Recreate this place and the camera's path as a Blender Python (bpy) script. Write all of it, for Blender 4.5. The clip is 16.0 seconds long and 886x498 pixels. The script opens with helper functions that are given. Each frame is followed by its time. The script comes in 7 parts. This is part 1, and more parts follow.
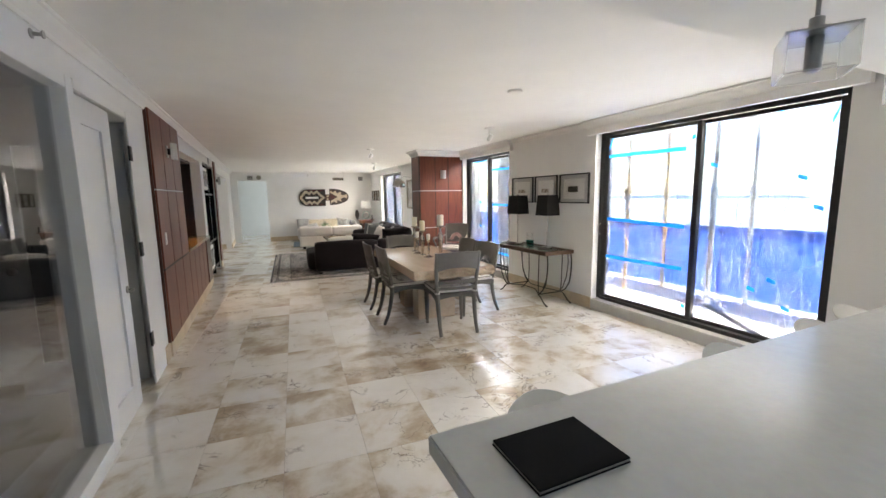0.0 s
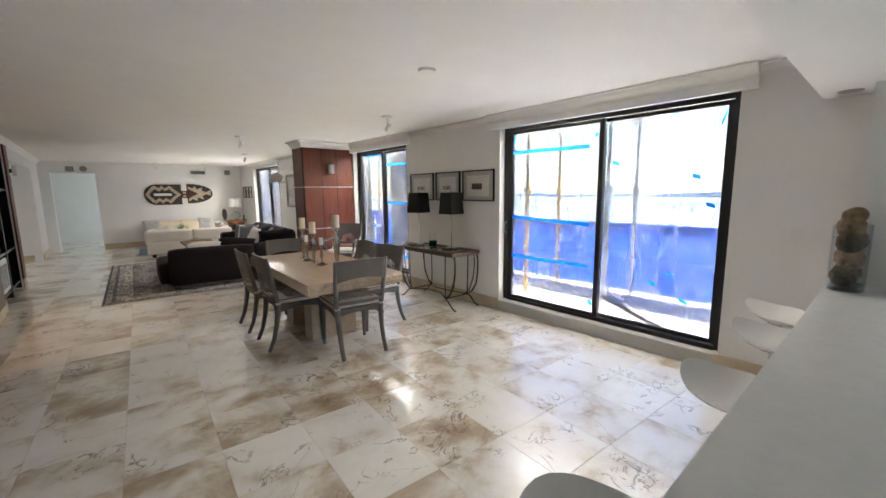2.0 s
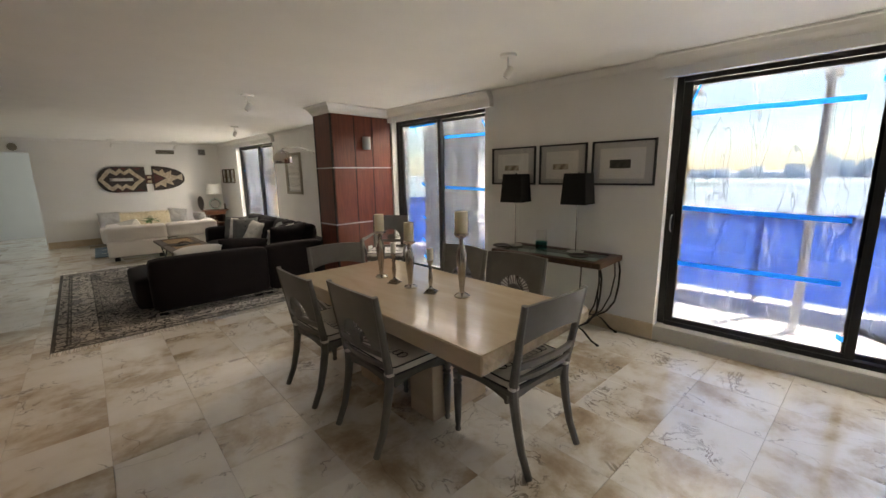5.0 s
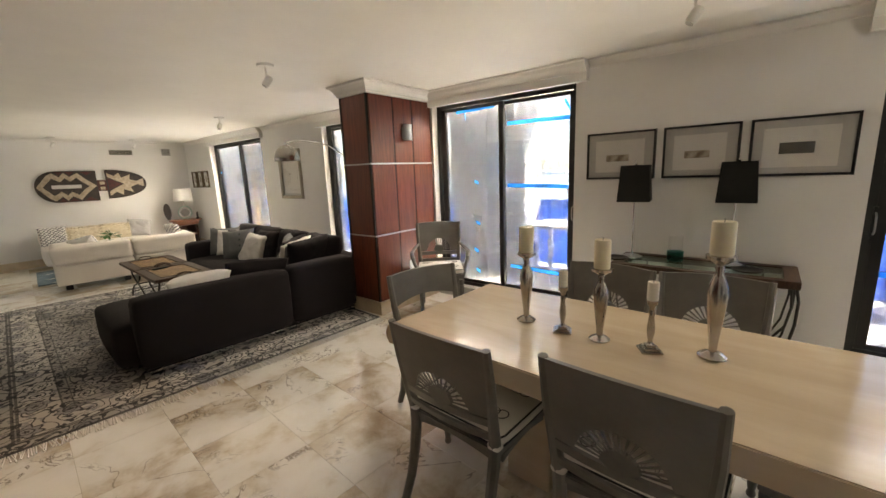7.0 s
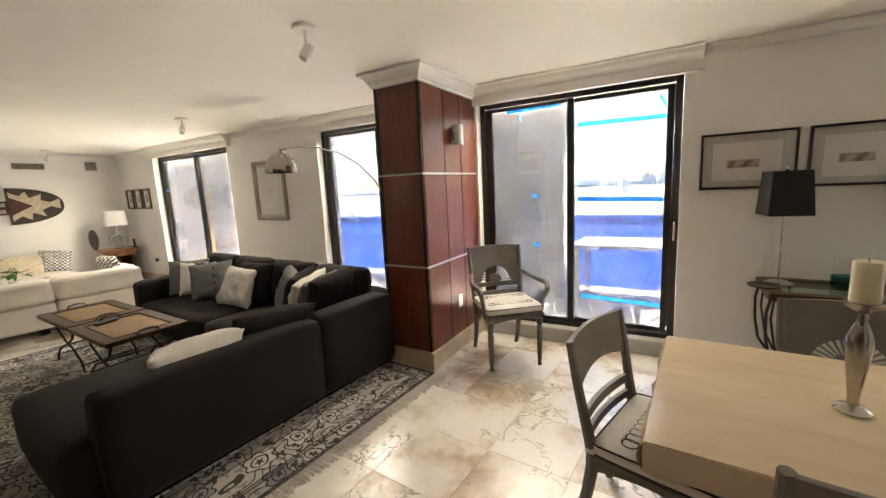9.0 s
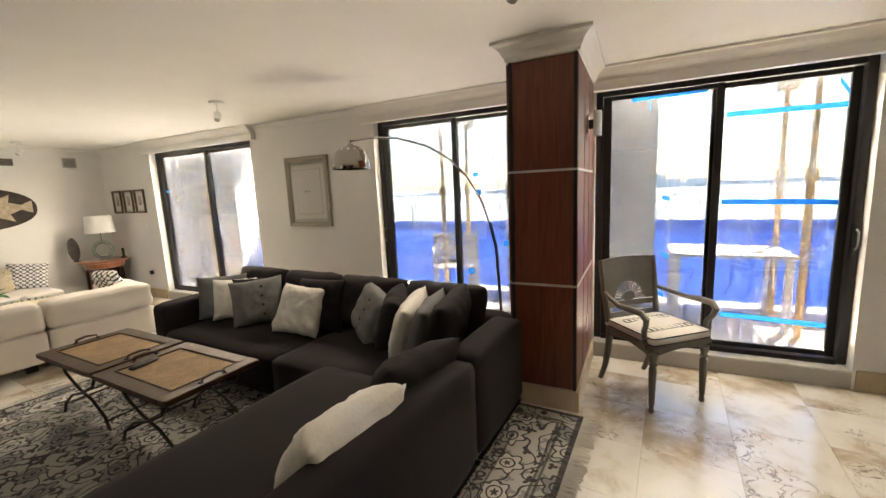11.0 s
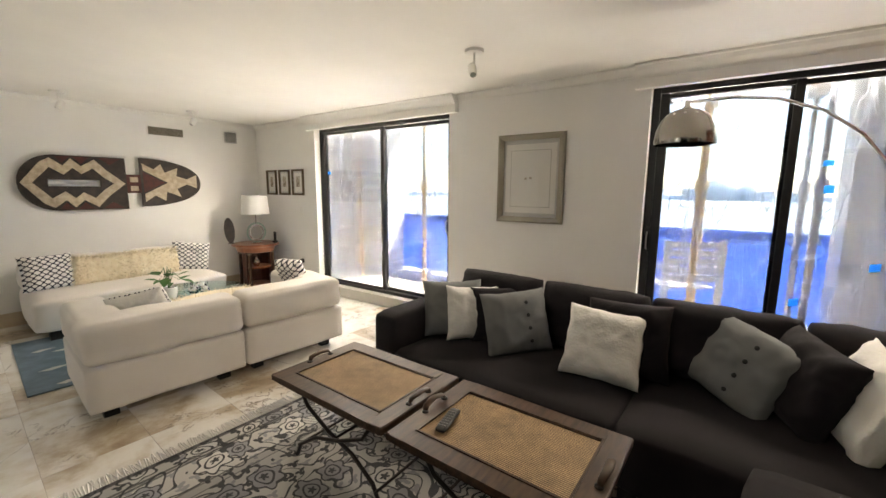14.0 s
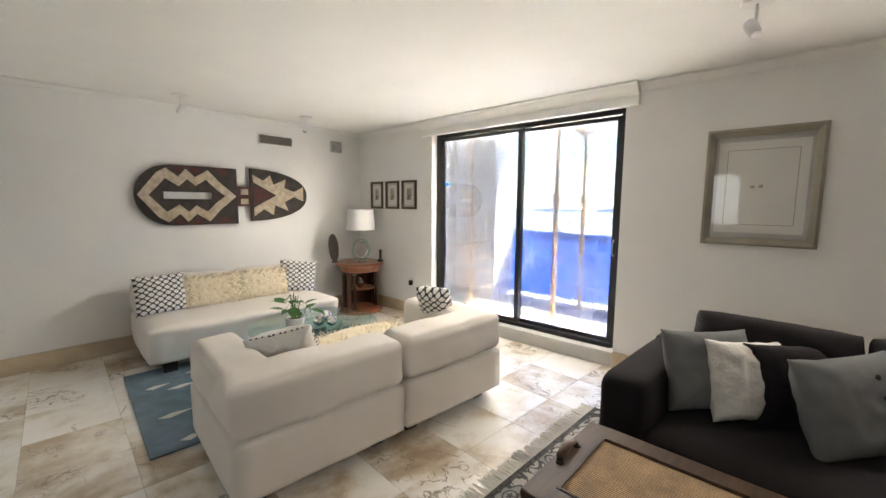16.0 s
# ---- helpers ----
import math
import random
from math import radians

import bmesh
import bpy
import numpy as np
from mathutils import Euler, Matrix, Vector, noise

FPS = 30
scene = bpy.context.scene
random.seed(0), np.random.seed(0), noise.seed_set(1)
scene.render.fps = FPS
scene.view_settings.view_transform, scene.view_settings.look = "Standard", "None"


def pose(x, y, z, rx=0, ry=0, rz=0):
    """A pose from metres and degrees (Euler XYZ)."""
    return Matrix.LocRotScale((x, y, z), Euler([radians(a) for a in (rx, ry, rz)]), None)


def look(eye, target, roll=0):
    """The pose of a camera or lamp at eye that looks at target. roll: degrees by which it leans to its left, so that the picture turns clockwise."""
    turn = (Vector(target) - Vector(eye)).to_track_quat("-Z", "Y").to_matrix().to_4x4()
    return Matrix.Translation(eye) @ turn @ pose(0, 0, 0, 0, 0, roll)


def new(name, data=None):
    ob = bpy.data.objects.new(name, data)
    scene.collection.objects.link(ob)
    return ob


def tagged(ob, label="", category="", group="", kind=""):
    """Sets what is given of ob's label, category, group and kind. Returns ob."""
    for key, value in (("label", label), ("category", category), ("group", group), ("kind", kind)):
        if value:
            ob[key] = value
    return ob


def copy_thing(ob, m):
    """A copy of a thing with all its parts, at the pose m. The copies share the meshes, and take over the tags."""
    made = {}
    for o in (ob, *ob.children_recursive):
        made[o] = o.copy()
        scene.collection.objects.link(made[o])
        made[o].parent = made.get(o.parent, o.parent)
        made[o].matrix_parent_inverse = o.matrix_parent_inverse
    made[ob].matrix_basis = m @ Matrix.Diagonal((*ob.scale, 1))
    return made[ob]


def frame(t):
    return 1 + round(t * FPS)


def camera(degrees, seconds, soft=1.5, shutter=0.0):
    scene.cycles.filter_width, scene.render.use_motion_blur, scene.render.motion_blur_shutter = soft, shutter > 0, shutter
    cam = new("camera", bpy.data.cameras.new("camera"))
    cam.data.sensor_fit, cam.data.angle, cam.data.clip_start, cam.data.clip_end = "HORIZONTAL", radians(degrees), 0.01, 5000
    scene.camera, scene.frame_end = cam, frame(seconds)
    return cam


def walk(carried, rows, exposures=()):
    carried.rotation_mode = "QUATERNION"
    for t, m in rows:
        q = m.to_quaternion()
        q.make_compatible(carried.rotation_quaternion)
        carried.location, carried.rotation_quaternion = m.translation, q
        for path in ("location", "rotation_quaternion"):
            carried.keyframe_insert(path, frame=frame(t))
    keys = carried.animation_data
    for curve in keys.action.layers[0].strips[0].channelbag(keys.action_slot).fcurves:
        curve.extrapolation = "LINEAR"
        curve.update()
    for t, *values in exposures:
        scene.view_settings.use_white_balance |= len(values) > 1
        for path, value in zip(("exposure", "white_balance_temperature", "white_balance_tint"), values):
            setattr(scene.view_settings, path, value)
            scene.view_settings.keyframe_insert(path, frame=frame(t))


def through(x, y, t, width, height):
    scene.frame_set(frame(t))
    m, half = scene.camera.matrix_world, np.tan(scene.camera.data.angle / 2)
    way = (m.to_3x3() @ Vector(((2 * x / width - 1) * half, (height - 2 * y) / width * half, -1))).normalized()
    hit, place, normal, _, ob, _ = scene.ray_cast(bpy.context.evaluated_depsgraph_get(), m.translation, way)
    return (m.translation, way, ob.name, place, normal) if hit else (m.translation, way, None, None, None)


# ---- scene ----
cam = camera(96.4, 16.0)
PATH = [
    (0, (-0.075, -0.867, 1.489), (0.743, 0.938, 1.221), -0.9),
    (0.5, (-0.086, -0.791, 1.508), (0.925, 0.906, 1.194), -1.4),
    (1, (-0.108, -0.71, 1.497), (0.966, 0.944, 1.163), -0.8),
    (1.5, (-0.053, -0.529, 1.479), (1.123, 1.059, 1.166), -0.8),
    (2, (0.035, -0.279, 1.483), (1.336, 1.213, 1.196), -0.6),
    (2.5, (0.029, 0.017, 1.476), (1.397, 1.443, 1.169), -0.6),
    (3, (0.032, 0.369, 1.458), (1.446, 1.743, 1.115), -0.6),
    (3.5, (0.06, 0.749, 1.461), (1.502, 2.091, 1.114), -0.6),
    (4, (0.043, 1.13, 1.454), (1.483, 2.469, 1.09), -0.7),
    (4.5, (0.043, 1.508, 1.458), (1.469, 2.86, 1.087), -0.8),
    (5, (0.065, 1.915, 1.486), (1.468, 3.29, 1.113), -1.0),
    (5.2, (0.055, 2.073, 1.506), (1.448, 3.453, 1.114), -1.1),
    (7.5, (0.126, 3.792, 1.473), (1.699, 4.973, 1.11), -2.7),
    (8, (0.196, 4.144, 1.478), (1.817, 5.265, 1.136), -2.9),
    (10.3, (0.212, 5.721, 1.478), (1.964, 6.638, 1.179), -3.0),
    (10.5, (0.196, 5.853, 1.478), (1.951, 6.764, 1.178), -3.1),
    (11, (0.228, 6.188, 1.5), (2.003, 7.059, 1.201), -2.6),
    (11.5, (0.223, 6.517, 1.477), (2.017, 7.352, 1.185), -1.7),
    (12, (0.189, 6.839, 1.496), (1.966, 7.71, 1.207), -0.8),
    (12.5, (0.191, 7.114, 1.494), (1.939, 8.041, 1.203), -0.2),
    (13, (0.217, 7.464, 1.507), (1.93, 8.456, 1.222), 0.3),
    (13.5, (0.214, 7.819, 1.489), (1.884, 8.879, 1.194), 0.5),
    (14, (0.258, 8.16, 1.434), (1.883, 9.287, 1.138), 0.4),
    (14.5, (0.308, 8.474, 1.445), (1.89, 9.66, 1.147), 0.1),
    (15, (0.274, 8.799, 1.439), (1.825, 10.029, 1.157), 0.1),
    (15.5, (0.244, 9.101, 1.414), (1.756, 10.383, 1.149), 0.1),
    (16, (0.268, 9.403, 1.409), (1.753, 10.724, 1.184), 0.4),
]
walk(cam, [(t, look(eye, target, roll)) for t, eye, target, roll in PATH],
     exposures=[(0, 5.3, 6700, 10), (3, 4.65, 6700, 10), (5, 4.4, 7400, 10), (8, 5.15, 8000, 10), (11, 4.98, 8200, 10), (12.5, 4.98, 8500, 10), (14, 5.1, 7500, 10), (16, 5.05, 6900, 10)])

# ---- world and light ----
world = bpy.data.worlds.new("sky")
scene.world = world
world.use_nodes = True
wn = world.node_tree
wn.nodes.clear()
sky = wn.nodes.new("ShaderNodeTexSky")
sky.sky_type = "NISHITA"
sky.sun_disc = False
sky.sun_elevation = radians(53)
sky.sun_rotation = radians(120)
sky.dust_density = 0.4
sky.ozone_density = 2.0
sky.air_density = 1.0
wbg = wn.nodes.new("ShaderNodeBackground")
wbg.inputs["Strength"].default_value = 0.085
wout = wn.nodes.new("ShaderNodeOutputWorld")
wn.links.new(sky.outputs[0], wbg.inputs[0])
wn.links.new(wbg.outputs[0], wout.inputs[0])
sun = new("sun", bpy.data.lights.new("sun", "SUN"))
sun.data.energy = 4.8
sun.data.angle = radians(0.6)
sun.data.color = (1.0, 0.95, 0.88)
sun.matrix_world = look((20 * math.sin(radians(120)), 20 * math.cos(radians(120)), 26.5), (0, 0, 0))
niche_lamp = new("niche_lamp", bpy.data.lights.new("niche_lamp", "SPOT"))
niche_lamp.data.energy = 1.3
niche_lamp.data.color = (1.0, 0.62, 0.3)
niche_lamp.data.spot_size = radians(70)
niche_lamp.data.shadow_soft_size = 0.03
niche_lamp.matrix_world = look((-1.2, 5.9, 2.0), (-0.55, 5.9, 0))

# hidden lamps added for daylight in the four window openings: a strip under each head and one above each sill
for y0, y1 in ((0.575, 2.92), (4.82, 6.50), (7.00, 8.66), (10.53, 12.68)):
    gain = 1.7 if y0 < 4 else 3.0 if y0 > 10 else 2.3
    for z, aim, watts in ((2.2, (1.5, 0.3), 0.62 * gain), (0.139, (1.2, 1.2), 0.48 * gain)):
        strip = new("window_daylight", bpy.data.lights.new("window_daylight", "AREA"))
        strip.data.shape = "RECTANGLE"
        strip.data.size, strip.data.size_y = (y1 - y0) * 0.94, 0.11 if z > 1 else 0.06
        strip.data.energy = watts * (y1 - y0)
        strip.data.color = (1.0, 0.95, 0.87)
        yc = (y0 + y1) / 2
        d = (Vector((aim[0], 0, aim[1])) - Vector((4.0, 0, z))).normalized()
        turn = Matrix((Vector((0, 1, 0)), (-d).cross(Vector((0, 1, 0))), -d)).transposed().to_4x4()
        strip.matrix_world = Matrix.Translation((4.0, yc, z)) @ turn
# added daylight lamps: in an unseen, assumed kitchen window behind the camera, the room beyond the doorway and the hall
# on the west side
for x, y, z, w, h, watts, tone, turn in ((3.95, -2.1, 1.2, 1.5, 1.9, 18.0, (1.0, 0.96, 0.9), 90), (3.72, 15.67, 1.2, 1.7, 1.9, 1.7, (0.80, 0.93, 1.0), 90), (-3.92, 11.05, 1.55, 1.3, 1.1, 0.45, (0.93, 0.97, 1.0), -90)):
    sheet = new("window_daylight", bpy.data.lights.new("window_daylight", "AREA"))
    sheet.data.shape = "RECTANGLE"
    sheet.data.size, sheet.data.size_y = w, h
    sheet.data.energy = watts
    sheet.data.color = tone
    sheet.matrix_world = Matrix.Translation((x, y, z)) @ pose(0, 0, 0, 90, 0, turn)

# ---- materials ----
def material(name, colour, rough=0.5, metal=0.0, grain=None, bump=0.0, bump_scale=60.0, second=None, second_scale=3.0, coat=0.0, spread=0.06):
    """A principled material with large and fine colour variation and a fine relief."""
    m = bpy.data.materials.new(name)
    m.use_nodes = True
    n, l = m.node_tree.nodes, m.node_tree.links
    b = n["Principled BSDF"]
    b.inputs["Roughness"].default_value = rough
    b.inputs["Metallic"].default_value = metal
    if rough >= 0.9:
        b.inputs["Specular IOR Level"].default_value = 0.15
    if coat:
        b.inputs["Coat Weight"].default_value = coat
        b.inputs["Coat Roughness"].default_value = 0.08
    tc = n.new("ShaderNodeTexCoord")
    big = n.new("ShaderNodeTexNoise")
    big.inputs["Scale"].default_value = second_scale
    big.inputs["Detail"].default_value = 4
    l.new(tc.outputs["Object"], big.inputs["Vector"])
    ramp = n.new("ShaderNodeValToRGB")
    c2 = second or tuple(max(0, c * (1 - spread)) for c in colour)
    ramp.color_ramp.elements[0].color = (*c2, 1)
    ramp.color_ramp.elements[1].color = (*colour, 1)
    ramp.color_ramp.elements[0].position, ramp.color_ramp.elements[1].position = 0.35, 0.65
    l.new(big.outputs["Fac"], ramp.inputs["Fac"])
    fine = n.new("ShaderNodeTexNoise")
    fine.inputs["Scale"].default_value = grain or bump_scale
    fine.inputs["Detail"].default_value = 3
    l.new(tc.outputs["Object"], fine.inputs["Vector"])
    mix = n.new("ShaderNodeMix")
    mix.data_type, mix.blend_type = "RGBA", "OVERLAY"
    mix.inputs["Factor"].default_value = 0.10
    l.new(ramp.outputs["Color"], mix.inputs["A"])
    l.new(fine.outputs["Color"], mix.inputs["B"])
    l.new(mix.outputs["Result"], b.inputs["Base Color"])
    rr = n.new("ShaderNodeMapRange")
    rr.inputs["To Min"].default_value, rr.inputs["To Max"].default_value = max(0.02, rough * 0.85), min(1, rough * 1.15)
    l.new(big.outputs["Fac"], rr.inputs["Value"])
    l.new(rr.outputs["Result"], b.inputs["Roughness"])
    if bump:
        bp = n.new("ShaderNodeBump")
        bp.inputs["Strength"].default_value = bump
        bp.inputs["Distance"].default_value = 0.004
        l.new(fine.outputs["Fac"], bp.inputs["Height"])
        l.new(bp.outputs["Normal"], b.inputs["Normal"])
    return m


def nodes_of(m):
    return m.node_tree.nodes, m.node_tree.links, m.node_tree.nodes["Principled BSDF"]


def wood(name, dark, light, rough, stretch, scale=6.0, coat=0.0):
    m = bpy.data.materials.new(name)
    m.use_nodes = True
    n, l, b = nodes_of(m)
    tc, mp = n.new("ShaderNodeTexCoord"), n.new("ShaderNodeMapping")
    mp.inputs["Scale"].default_value = stretch
    info = n.new("ShaderNodeObjectInfo")
    add = n.new("ShaderNodeVectorMath")
    add.operation = "MULTIPLY_ADD"
    add.inputs[1].default_value = (7, 5, 9)
    l.new(info.outputs["Random"], add.inputs[0])
    l.new(tc.outputs["Object"], add.inputs[2])
    l.new(add.outputs[0], mp.inputs["Vector"])
    ns = n.new("ShaderNodeTexNoise")
    ns.inputs["Scale"].default_value, ns.inputs["Detail"].default_value, ns.inputs["Distortion"].default_value = scale, 6, 0.6
    l.new(mp.outputs[0], ns.inputs["Vector"])
    r = n.new("ShaderNodeValToRGB")
    r.color_ramp.elements[0].color, r.color_ramp.elements[1].color = (*dark, 1), (*light, 1)
    r.color_ramp.elements[0].position, r.color_ramp.elements[1].position = 0.3, 0.7
    l.new(ns.outputs["Fac"], r.inputs["Fac"])
    l.new(r.outputs["Color"], b.inputs["Base Color"])
    b.inputs["Roughness"].default_value = rough
    b.inputs["Coat Weight"].default_value = coat
    b.inputs["Coat Roughness"].default_value = 0.1
    bp = n.new("ShaderNodeBump")
    bp.inputs["Strength"].default_value, bp.inputs["Distance"].default_value = 0.08, 0.002
    l.new(ns.outputs["Fac"], bp.inputs["Height"])
    l.new(bp.outputs["Normal"], b.inputs["Normal"])
    return m


def stone_tile(name):
    """Polished travertine: cream ground, tan and brown clouds with crisp rims, crackled brown veins; each tile differs."""
    m = bpy.data.materials.new(name)
    m.use_nodes = True
    n, l, b = nodes_of(m)

    def math_node(op, *args):
        k = n.new("ShaderNodeMath")
        k.operation = op
        for i, v in enumerate(args):
            if isinstance(v, (int, float)):
                k.inputs[i].default_value = v
            else:
                l.new(v, k.inputs[i])
        return k.outputs[0]

    def noise_node(vec, scale, detail, rough=0.5, warp=0.0):
        k = n.new("ShaderNodeTexNoise")
        for key, v in (("Scale", scale), ("Detail", detail), ("Roughness", rough), ("Distortion", warp)):
            k.inputs[key].default_value = v
        l.new(vec, k.inputs["Vector"])
        return k.outputs["Fac"]

    def span(v, lo, hi, a=0.0, c=1.0):
        k = n.new("ShaderNodeMapRange")
        for key, x in (("From Min", lo), ("From Max", hi), ("To Min", a), ("To Max", c)):
            k.inputs[key].default_value = x
        l.new(v, k.inputs["Value"])
        return k.outputs["Result"]
    tc, info, isl = n.new("ShaderNodeTexCoord"), n.new("ShaderNodeObjectInfo"), n.new("ShaderNodeNewGeometry")
    seed = math_node("ADD", info.outputs["Random"], isl.outputs["Random Per Island"])
    off = n.new("ShaderNodeVectorMath")
    off.operation = "MULTIPLY_ADD"
    off.inputs[1].default_value = (37, 53, 29)
    l.new(seed, off.inputs[0])
    l.new(tc.outputs["Object"], off.inputs[2])
    vec = off.outputs[0]
    cloud = noise_node(vec, 2.6, 9, 0.60, 0.25)
    bias = math_node("MULTIPLY", math_node("SUBTRACT", math_node("FRACT", math_node("MULTIPLY", seed, 7.31)), 0.52), 0.17)
    r1 = n.new("ShaderNodeValToRGB")
    e = r1.color_ramp.elements
    e[0].position, e[0].color = 0.26, (0.33, 0.235, 0.145, 1)
    e[1].position, e[1].color = 0.66, (0.90, 0.87, 0.82, 1)
    for p, c in ((0.36, (0.50, 0.395, 0.27, 1)), (0.42, (0.63, 0.545, 0.43, 1)), (0.46, (0.74, 0.675, 0.58, 1)), (0.52, (0.83, 0.79, 0.725, 1))):
        k = e.new(p)
        k.color = c
    l.new(math_node("ADD", cloud, bias), r1.inputs["Fac"])
    # crackled veins, gathered in patches
    ridge = math_node("ABSOLUTE", math_node("SUBTRACT", noise_node(vec, 7.0, 12, 0.6, 1.0), 0.5))
    patch = span(noise_node(vec, 2.4, 3), 0.57, 0.64)
    vein = math_node("MULTIPLY", span(ridge, 0.006, 0.030, 1, 0), patch)
    crack = math_node("MULTIPLY", span(math_node("ABSOLUTE", math_node("SUBTRACT", noise_node(vec, 1.6, 5, 0.55, 0.8), 0.5)), 0.0015, 0.006, 0.7, 0), span(noise_node(vec, 3.1, 1), 0.5, 0.56))
    dark = math_node("MAXIMUM", vein, crack)
    mix = n.new("ShaderNodeMix")
    mix.data_type = "RGBA"
    l.new(math_node("MULTIPLY", dark, 0.85), mix.inputs["Factor"])
    l.new(r1.outputs["Color"], mix.inputs["A"])
    mix.inputs["B"].default_value = (0.14, 0.095, 0.062, 1)
    l.new(mix.outputs["Result"], b.inputs["Base Color"])
    l.new(span(cloud, 0.2, 0.8, 0.30, 0.45), b.inputs["Roughness"])
    b.inputs["Coat Weight"].default_value = 1.0
    b.inputs["Coat Roughness"].default_value = 0.14
    b.inputs["Coat IOR"].default_value = 2.5
    bp = n.new("ShaderNodeBump")
    bp.inputs["Strength"].default_value, bp.inputs["Distance"].default_value = 0.15, 0.001
    bp.invert = True
    l.new(dark, bp.inputs["Height"])
    l.new(bp.outputs["Normal"], b.inputs["Normal"])
    return m


def glass(name, tint=(1, 1, 1), rough=0.0, gloss=0.6):
    """Thin clear glass: clear, with a gloss that grows at grazing angles."""
    m = bpy.data.materials.new(name)
    m.use_nodes = True
    n, l = m.node_tree.nodes, m.node_tree.links
    n.remove(n["Principled BSDF"])
    tr, gl, lw, mx = n.new("ShaderNodeBsdfTransparent"), n.new("ShaderNodeBsdfGlossy"), n.new("ShaderNodeLayerWeight"), n.new("ShaderNodeMixShader")
    tr.inputs["Color"].default_value = (*tint, 1)
    gl.inputs["Roughness"].default_value = rough
    pw, ma = n.new("ShaderNodeMath"), n.new("ShaderNodeMath")
    pw.operation, ma.operation = "POWER", "MULTIPLY_ADD"
    pw.inputs[1].default_value = 4.0
    ma.inputs[1].default_value, ma.inputs[2].default_value = gloss, 0.035
    lw.inputs["Blend"].default_value = 0.5
    l.new(lw.outputs["Facing"], pw.inputs[0])
    l.new(pw.outputs[0], ma.inputs[0])
    l.new(ma.outputs[0], mx.inputs[0])
    l.new(tr.outputs[0], mx.inputs[1])
    l.new(gl.outputs[0], mx.inputs[2])
    l.new(mx.outputs[0], n["Material Output"].inputs[0])
    return m


WALL = material("white_wall_paint", (0.80, 0.79, 0.77), 0.7, bump=0.05, bump_scale=220, spread=0.03)
CEIL = material("white_ceiling_paint", (0.84, 0.83, 0.80), 0.8, bump=0.05, bump_scale=160, spread=0.03)
TRIM = material("white_trim_paint", (0.80, 0.79, 0.76), 0.4, spread=0.03)
DOORW = material("white_door_paint", (0.78, 0.78, 0.77), 0.35, spread=0.03)
TILE = stone_tile("polished_travertine_tile")
GROUT = material("tile_grout", (0.42, 0.37, 0.30), 0.9, bump=0.2)
BASE = material("travertine_baseboard", (0.60, 0.50, 0.36), 0.35, second=(0.48, 0.38, 0.26), second_scale=5, bump=0.05)
CURB = material("grey_sill_stone", (0.50, 0.49, 0.46), 0.5, spread=0.1)
BLACK = material("black_aluminium", (0.008, 0.008, 0.009), 0.4, spread=0.15)
MAHOG = wood("red_mahogany_panel", (0.09, 0.019, 0.008), (0.18, 0.044, 0.018), 0.4, (9, 9, 0.7), 5, 0.1)
MAHOGD = wood("dark_mahogany", (0.045, 0.012, 0.007), (0.09, 0.027, 0.015), 0.35, (9, 9, 0.7), 5, 0.3)
STEEL = material("brushed_steel", (0.42, 0.41, 0.39), 0.3, 1.0, bump=0.02, bump_scale=300)
DOME = material("polished_bronze_grey", (0.40, 0.37, 0.33), 0.16, 1.0, spread=0.1)
CHROME = material("chrome", (0.75, 0.75, 0.75), 0.08, 1.0)
ALU = material("satin_aluminium_strip", (0.55, 0.55, 0.55), 0.45, 0.6)
QUARTZ = material("white_quartz", (0.64, 0.64, 0.625), 0.16, spread=0.04, second_scale=20)
PANE = glass("clear_glass")
# glass colour dims the bright outdoors; shadowless panes still let full daylight in
WINGLASS = glass("view_dimming_glass", (0.305, 0.312, 0.323), 0.0, 0.15)
DARKIN = material("dark_interior", (0.03, 0.03, 0.03), 0.6)
CREAM = material("cream_linen", (0.76, 0.71, 0.66), 0.9, bump=0.35, bump_scale=420, spread=0.05)
CHAR = material("charcoal_fabric", (0.018, 0.0145, 0.0168), 0.9, bump=0.4, bump_scale=420, spread=0.2)
GREYP = material("grey_painted_wood", (0.165, 0.157, 0.145), 0.45, second=(0.13, 0.123, 0.112), second_scale=8, bump=0.06, bump_scale=90)
CHAR.node_tree.nodes["Principled BSDF"].inputs["Sheen Weight"].default_value = 0.04
SEATF = material("white_seat_fabric", (0.72, 0.70, 0.66), 0.9, bump=0.3, bump_scale=500)
PIPING = material("black_piping", (0.03, 0.03, 0.03), 0.8)
TRAV = wood("travertine_table_stone", (0.55, 0.435, 0.305), (0.64, 0.525, 0.385), 0.12, (3.2, 0.7, 3.2), 3, 0.4)
TRAVR = material("rough_travertine_edge", (0.60, 0.49, 0.36), 0.7, second=(0.45, 0.35, 0.24), second_scale=14, bump=0.6, bump_scale=45)
PEWTER = material("aged_silver", (0.50, 0.47, 0.43), 0.22, 1.0, second=(0.36, 0.32, 0.28), second_scale=9)
WAX = material("ivory_candle_wax", (0.78, 0.70, 0.52), 0.5, spread=0.08)
WAXW = material("white_candle_wax", (0.78, 0.75, 0.68), 0.5, spread=0.05)
IRON = material("dark_wrought_iron", (0.035, 0.027, 0.022), 0.45, 0.6, spread=0.3, bump=0.1)
WALNUT = wood("dark_walnut", (0.034, 0.017, 0.009), (0.080, 0.041, 0.021), 0.45, (2, 12, 12), 4, 0.0)
WALNUT.node_tree.nodes["Principled BSDF"].inputs["Specular IOR Level"].default_value = 0.3
CHERRY = wood("cherry_wood", (0.16, 0.05, 0.02), (0.30, 0.11, 0.05), 0.3, (8, 8, 0.8), 5, 0.4)
SHADEB = material("black_lampshade", (0.006, 0.006, 0.006), 0.8)
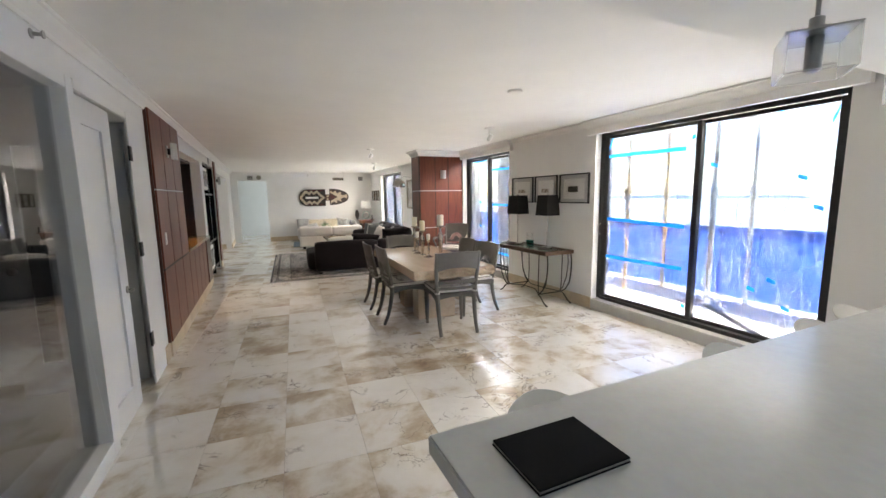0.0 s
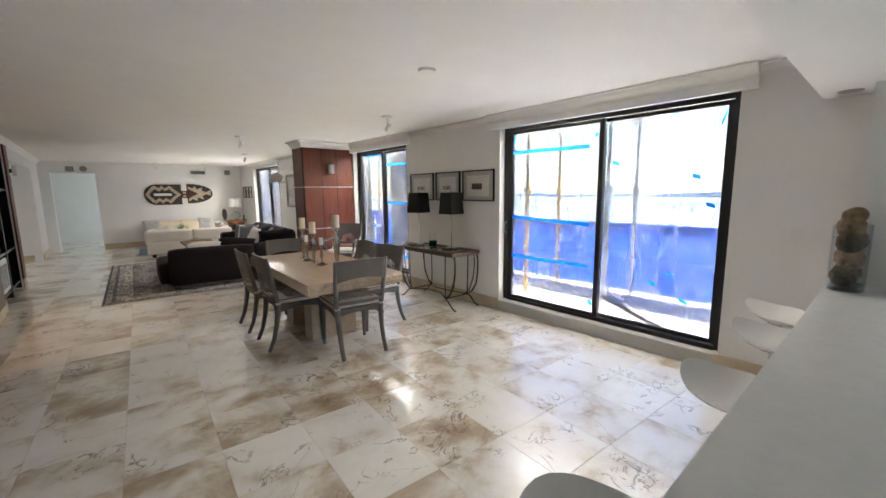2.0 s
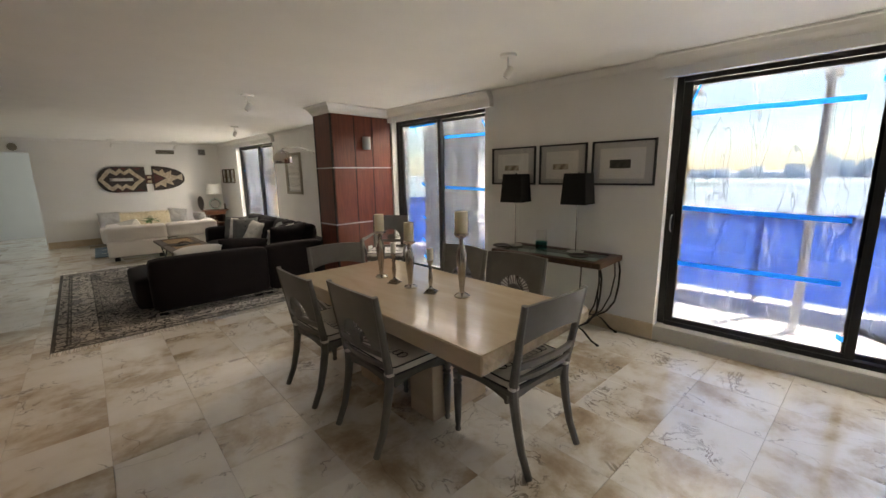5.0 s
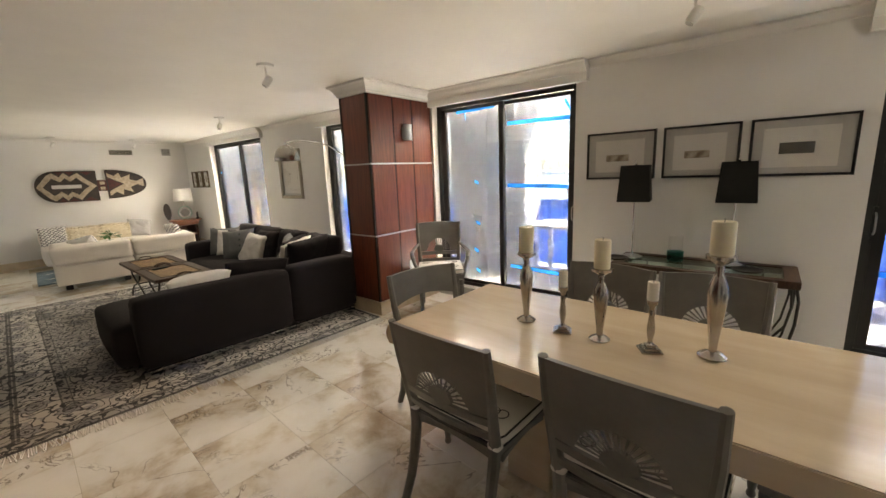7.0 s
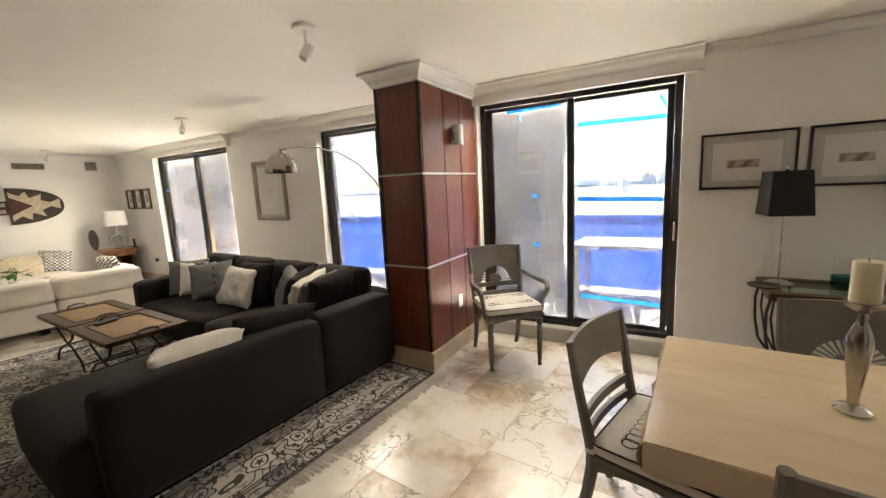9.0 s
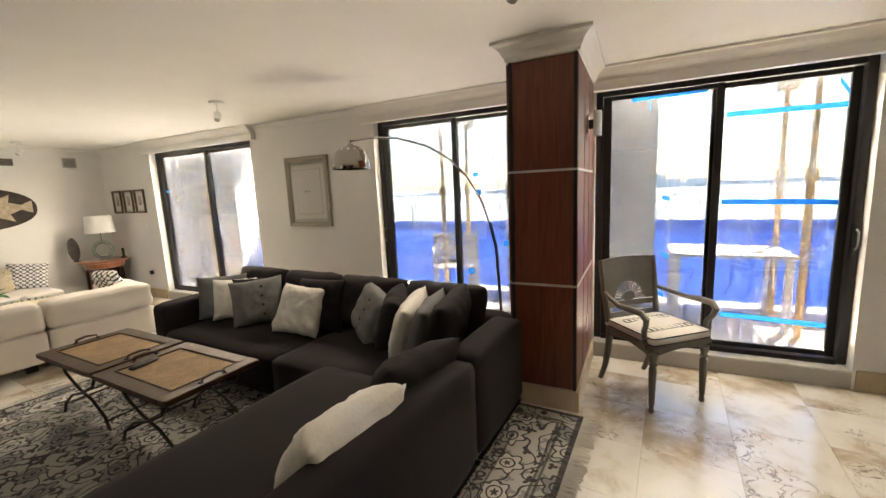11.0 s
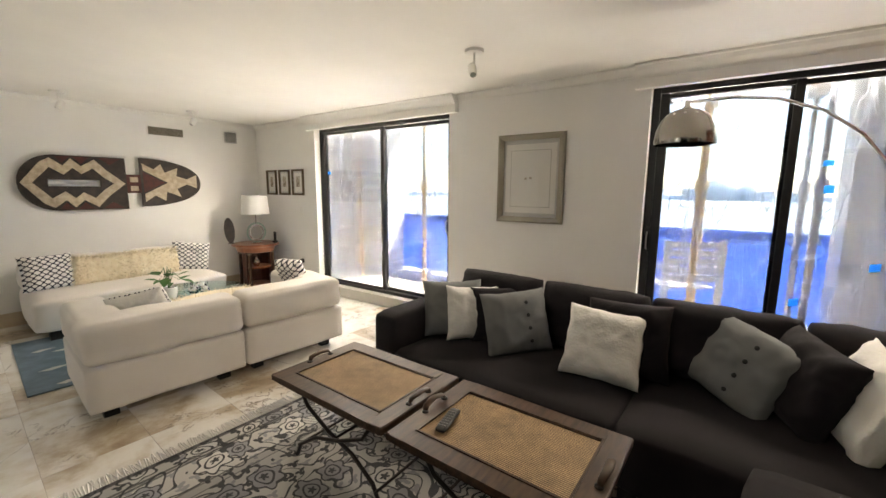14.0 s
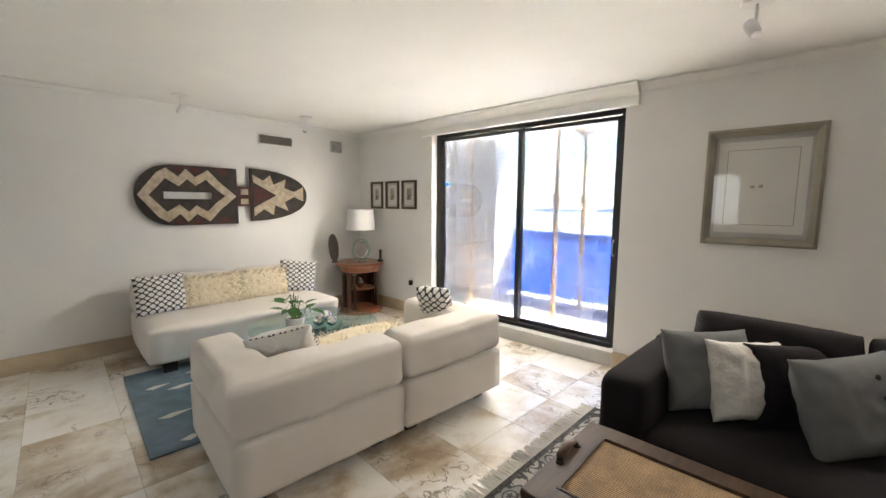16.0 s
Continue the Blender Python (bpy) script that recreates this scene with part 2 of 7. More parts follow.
SHADEW = material("white_lampshade", (0.80, 0.79, 0.77), 0.8, bump=0.1, bump_scale=300)
PAPER = material("cream_paper", (0.72, 0.70, 0.66), 0.8, spread=0.04)
PAPERG = material("grey_paper_mount", (0.50, 0.49, 0.47), 0.8, spread=0.04)
SEPIA = material("sepia_print", (0.20, 0.15, 0.10), 0.8, second=(0.50, 0.44, 0.36), second_scale=22)
OLIVE = material("dark_olive_print", (0.055, 0.05, 0.035), 0.8, second=(0.10, 0.09, 0.07), second_scale=30)
SILVERF = material("champagne_frame", (0.36, 0.33, 0.27), 0.4, 0.5, spread=0.2)
GOLDF = material("brown_gilt_frame", (0.13, 0.09, 0.05), 0.4, 0.3, spread=0.3)
GREYC = material("grey_linen", (0.19, 0.195, 0.195), 0.95, bump=0.4, bump_scale=450, spread=0.08)
WHITEC = material("ivory_cotton", (0.78, 0.755, 0.71), 0.95, bump=0.9, bump_scale=60, spread=0.06)
SHIELDB = material("black_carved_wood", (0.022, 0.019, 0.018), 0.7, second=(0.045, 0.03, 0.025), second_scale=14, bump=0.5, bump_scale=60)
SHIELDR = material("dark_red_carved_wood", (0.085, 0.022, 0.017), 0.7, second=(0.05, 0.014, 0.012), second_scale=18, bump=0.5, bump_scale=60)
SHIELDC = material("cream_carved_wood", (0.50, 0.42, 0.32), 0.8, second=(0.36, 0.29, 0.21), second_scale=25, bump=0.6, bump_scale=70)
FUR = material("cream_sheepskin", (0.86, 0.78, 0.62), 1.0, second=(0.78, 0.68, 0.50), second_scale=18, bump=0.9, bump_scale=120)
BLUERUG = material("blue_grey_rug", (0.15, 0.20, 0.25), 0.95, second=(0.11, 0.15, 0.19), second_scale=9, bump=0.5, bump_scale=250)
LEAF = material("green_leaf", (0.035, 0.11, 0.022), 0.6, second=(0.05, 0.14, 0.03), second_scale=20)
POT = material("white_ceramic", (0.80, 0.79, 0.77), 0.2)
TEAL = glass("teal_glass", (0.35, 0.72, 0.70))
GLASSG = glass("green_tint_glass", (0.80, 0.93, 0.90))
LAPTOP = material("black_leatherette", (0.006, 0.006, 0.007), 0.9, bump=0.15, bump_scale=400)
PLASTIC = material("black_plastic", (0.006, 0.006, 0.006), 0.45)
WPLAST = material("white_plastic", (0.78, 0.77, 0.74), 0.35)
STOOLW = material("white_moulded_seat", (0.74, 0.74, 0.72), 0.25)
GRANITE = material("amber_granite", (0.45, 0.25, 0.09), 0.12, second=(0.12, 0.06, 0.03), second_scale=30)
BARB = material("barrel_black_screen", (0.008, 0.008, 0.01), 0.15)
VINE = material("brown_woven_vine", (0.07, 0.042, 0.026), 0.9, second=(0.03, 0.035, 0.02), second_scale=30, bump=0.9, bump_scale=80)
VINEL = material("tan_woven_vine", (0.26, 0.19, 0.12), 0.9, second=(0.15, 0.10, 0.06), second_scale=30, bump=0.9, bump_scale=80)
BALC = material("pale_balcony_concrete", (0.68, 0.65, 0.60), 0.8, spread=0.12, bump=0.2)
BALW = material("white_stucco", (0.86, 0.85, 0.83), 0.9, bump=0.3, bump_scale=120)
POSTY = material("orange_prop_paint", (0.88, 0.58, 0.22), 0.7, second=(0.80, 0.48, 0.16), second_scale=7)
POSTG = material("galvanised_prop", (0.70, 0.70, 0.69), 0.5, 0.1, spread=0.15)
TIMBER = material("pale_timber_beam", (0.70, 0.58, 0.44), 0.8, spread=0.2)
TEAKW = material("white_garden_furniture", (0.72, 0.72, 0.70), 0.6)


def tarp_material(name="blue_tarpaulin", dark=(0.02, 0.07, 0.46), light=(0.06, 0.18, 0.70), through=0.55):
    """Blue sheet: part of the daylight comes through it."""
    m = bpy.data.materials.new(name)
    m.use_nodes = True
    n, l, b = nodes_of(m)
    tl, mx = n.new("ShaderNodeBsdfTranslucent"), n.new("ShaderNodeMixShader")
    ns, rp = n.new("ShaderNodeTexNoise"), n.new("ShaderNodeValToRGB")
    ns.inputs["Scale"].default_value, ns.inputs["Detail"].default_value, ns.inputs["Distortion"].default_value = 1.8, 6, 1.5
    rp.color_ramp.elements[0].color, rp.color_ramp.elements[1].color = (*dark, 1), (*light, 1)
    l.new(ns.outputs["Fac"], rp.inputs["Fac"])
    l.new(rp.outputs["Color"], b.inputs["Base Color"])
    l.new(rp.outputs["Color"], tl.inputs["Color"])
    b.inputs["Roughness"].default_value = 0.5
    bp = n.new("ShaderNodeBump")
    bp.inputs["Strength"].default_value, bp.inputs["Distance"].default_value = 0.6, 0.03
    l.new(ns.outputs["Fac"], bp.inputs["Height"])
    l.new(bp.outputs["Normal"], b.inputs["Normal"])
    mx.inputs[0].default_value = through
    l.new(b.outputs[0], mx.inputs[1])
    l.new(tl.outputs[0], mx.inputs[2])
    l.new(mx.outputs[0], n["Material Output"].inputs[0])
    return m


def film_material():
    """Clear plastic dust film with milky creases."""
    m = bpy.data.materials.new("clear_dust_film")
    m.use_nodes = True
    n, l = m.node_tree.nodes, m.node_tree.links
    n.remove(n["Principled BSDF"])
    tc, mp, ns = n.new("ShaderNodeTexCoord"), n.new("ShaderNodeMapping"), n.new("ShaderNodeTexNoise")
    mp.inputs["Scale"].default_value = (1, 2.4, 0.8)
    mp.inputs["Rotation"].default_value = (0.5, 0, 0)
    ns.inputs["Scale"].default_value, ns.inputs["Detail"].default_value, ns.inputs["Distortion"].default_value = 2.2, 8, 1.2
    l.new(tc.outputs["Object"], mp.inputs[0])
    l.new(mp.outputs[0], ns.inputs["Vector"])
    sub, ab, mr = n.new("ShaderNodeMath"), n.new("ShaderNodeMath"), n.new("ShaderNodeMapRange")
    sub.operation, ab.operation = "SUBTRACT", "ABSOLUTE"
    sub.inputs[1].default_value = 0.5
    l.new(ns.outputs["Fac"], sub.inputs[0])
    l.new(sub.outputs[0], ab.inputs[0])
    l.new(ab.outputs[0], mr.inputs["Value"])
    mr.inputs["From Min"].default_value, mr.inputs["From Max"].default_value = 0.0, 0.03
    mr.inputs["To Min"].default_value, mr.inputs["To Max"].default_value = 0.13, 0.04
    # long pulled folds; the light they catch is put in as milky streaks
    folds = []
    for turn, seed in ((0.25, 0.0), (-0.6, 7.0), (1.2, 13.0)):
        mp2, ns2, sb2, ab2, mr2 = n.new("ShaderNodeMapping"), n.new("ShaderNodeTexNoise"), n.new("ShaderNodeMath"), n.new("ShaderNodeMath"), n.new("ShaderNodeMapRange")
        mp2.inputs["Location"].default_value = (0, seed, seed)
        mp2.inputs["Rotation"].default_value = (turn, 0, 0)
        mp2.inputs["Scale"].default_value = (1, 3.2, 0.45)
        l.new(tc.outputs["Object"], mp2.inputs[0])
        l.new(mp2.outputs[0], ns2.inputs["Vector"])
        ns2.inputs["Scale"].default_value, ns2.inputs["Detail"].default_value = 2.0, 2
        sb2.operation, ab2.operation = "SUBTRACT", "ABSOLUTE"
        sb2.inputs[1].default_value = 0.56
        l.new(ns2.outputs["Fac"], sb2.inputs[0])
        l.new(sb2.outputs[0], ab2.inputs[0])
        l.new(ab2.outputs[0], mr2.inputs["Value"])
        mr2.inputs["From Min"].default_value, mr2.inputs["From Max"].default_value = 0.0, 0.012
        mr2.inputs["To Min"].default_value, mr2.inputs["To Max"].default_value = 0.42, 0.0
        folds.append(mr2.outputs["Result"])
    total = mr.outputs["Result"]
    for f in folds:
        mxm = n.new("ShaderNodeMath")
        mxm.operation = "MAXIMUM"
        l.new(total, mxm.inputs[0])
        l.new(f, mxm.inputs[1])
        total = mxm.outputs[0]
    tr, tl, mx = n.new("ShaderNodeBsdfTransparent"), n.new("ShaderNodeBsdfTranslucent"), n.new("ShaderNodeMixShader")
    tl.inputs["Color"].default_value = (0.9, 0.92, 0.95, 1)
    l.new(total, mx.inputs[0])
    l.new(tr.outputs[0], mx.inputs[1])
    l.new(tl.outputs[0], mx.inputs[2])
    l.new(mx.outputs[0], n["Material Output"].inputs[0])
    return m


def rug_material(half_x, half_y):
    """Persian pattern: black and cream scrolls on grey, with border bands."""
    m = bpy.data.materials.new("patterned_wool_rug")
    m.use_nodes = True
    n, l, b = nodes_of(m)

    def math_node(op, a, c=None):
        k = n.new("ShaderNodeMath")
        k.operation = op
        for i, v in enumerate((a, c)):
            if v is None:
                continue
            if isinstance(v, (int, float)):
                k.inputs[i].default_value = v
            else:
                l.new(v, k.inputs[i])
        return k.outputs[0]
    tc, sp = n.new("ShaderNodeTexCoord"), n.new("ShaderNodeSeparateXYZ")
    l.new(tc.outputs["Object"], sp.inputs[0])
    ns = n.new("ShaderNodeTexNoise")
    ns.inputs["Scale"].default_value, ns.inputs["Detail"].default_value = 4, 1
    l.new(tc.outputs["Object"], ns.inputs["Vector"])
    warp = n.new("ShaderNodeMix")
    warp.data_type, warp.blend_type = "RGBA", "ADD"
    warp.inputs["Factor"].default_value = 0.12
    l.new(tc.outputs["Object"], warp.inputs["A"])
    l.new(ns.outputs["Color"], warp.inputs["B"])

    def line(v, centre, half):
        return math_node("LESS_THAN", math_node("ABSOLUTE", math_node("SUBTRACT", v, centre)), half)

    def cells(scale, loose):
        vo = n.new("ShaderNodeTexVoronoi")
        vo.voronoi_dimensions = "2D"
        vo.inputs["Scale"].default_value, vo.inputs["Randomness"].default_value = scale, loose
        l.new(warp.outputs["Result"], vo.inputs["Vector"])
        sep, off = n.new("ShaderNodeSeparateXYZ"), n.new("ShaderNodeVectorMath")
        off.operation = "SUBTRACT"
        l.new(warp.outputs["Result"], off.inputs[0])
        l.new(vo.outputs["Position"], off.inputs[1])
        l.new(off.outputs[0], sep.inputs[0])
        tone = n.new("ShaderNodeSeparateColor")
        l.new(vo.outputs["Color"], tone.inputs[0])
        return vo.outputs["Distance"], math_node("ARCTAN2", sep.outputs[1], sep.outputs[0]), tone.outputs[0]

    d, ang, pick = cells(4.2, 0.6)
    rim = math_node("ADD", math_node("MULTIPLY", math_node("SINE", math_node("MULTIPLY", ang, 6)), 0.05), 0.31)
    flower = math_node("LESS_THAN", d, rim)
    lines = math_node("MAXIMUM", line(math_node("SUBTRACT", d, rim), 0, 0.024), line(d, 0.17, 0.020))
    heart = math_node("LESS_THAN", d, math_node("ADD", math_node("MULTIPLY", math_node("SINE", math_node("MULTIPLY", ang, 5)), 0.025), 0.075))
    scroll = n.new("ShaderNodeTexNoise")
    scroll.inputs["Scale"].default_value, scroll.inputs["Detail"].default_value = 3.4, 1
    l.new(tc.outputs["Object"], scroll.inputs["Vector"])
    vine = math_node("MULTIPLY", line(math_node("FRACT", math_node("MULTIPLY", scroll.outputs["Fac"], 11)), 0.5, 0.085), math_node("SUBTRACT", 1, flower))
    d2, ang2, pick2 = cells(13.0, 0.9)
    leafr = math_node("ADD", math_node("MULTIPLY", math_node("SINE", math_node("MULTIPLY", ang2, 3)), 0.13), 0.27)
    leaf = math_node("MULTIPLY", math_node("LESS_THAN", d2, leafr), math_node("SUBTRACT", 1, flower))
    leafdark = math_node("MULTIPLY", leaf, math_node("GREATER_THAN", pick2, 0.45))
    black = math_node("MAXIMUM", math_node("MAXIMUM", lines, heart), math_node("MAXIMUM", vine, leafdark))
    pat = n.new("ShaderNodeValToRGB")
    pat.color_ramp.interpolation = "CONSTANT"
    e = pat.color_ramp.elements
    e[0].position, e[0].color = 0.0, (0.40, 0.375, 0.345, 1)
    e[1].position, e[1].color = 0.75, (0.022, 0.021, 0.023, 1)
    for p, c in ((0.25, (0.22, 0.215, 0.22, 1)), (0.42, (0.50, 0.475, 0.44, 1)), (0.60, (0.15, 0.145, 0.145, 1))):
        k = e.new(p)
        k.color = c
    fill = math_node("MULTIPLY", flower, math_node("ADD", math_node("MULTIPLY", math_node("GREATER_THAN", pick, 0.5), 0.18), 0.30))
    fill = math_node("MAXIMUM", fill, math_node("MULTIPLY", leaf, 0.30))
    l.new(math_node("MAXIMUM", fill, math_node("MULTIPLY", black, 0.9)), pat.inputs["Fac"])
    edge = math_node("MINIMUM", math_node("SUBTRACT", half_x, math_node("ABSOLUTE", sp.outputs[0])), math_node("SUBTRACT", half_y, math_node("ABSOLUTE", sp.outputs[1])))
    band = n.new("ShaderNodeValToRGB")
    band.color_ramp.interpolation = "CONSTANT"
    be = band.color_ramp.elements
    be[0].position, be[0].color = 0.0, (0.16, 0.16, 0.17, 1)
    be[1].position, be[1].color = 0.50, (1, 1, 1, 1)
    for p, v in ((0.03, 1.0), (0.10, 0.25), (0.115, 0.9), (0.125, 0.3), (0.14, 1.35), (0.34, 0.3), (0.355, 0.8), (0.40, 0.3), (0.41, 0.85)):
        k = be.new(p)
        k.color = (v, v, v, 1)
    l.new(edge, band.inputs["Fac"])
    mul = n.new("ShaderNodeMix")
    mul.data_type, mul.blend_type = "RGBA", "MULTIPLY"
    mul.inputs["Factor"].default_value = 1
    l.new(pat.outputs["Color"], mul.inputs["A"])
    l.new(band.outputs["Color"], mul.inputs["B"])
    fade = n.new("ShaderNodeMix")
    fade.data_type = "RGBA"
    wear = n.new("ShaderNodeTexNoise")
    wear.inputs["Scale"].default_value = 1.6
    wear.inputs["Detail"].default_value = 5
    l.new(tc.outputs["Object"], wear.inputs["Vector"])
    l.new(math_node("MULTIPLY", wear.outputs["Fac"], 0.22), fade.inputs["Factor"])
    l.new(mul.outputs["Result"], fade.inputs["A"])
    fade.inputs["B"].default_value = (0.27, 0.262, 0.265, 1)
    l.new(fade.outputs["Result"], b.inputs["Base Color"])
    b.inputs["Roughness"].default_value = 0.95
    pile = n.new("ShaderNodeTexNoise")
    pile.inputs["Scale"].default_value = 400
    l.new(tc.outputs["Object"], pile.inputs["Vector"])
    bp = n.new("ShaderNodeBump")
    bp.inputs["Strength"].default_value, bp.inputs["Distance"].default_value = 0.5, 0.004
    l.new(pile.outputs["Fac"], bp.inputs["Height"])
    l.new(bp.outputs["Normal"], b.inputs["Normal"])
    return m


def weave(name, c1, c2, scale, kind="check"):
    """Woven cane, or a black and white interlocking print."""
    m = bpy.data.materials.new(name)
    m.use_nodes = True
    n, l, b = nodes_of(m)
    tc = n.new("ShaderNodeTexCoord")
    if kind == "check":
        w1, w2, mx = n.new("ShaderNodeTexWave"), n.new("ShaderNodeTexWave"), n.new("ShaderNodeMix")
        w1.bands_direction, w2.bands_direction = "X", "Y"
        for w in (w1, w2):
            w.inputs["Scale"].default_value = scale
            w.inputs["Distortion"].default_value = 0.6
            w.inputs["Detail Scale"].default_value = 3
            l.new(tc.outputs["Object"], w.inputs["Vector"])
        mx.data_type, mx.blend_type = "RGBA", "MULTIPLY"
        mx.inputs["Factor"].default_value = 0.35
        l.new(w1.outputs["Color"], mx.inputs["A"])
        l.new(w2.outputs["Color"], mx.inputs["B"])
        src = mx.outputs["Result"]
        lo, hi = 0.1, 0.65
    else:
        sp = n.new("ShaderNodeSeparateXYZ")
        l.new(tc.outputs["Object"], sp.inputs[0])
        waves = []
        for out, k in ((sp.outputs[0], scale * 6.2832), (sp.outputs[2], scale * 1.25 * 6.2832)):
            mt, cs = n.new("ShaderNodeMath"), n.new("ShaderNodeMath")
            mt.operation, cs.operation = "MULTIPLY", "COSINE"
            mt.inputs[1].default_value = k
            l.new(out, mt.inputs[0])
            l.new(mt.outputs[0], cs.inputs[0])
            waves.append(cs.outputs[0])
        ad, sh_, ab = n.new("ShaderNodeMath"), n.new("ShaderNodeMath"), n.new("ShaderNodeMath")
        ad.operation, sh_.operation, ab.operation = "ADD", "SUBTRACT", "ABSOLUTE"
        l.new(waves[0], ad.inputs[0])
        l.new(waves[1], ad.inputs[1])
        l.new(ad.outputs[0], sh_.inputs[0])
        sh_.inputs[1].default_value = 0.25
        l.new(sh_.outputs[0], ab.inputs[0])
        inv = n.new("ShaderNodeMath")
        inv.operation = "SUBTRACT"
        inv.inputs[0].default_value = 1.0
        l.new(ab.outputs[0], inv.inputs[1])
        src = inv.outputs[0]
        lo, hi = 0.40, 0.48
    r = n.new("ShaderNodeValToRGB")
    r.color_ramp.elements[0].color, r.color_ramp.elements[1].color = (*c1, 1), (*c2, 1)
    r.color_ramp.elements[0].position, r.color_ramp.elements[1].position = lo, hi
    l.new(src, r.inputs["Fac"])
    blot = n.new("ShaderNodeTexNoise")
    blot.inputs["Scale"].default_value = 14
    blot.inputs["Detail"].default_value = 5
    l.new(tc.outputs["Object"], blot.inputs["Vector"])
    ov = n.new("ShaderNodeMix")
    ov.data_type, ov.blend_type = "RGBA", "OVERLAY"
    ov.inputs["Factor"].default_value = 0.6 if kind == "check" else 0.05
    l.new(r.outputs["Color"], ov.inputs["A"])
    l.new(blot.outputs["Fac"], ov.inputs["B"])
    l.new(ov.outputs["Result"], b.inputs["Base Color"])
    b.inputs["Roughness"].default_value = 0.75
    bp = n.new("ShaderNodeBump")
    bp.inputs["Strength"].default_value, bp.inputs["Distance"].default_value = 0.4 if kind == "check" else 0.1, 0.002
    l.new(src, bp.inputs["Height"])
    l.new(bp.outputs["Normal"], b.inputs["Normal"])
    return m


TARP, FILM = tarp_material(), film_material()
FROST = glass("frosted_glass", (0.95, 0.96, 0.97), 0.35, 0.8)
TAPE = tarp_material("blue_masking_tape", (0.03, 0.45, 0.95), (0.04, 0.52, 0.98), 0.9)
CANE = weave("woven_cane", (0.11, 0.062, 0.030), (0.40, 0.26, 0.13), 34)
PRINT = weave("black_white_print", (0.76, 0.74, 0.71), (0.018, 0.018, 0.035), 16, "print")

# ---- building helpers ----
def part(name, bm, mat, parent=None, label="", smooth=False, bevel=0.0, at=None):
    """Links a bmesh as one mesh object, under a thing or part where one is given."""
    if bevel:
        bmesh.ops.remove_doubles(bm, verts=bm.verts, dist=1e-5)
        sharp = [e for e in bm.edges if len(e.link_faces) == 2 and e.calc_face_angle(0) > 0.7]
        bmesh.ops.bevel(bm, geom=sharp, offset=bevel, segments=2, affect="EDGES", clamp_overlap=True)
    bmesh.ops.recalc_face_normals(bm, faces=bm.faces)
    me = bpy.data.meshes.new(name)
    bm.to_mesh(me)
    bm.free()
    me.materials.append(mat)
    if smooth:
        for p in me.polygons:
            p.use_smooth = True
        if smooth == "auto":
            me.set_sharp_from_angle(angle=radians(38))
    ob = new(name, me)
    if parent:
        ob.parent = parent
    if at is not None:
        ob.matrix_basis = at
    if label:
        ob["label"] = label
    return ob


def thing(name, m, label, category, group=""):
    ob = new(name)
    ob.empty_display_size = 0.05
    ob.matrix_basis = m
    return tagged(ob, label, category, group)


def box(x0, x1, y0, y1, z0, z1, bm=None):
    bm = bm or bmesh.new()
    v = [bm.verts.new((x, y, z)) for z in (z0, z1) for x, y in ((x0, y0), (x1, y0), (x1, y1), (x0, y1))]
    for f in ((0, 3, 2, 1), (4, 5, 6, 7), (0, 1, 5, 4), (1, 2, 6, 5), (2, 3, 7, 6), (3, 0, 4, 7)):
        bm.faces.new([v[i] for i in f])
    return bm


def lathe(profile, seg=24, bm=None, c=(0, 0)):
    """A turned shape: (radius, height) pairs about a vertical axis."""
    bm = bm or bmesh.new()
    rings = []
    for r, z in profile:
        rings.append([bm.verts.new((c[0] + r * math.cos(2 * math.pi * i / seg), c[1] + r * math.sin(2 * math.pi * i / seg), z)) for i in range(seg)])
    for a, b in zip(rings, rings[1:]):
        for i in range(seg):
            bm.faces.new((a[i], a[(i + 1) % seg], b[(i + 1) % seg], b[i]))
    bm.faces.new(rings[0][::-1])
    bm.faces.new(rings[-1])
    return bm


def tube(points, r, seg=8, bm=None, closed=False, flat=1.0):
    """A round bar along points; r is one radius or one for each point."""
    bm = bm or bmesh.new()
    pts = [Vector(p) for p in points]
    rs = r if isinstance(r, (list, tuple)) else [r] * len(pts)
    rings, n = [], len(pts)
    side = None
    for i, p in enumerate(pts):
        a, b = (pts[i - 1], pts[(i + 1) % n]) if closed else (pts[max(i - 1, 0)], pts[min(i + 1, n - 1)])
        d = (b - a).normalized()
        if side is None:
            side = d.cross(Vector((0, 0, 1)))
            if side.length < 0.1:
                side = d.cross(Vector((1, 0, 0)))
        side = (side - d * side.dot(d)).normalized()
        up = d.cross(side)
        rings.append([bm.verts.new(p + rs[i] * (math.cos(2 * math.pi * k / seg) * side + flat * math.sin(2 * math.pi * k / seg) * up)) for k in range(seg)])
    pairs = list(zip(rings, rings[1:])) + ([(rings[-1], rings[0])] if closed else [])
    for a, b in pairs:
        for k in range(seg):
            bm.faces.new((a[k], a[(k + 1) % seg], b[(k + 1) % seg], b[k]))
    if not closed:
        bm.faces.new(rings[0][::-1])
        bm.faces.new(rings[-1])
    return bm


def arc(c, r, a0, a1, n, axis="xz"):
    """Points of an arc in degrees."""
    out = []
    for i in range(n + 1):
        a = radians(a0 + (a1 - a0) * i / n)
        u, w = r * math.cos(a), r * math.sin(a)
        out.append((c[0] + u, c[1], c[2] + w) if axis == "xz" else (c[0], c[1] + u, c[2] + w) if axis == "yz" else (c[0] + u, c[1] + w, c[2]))
    return out


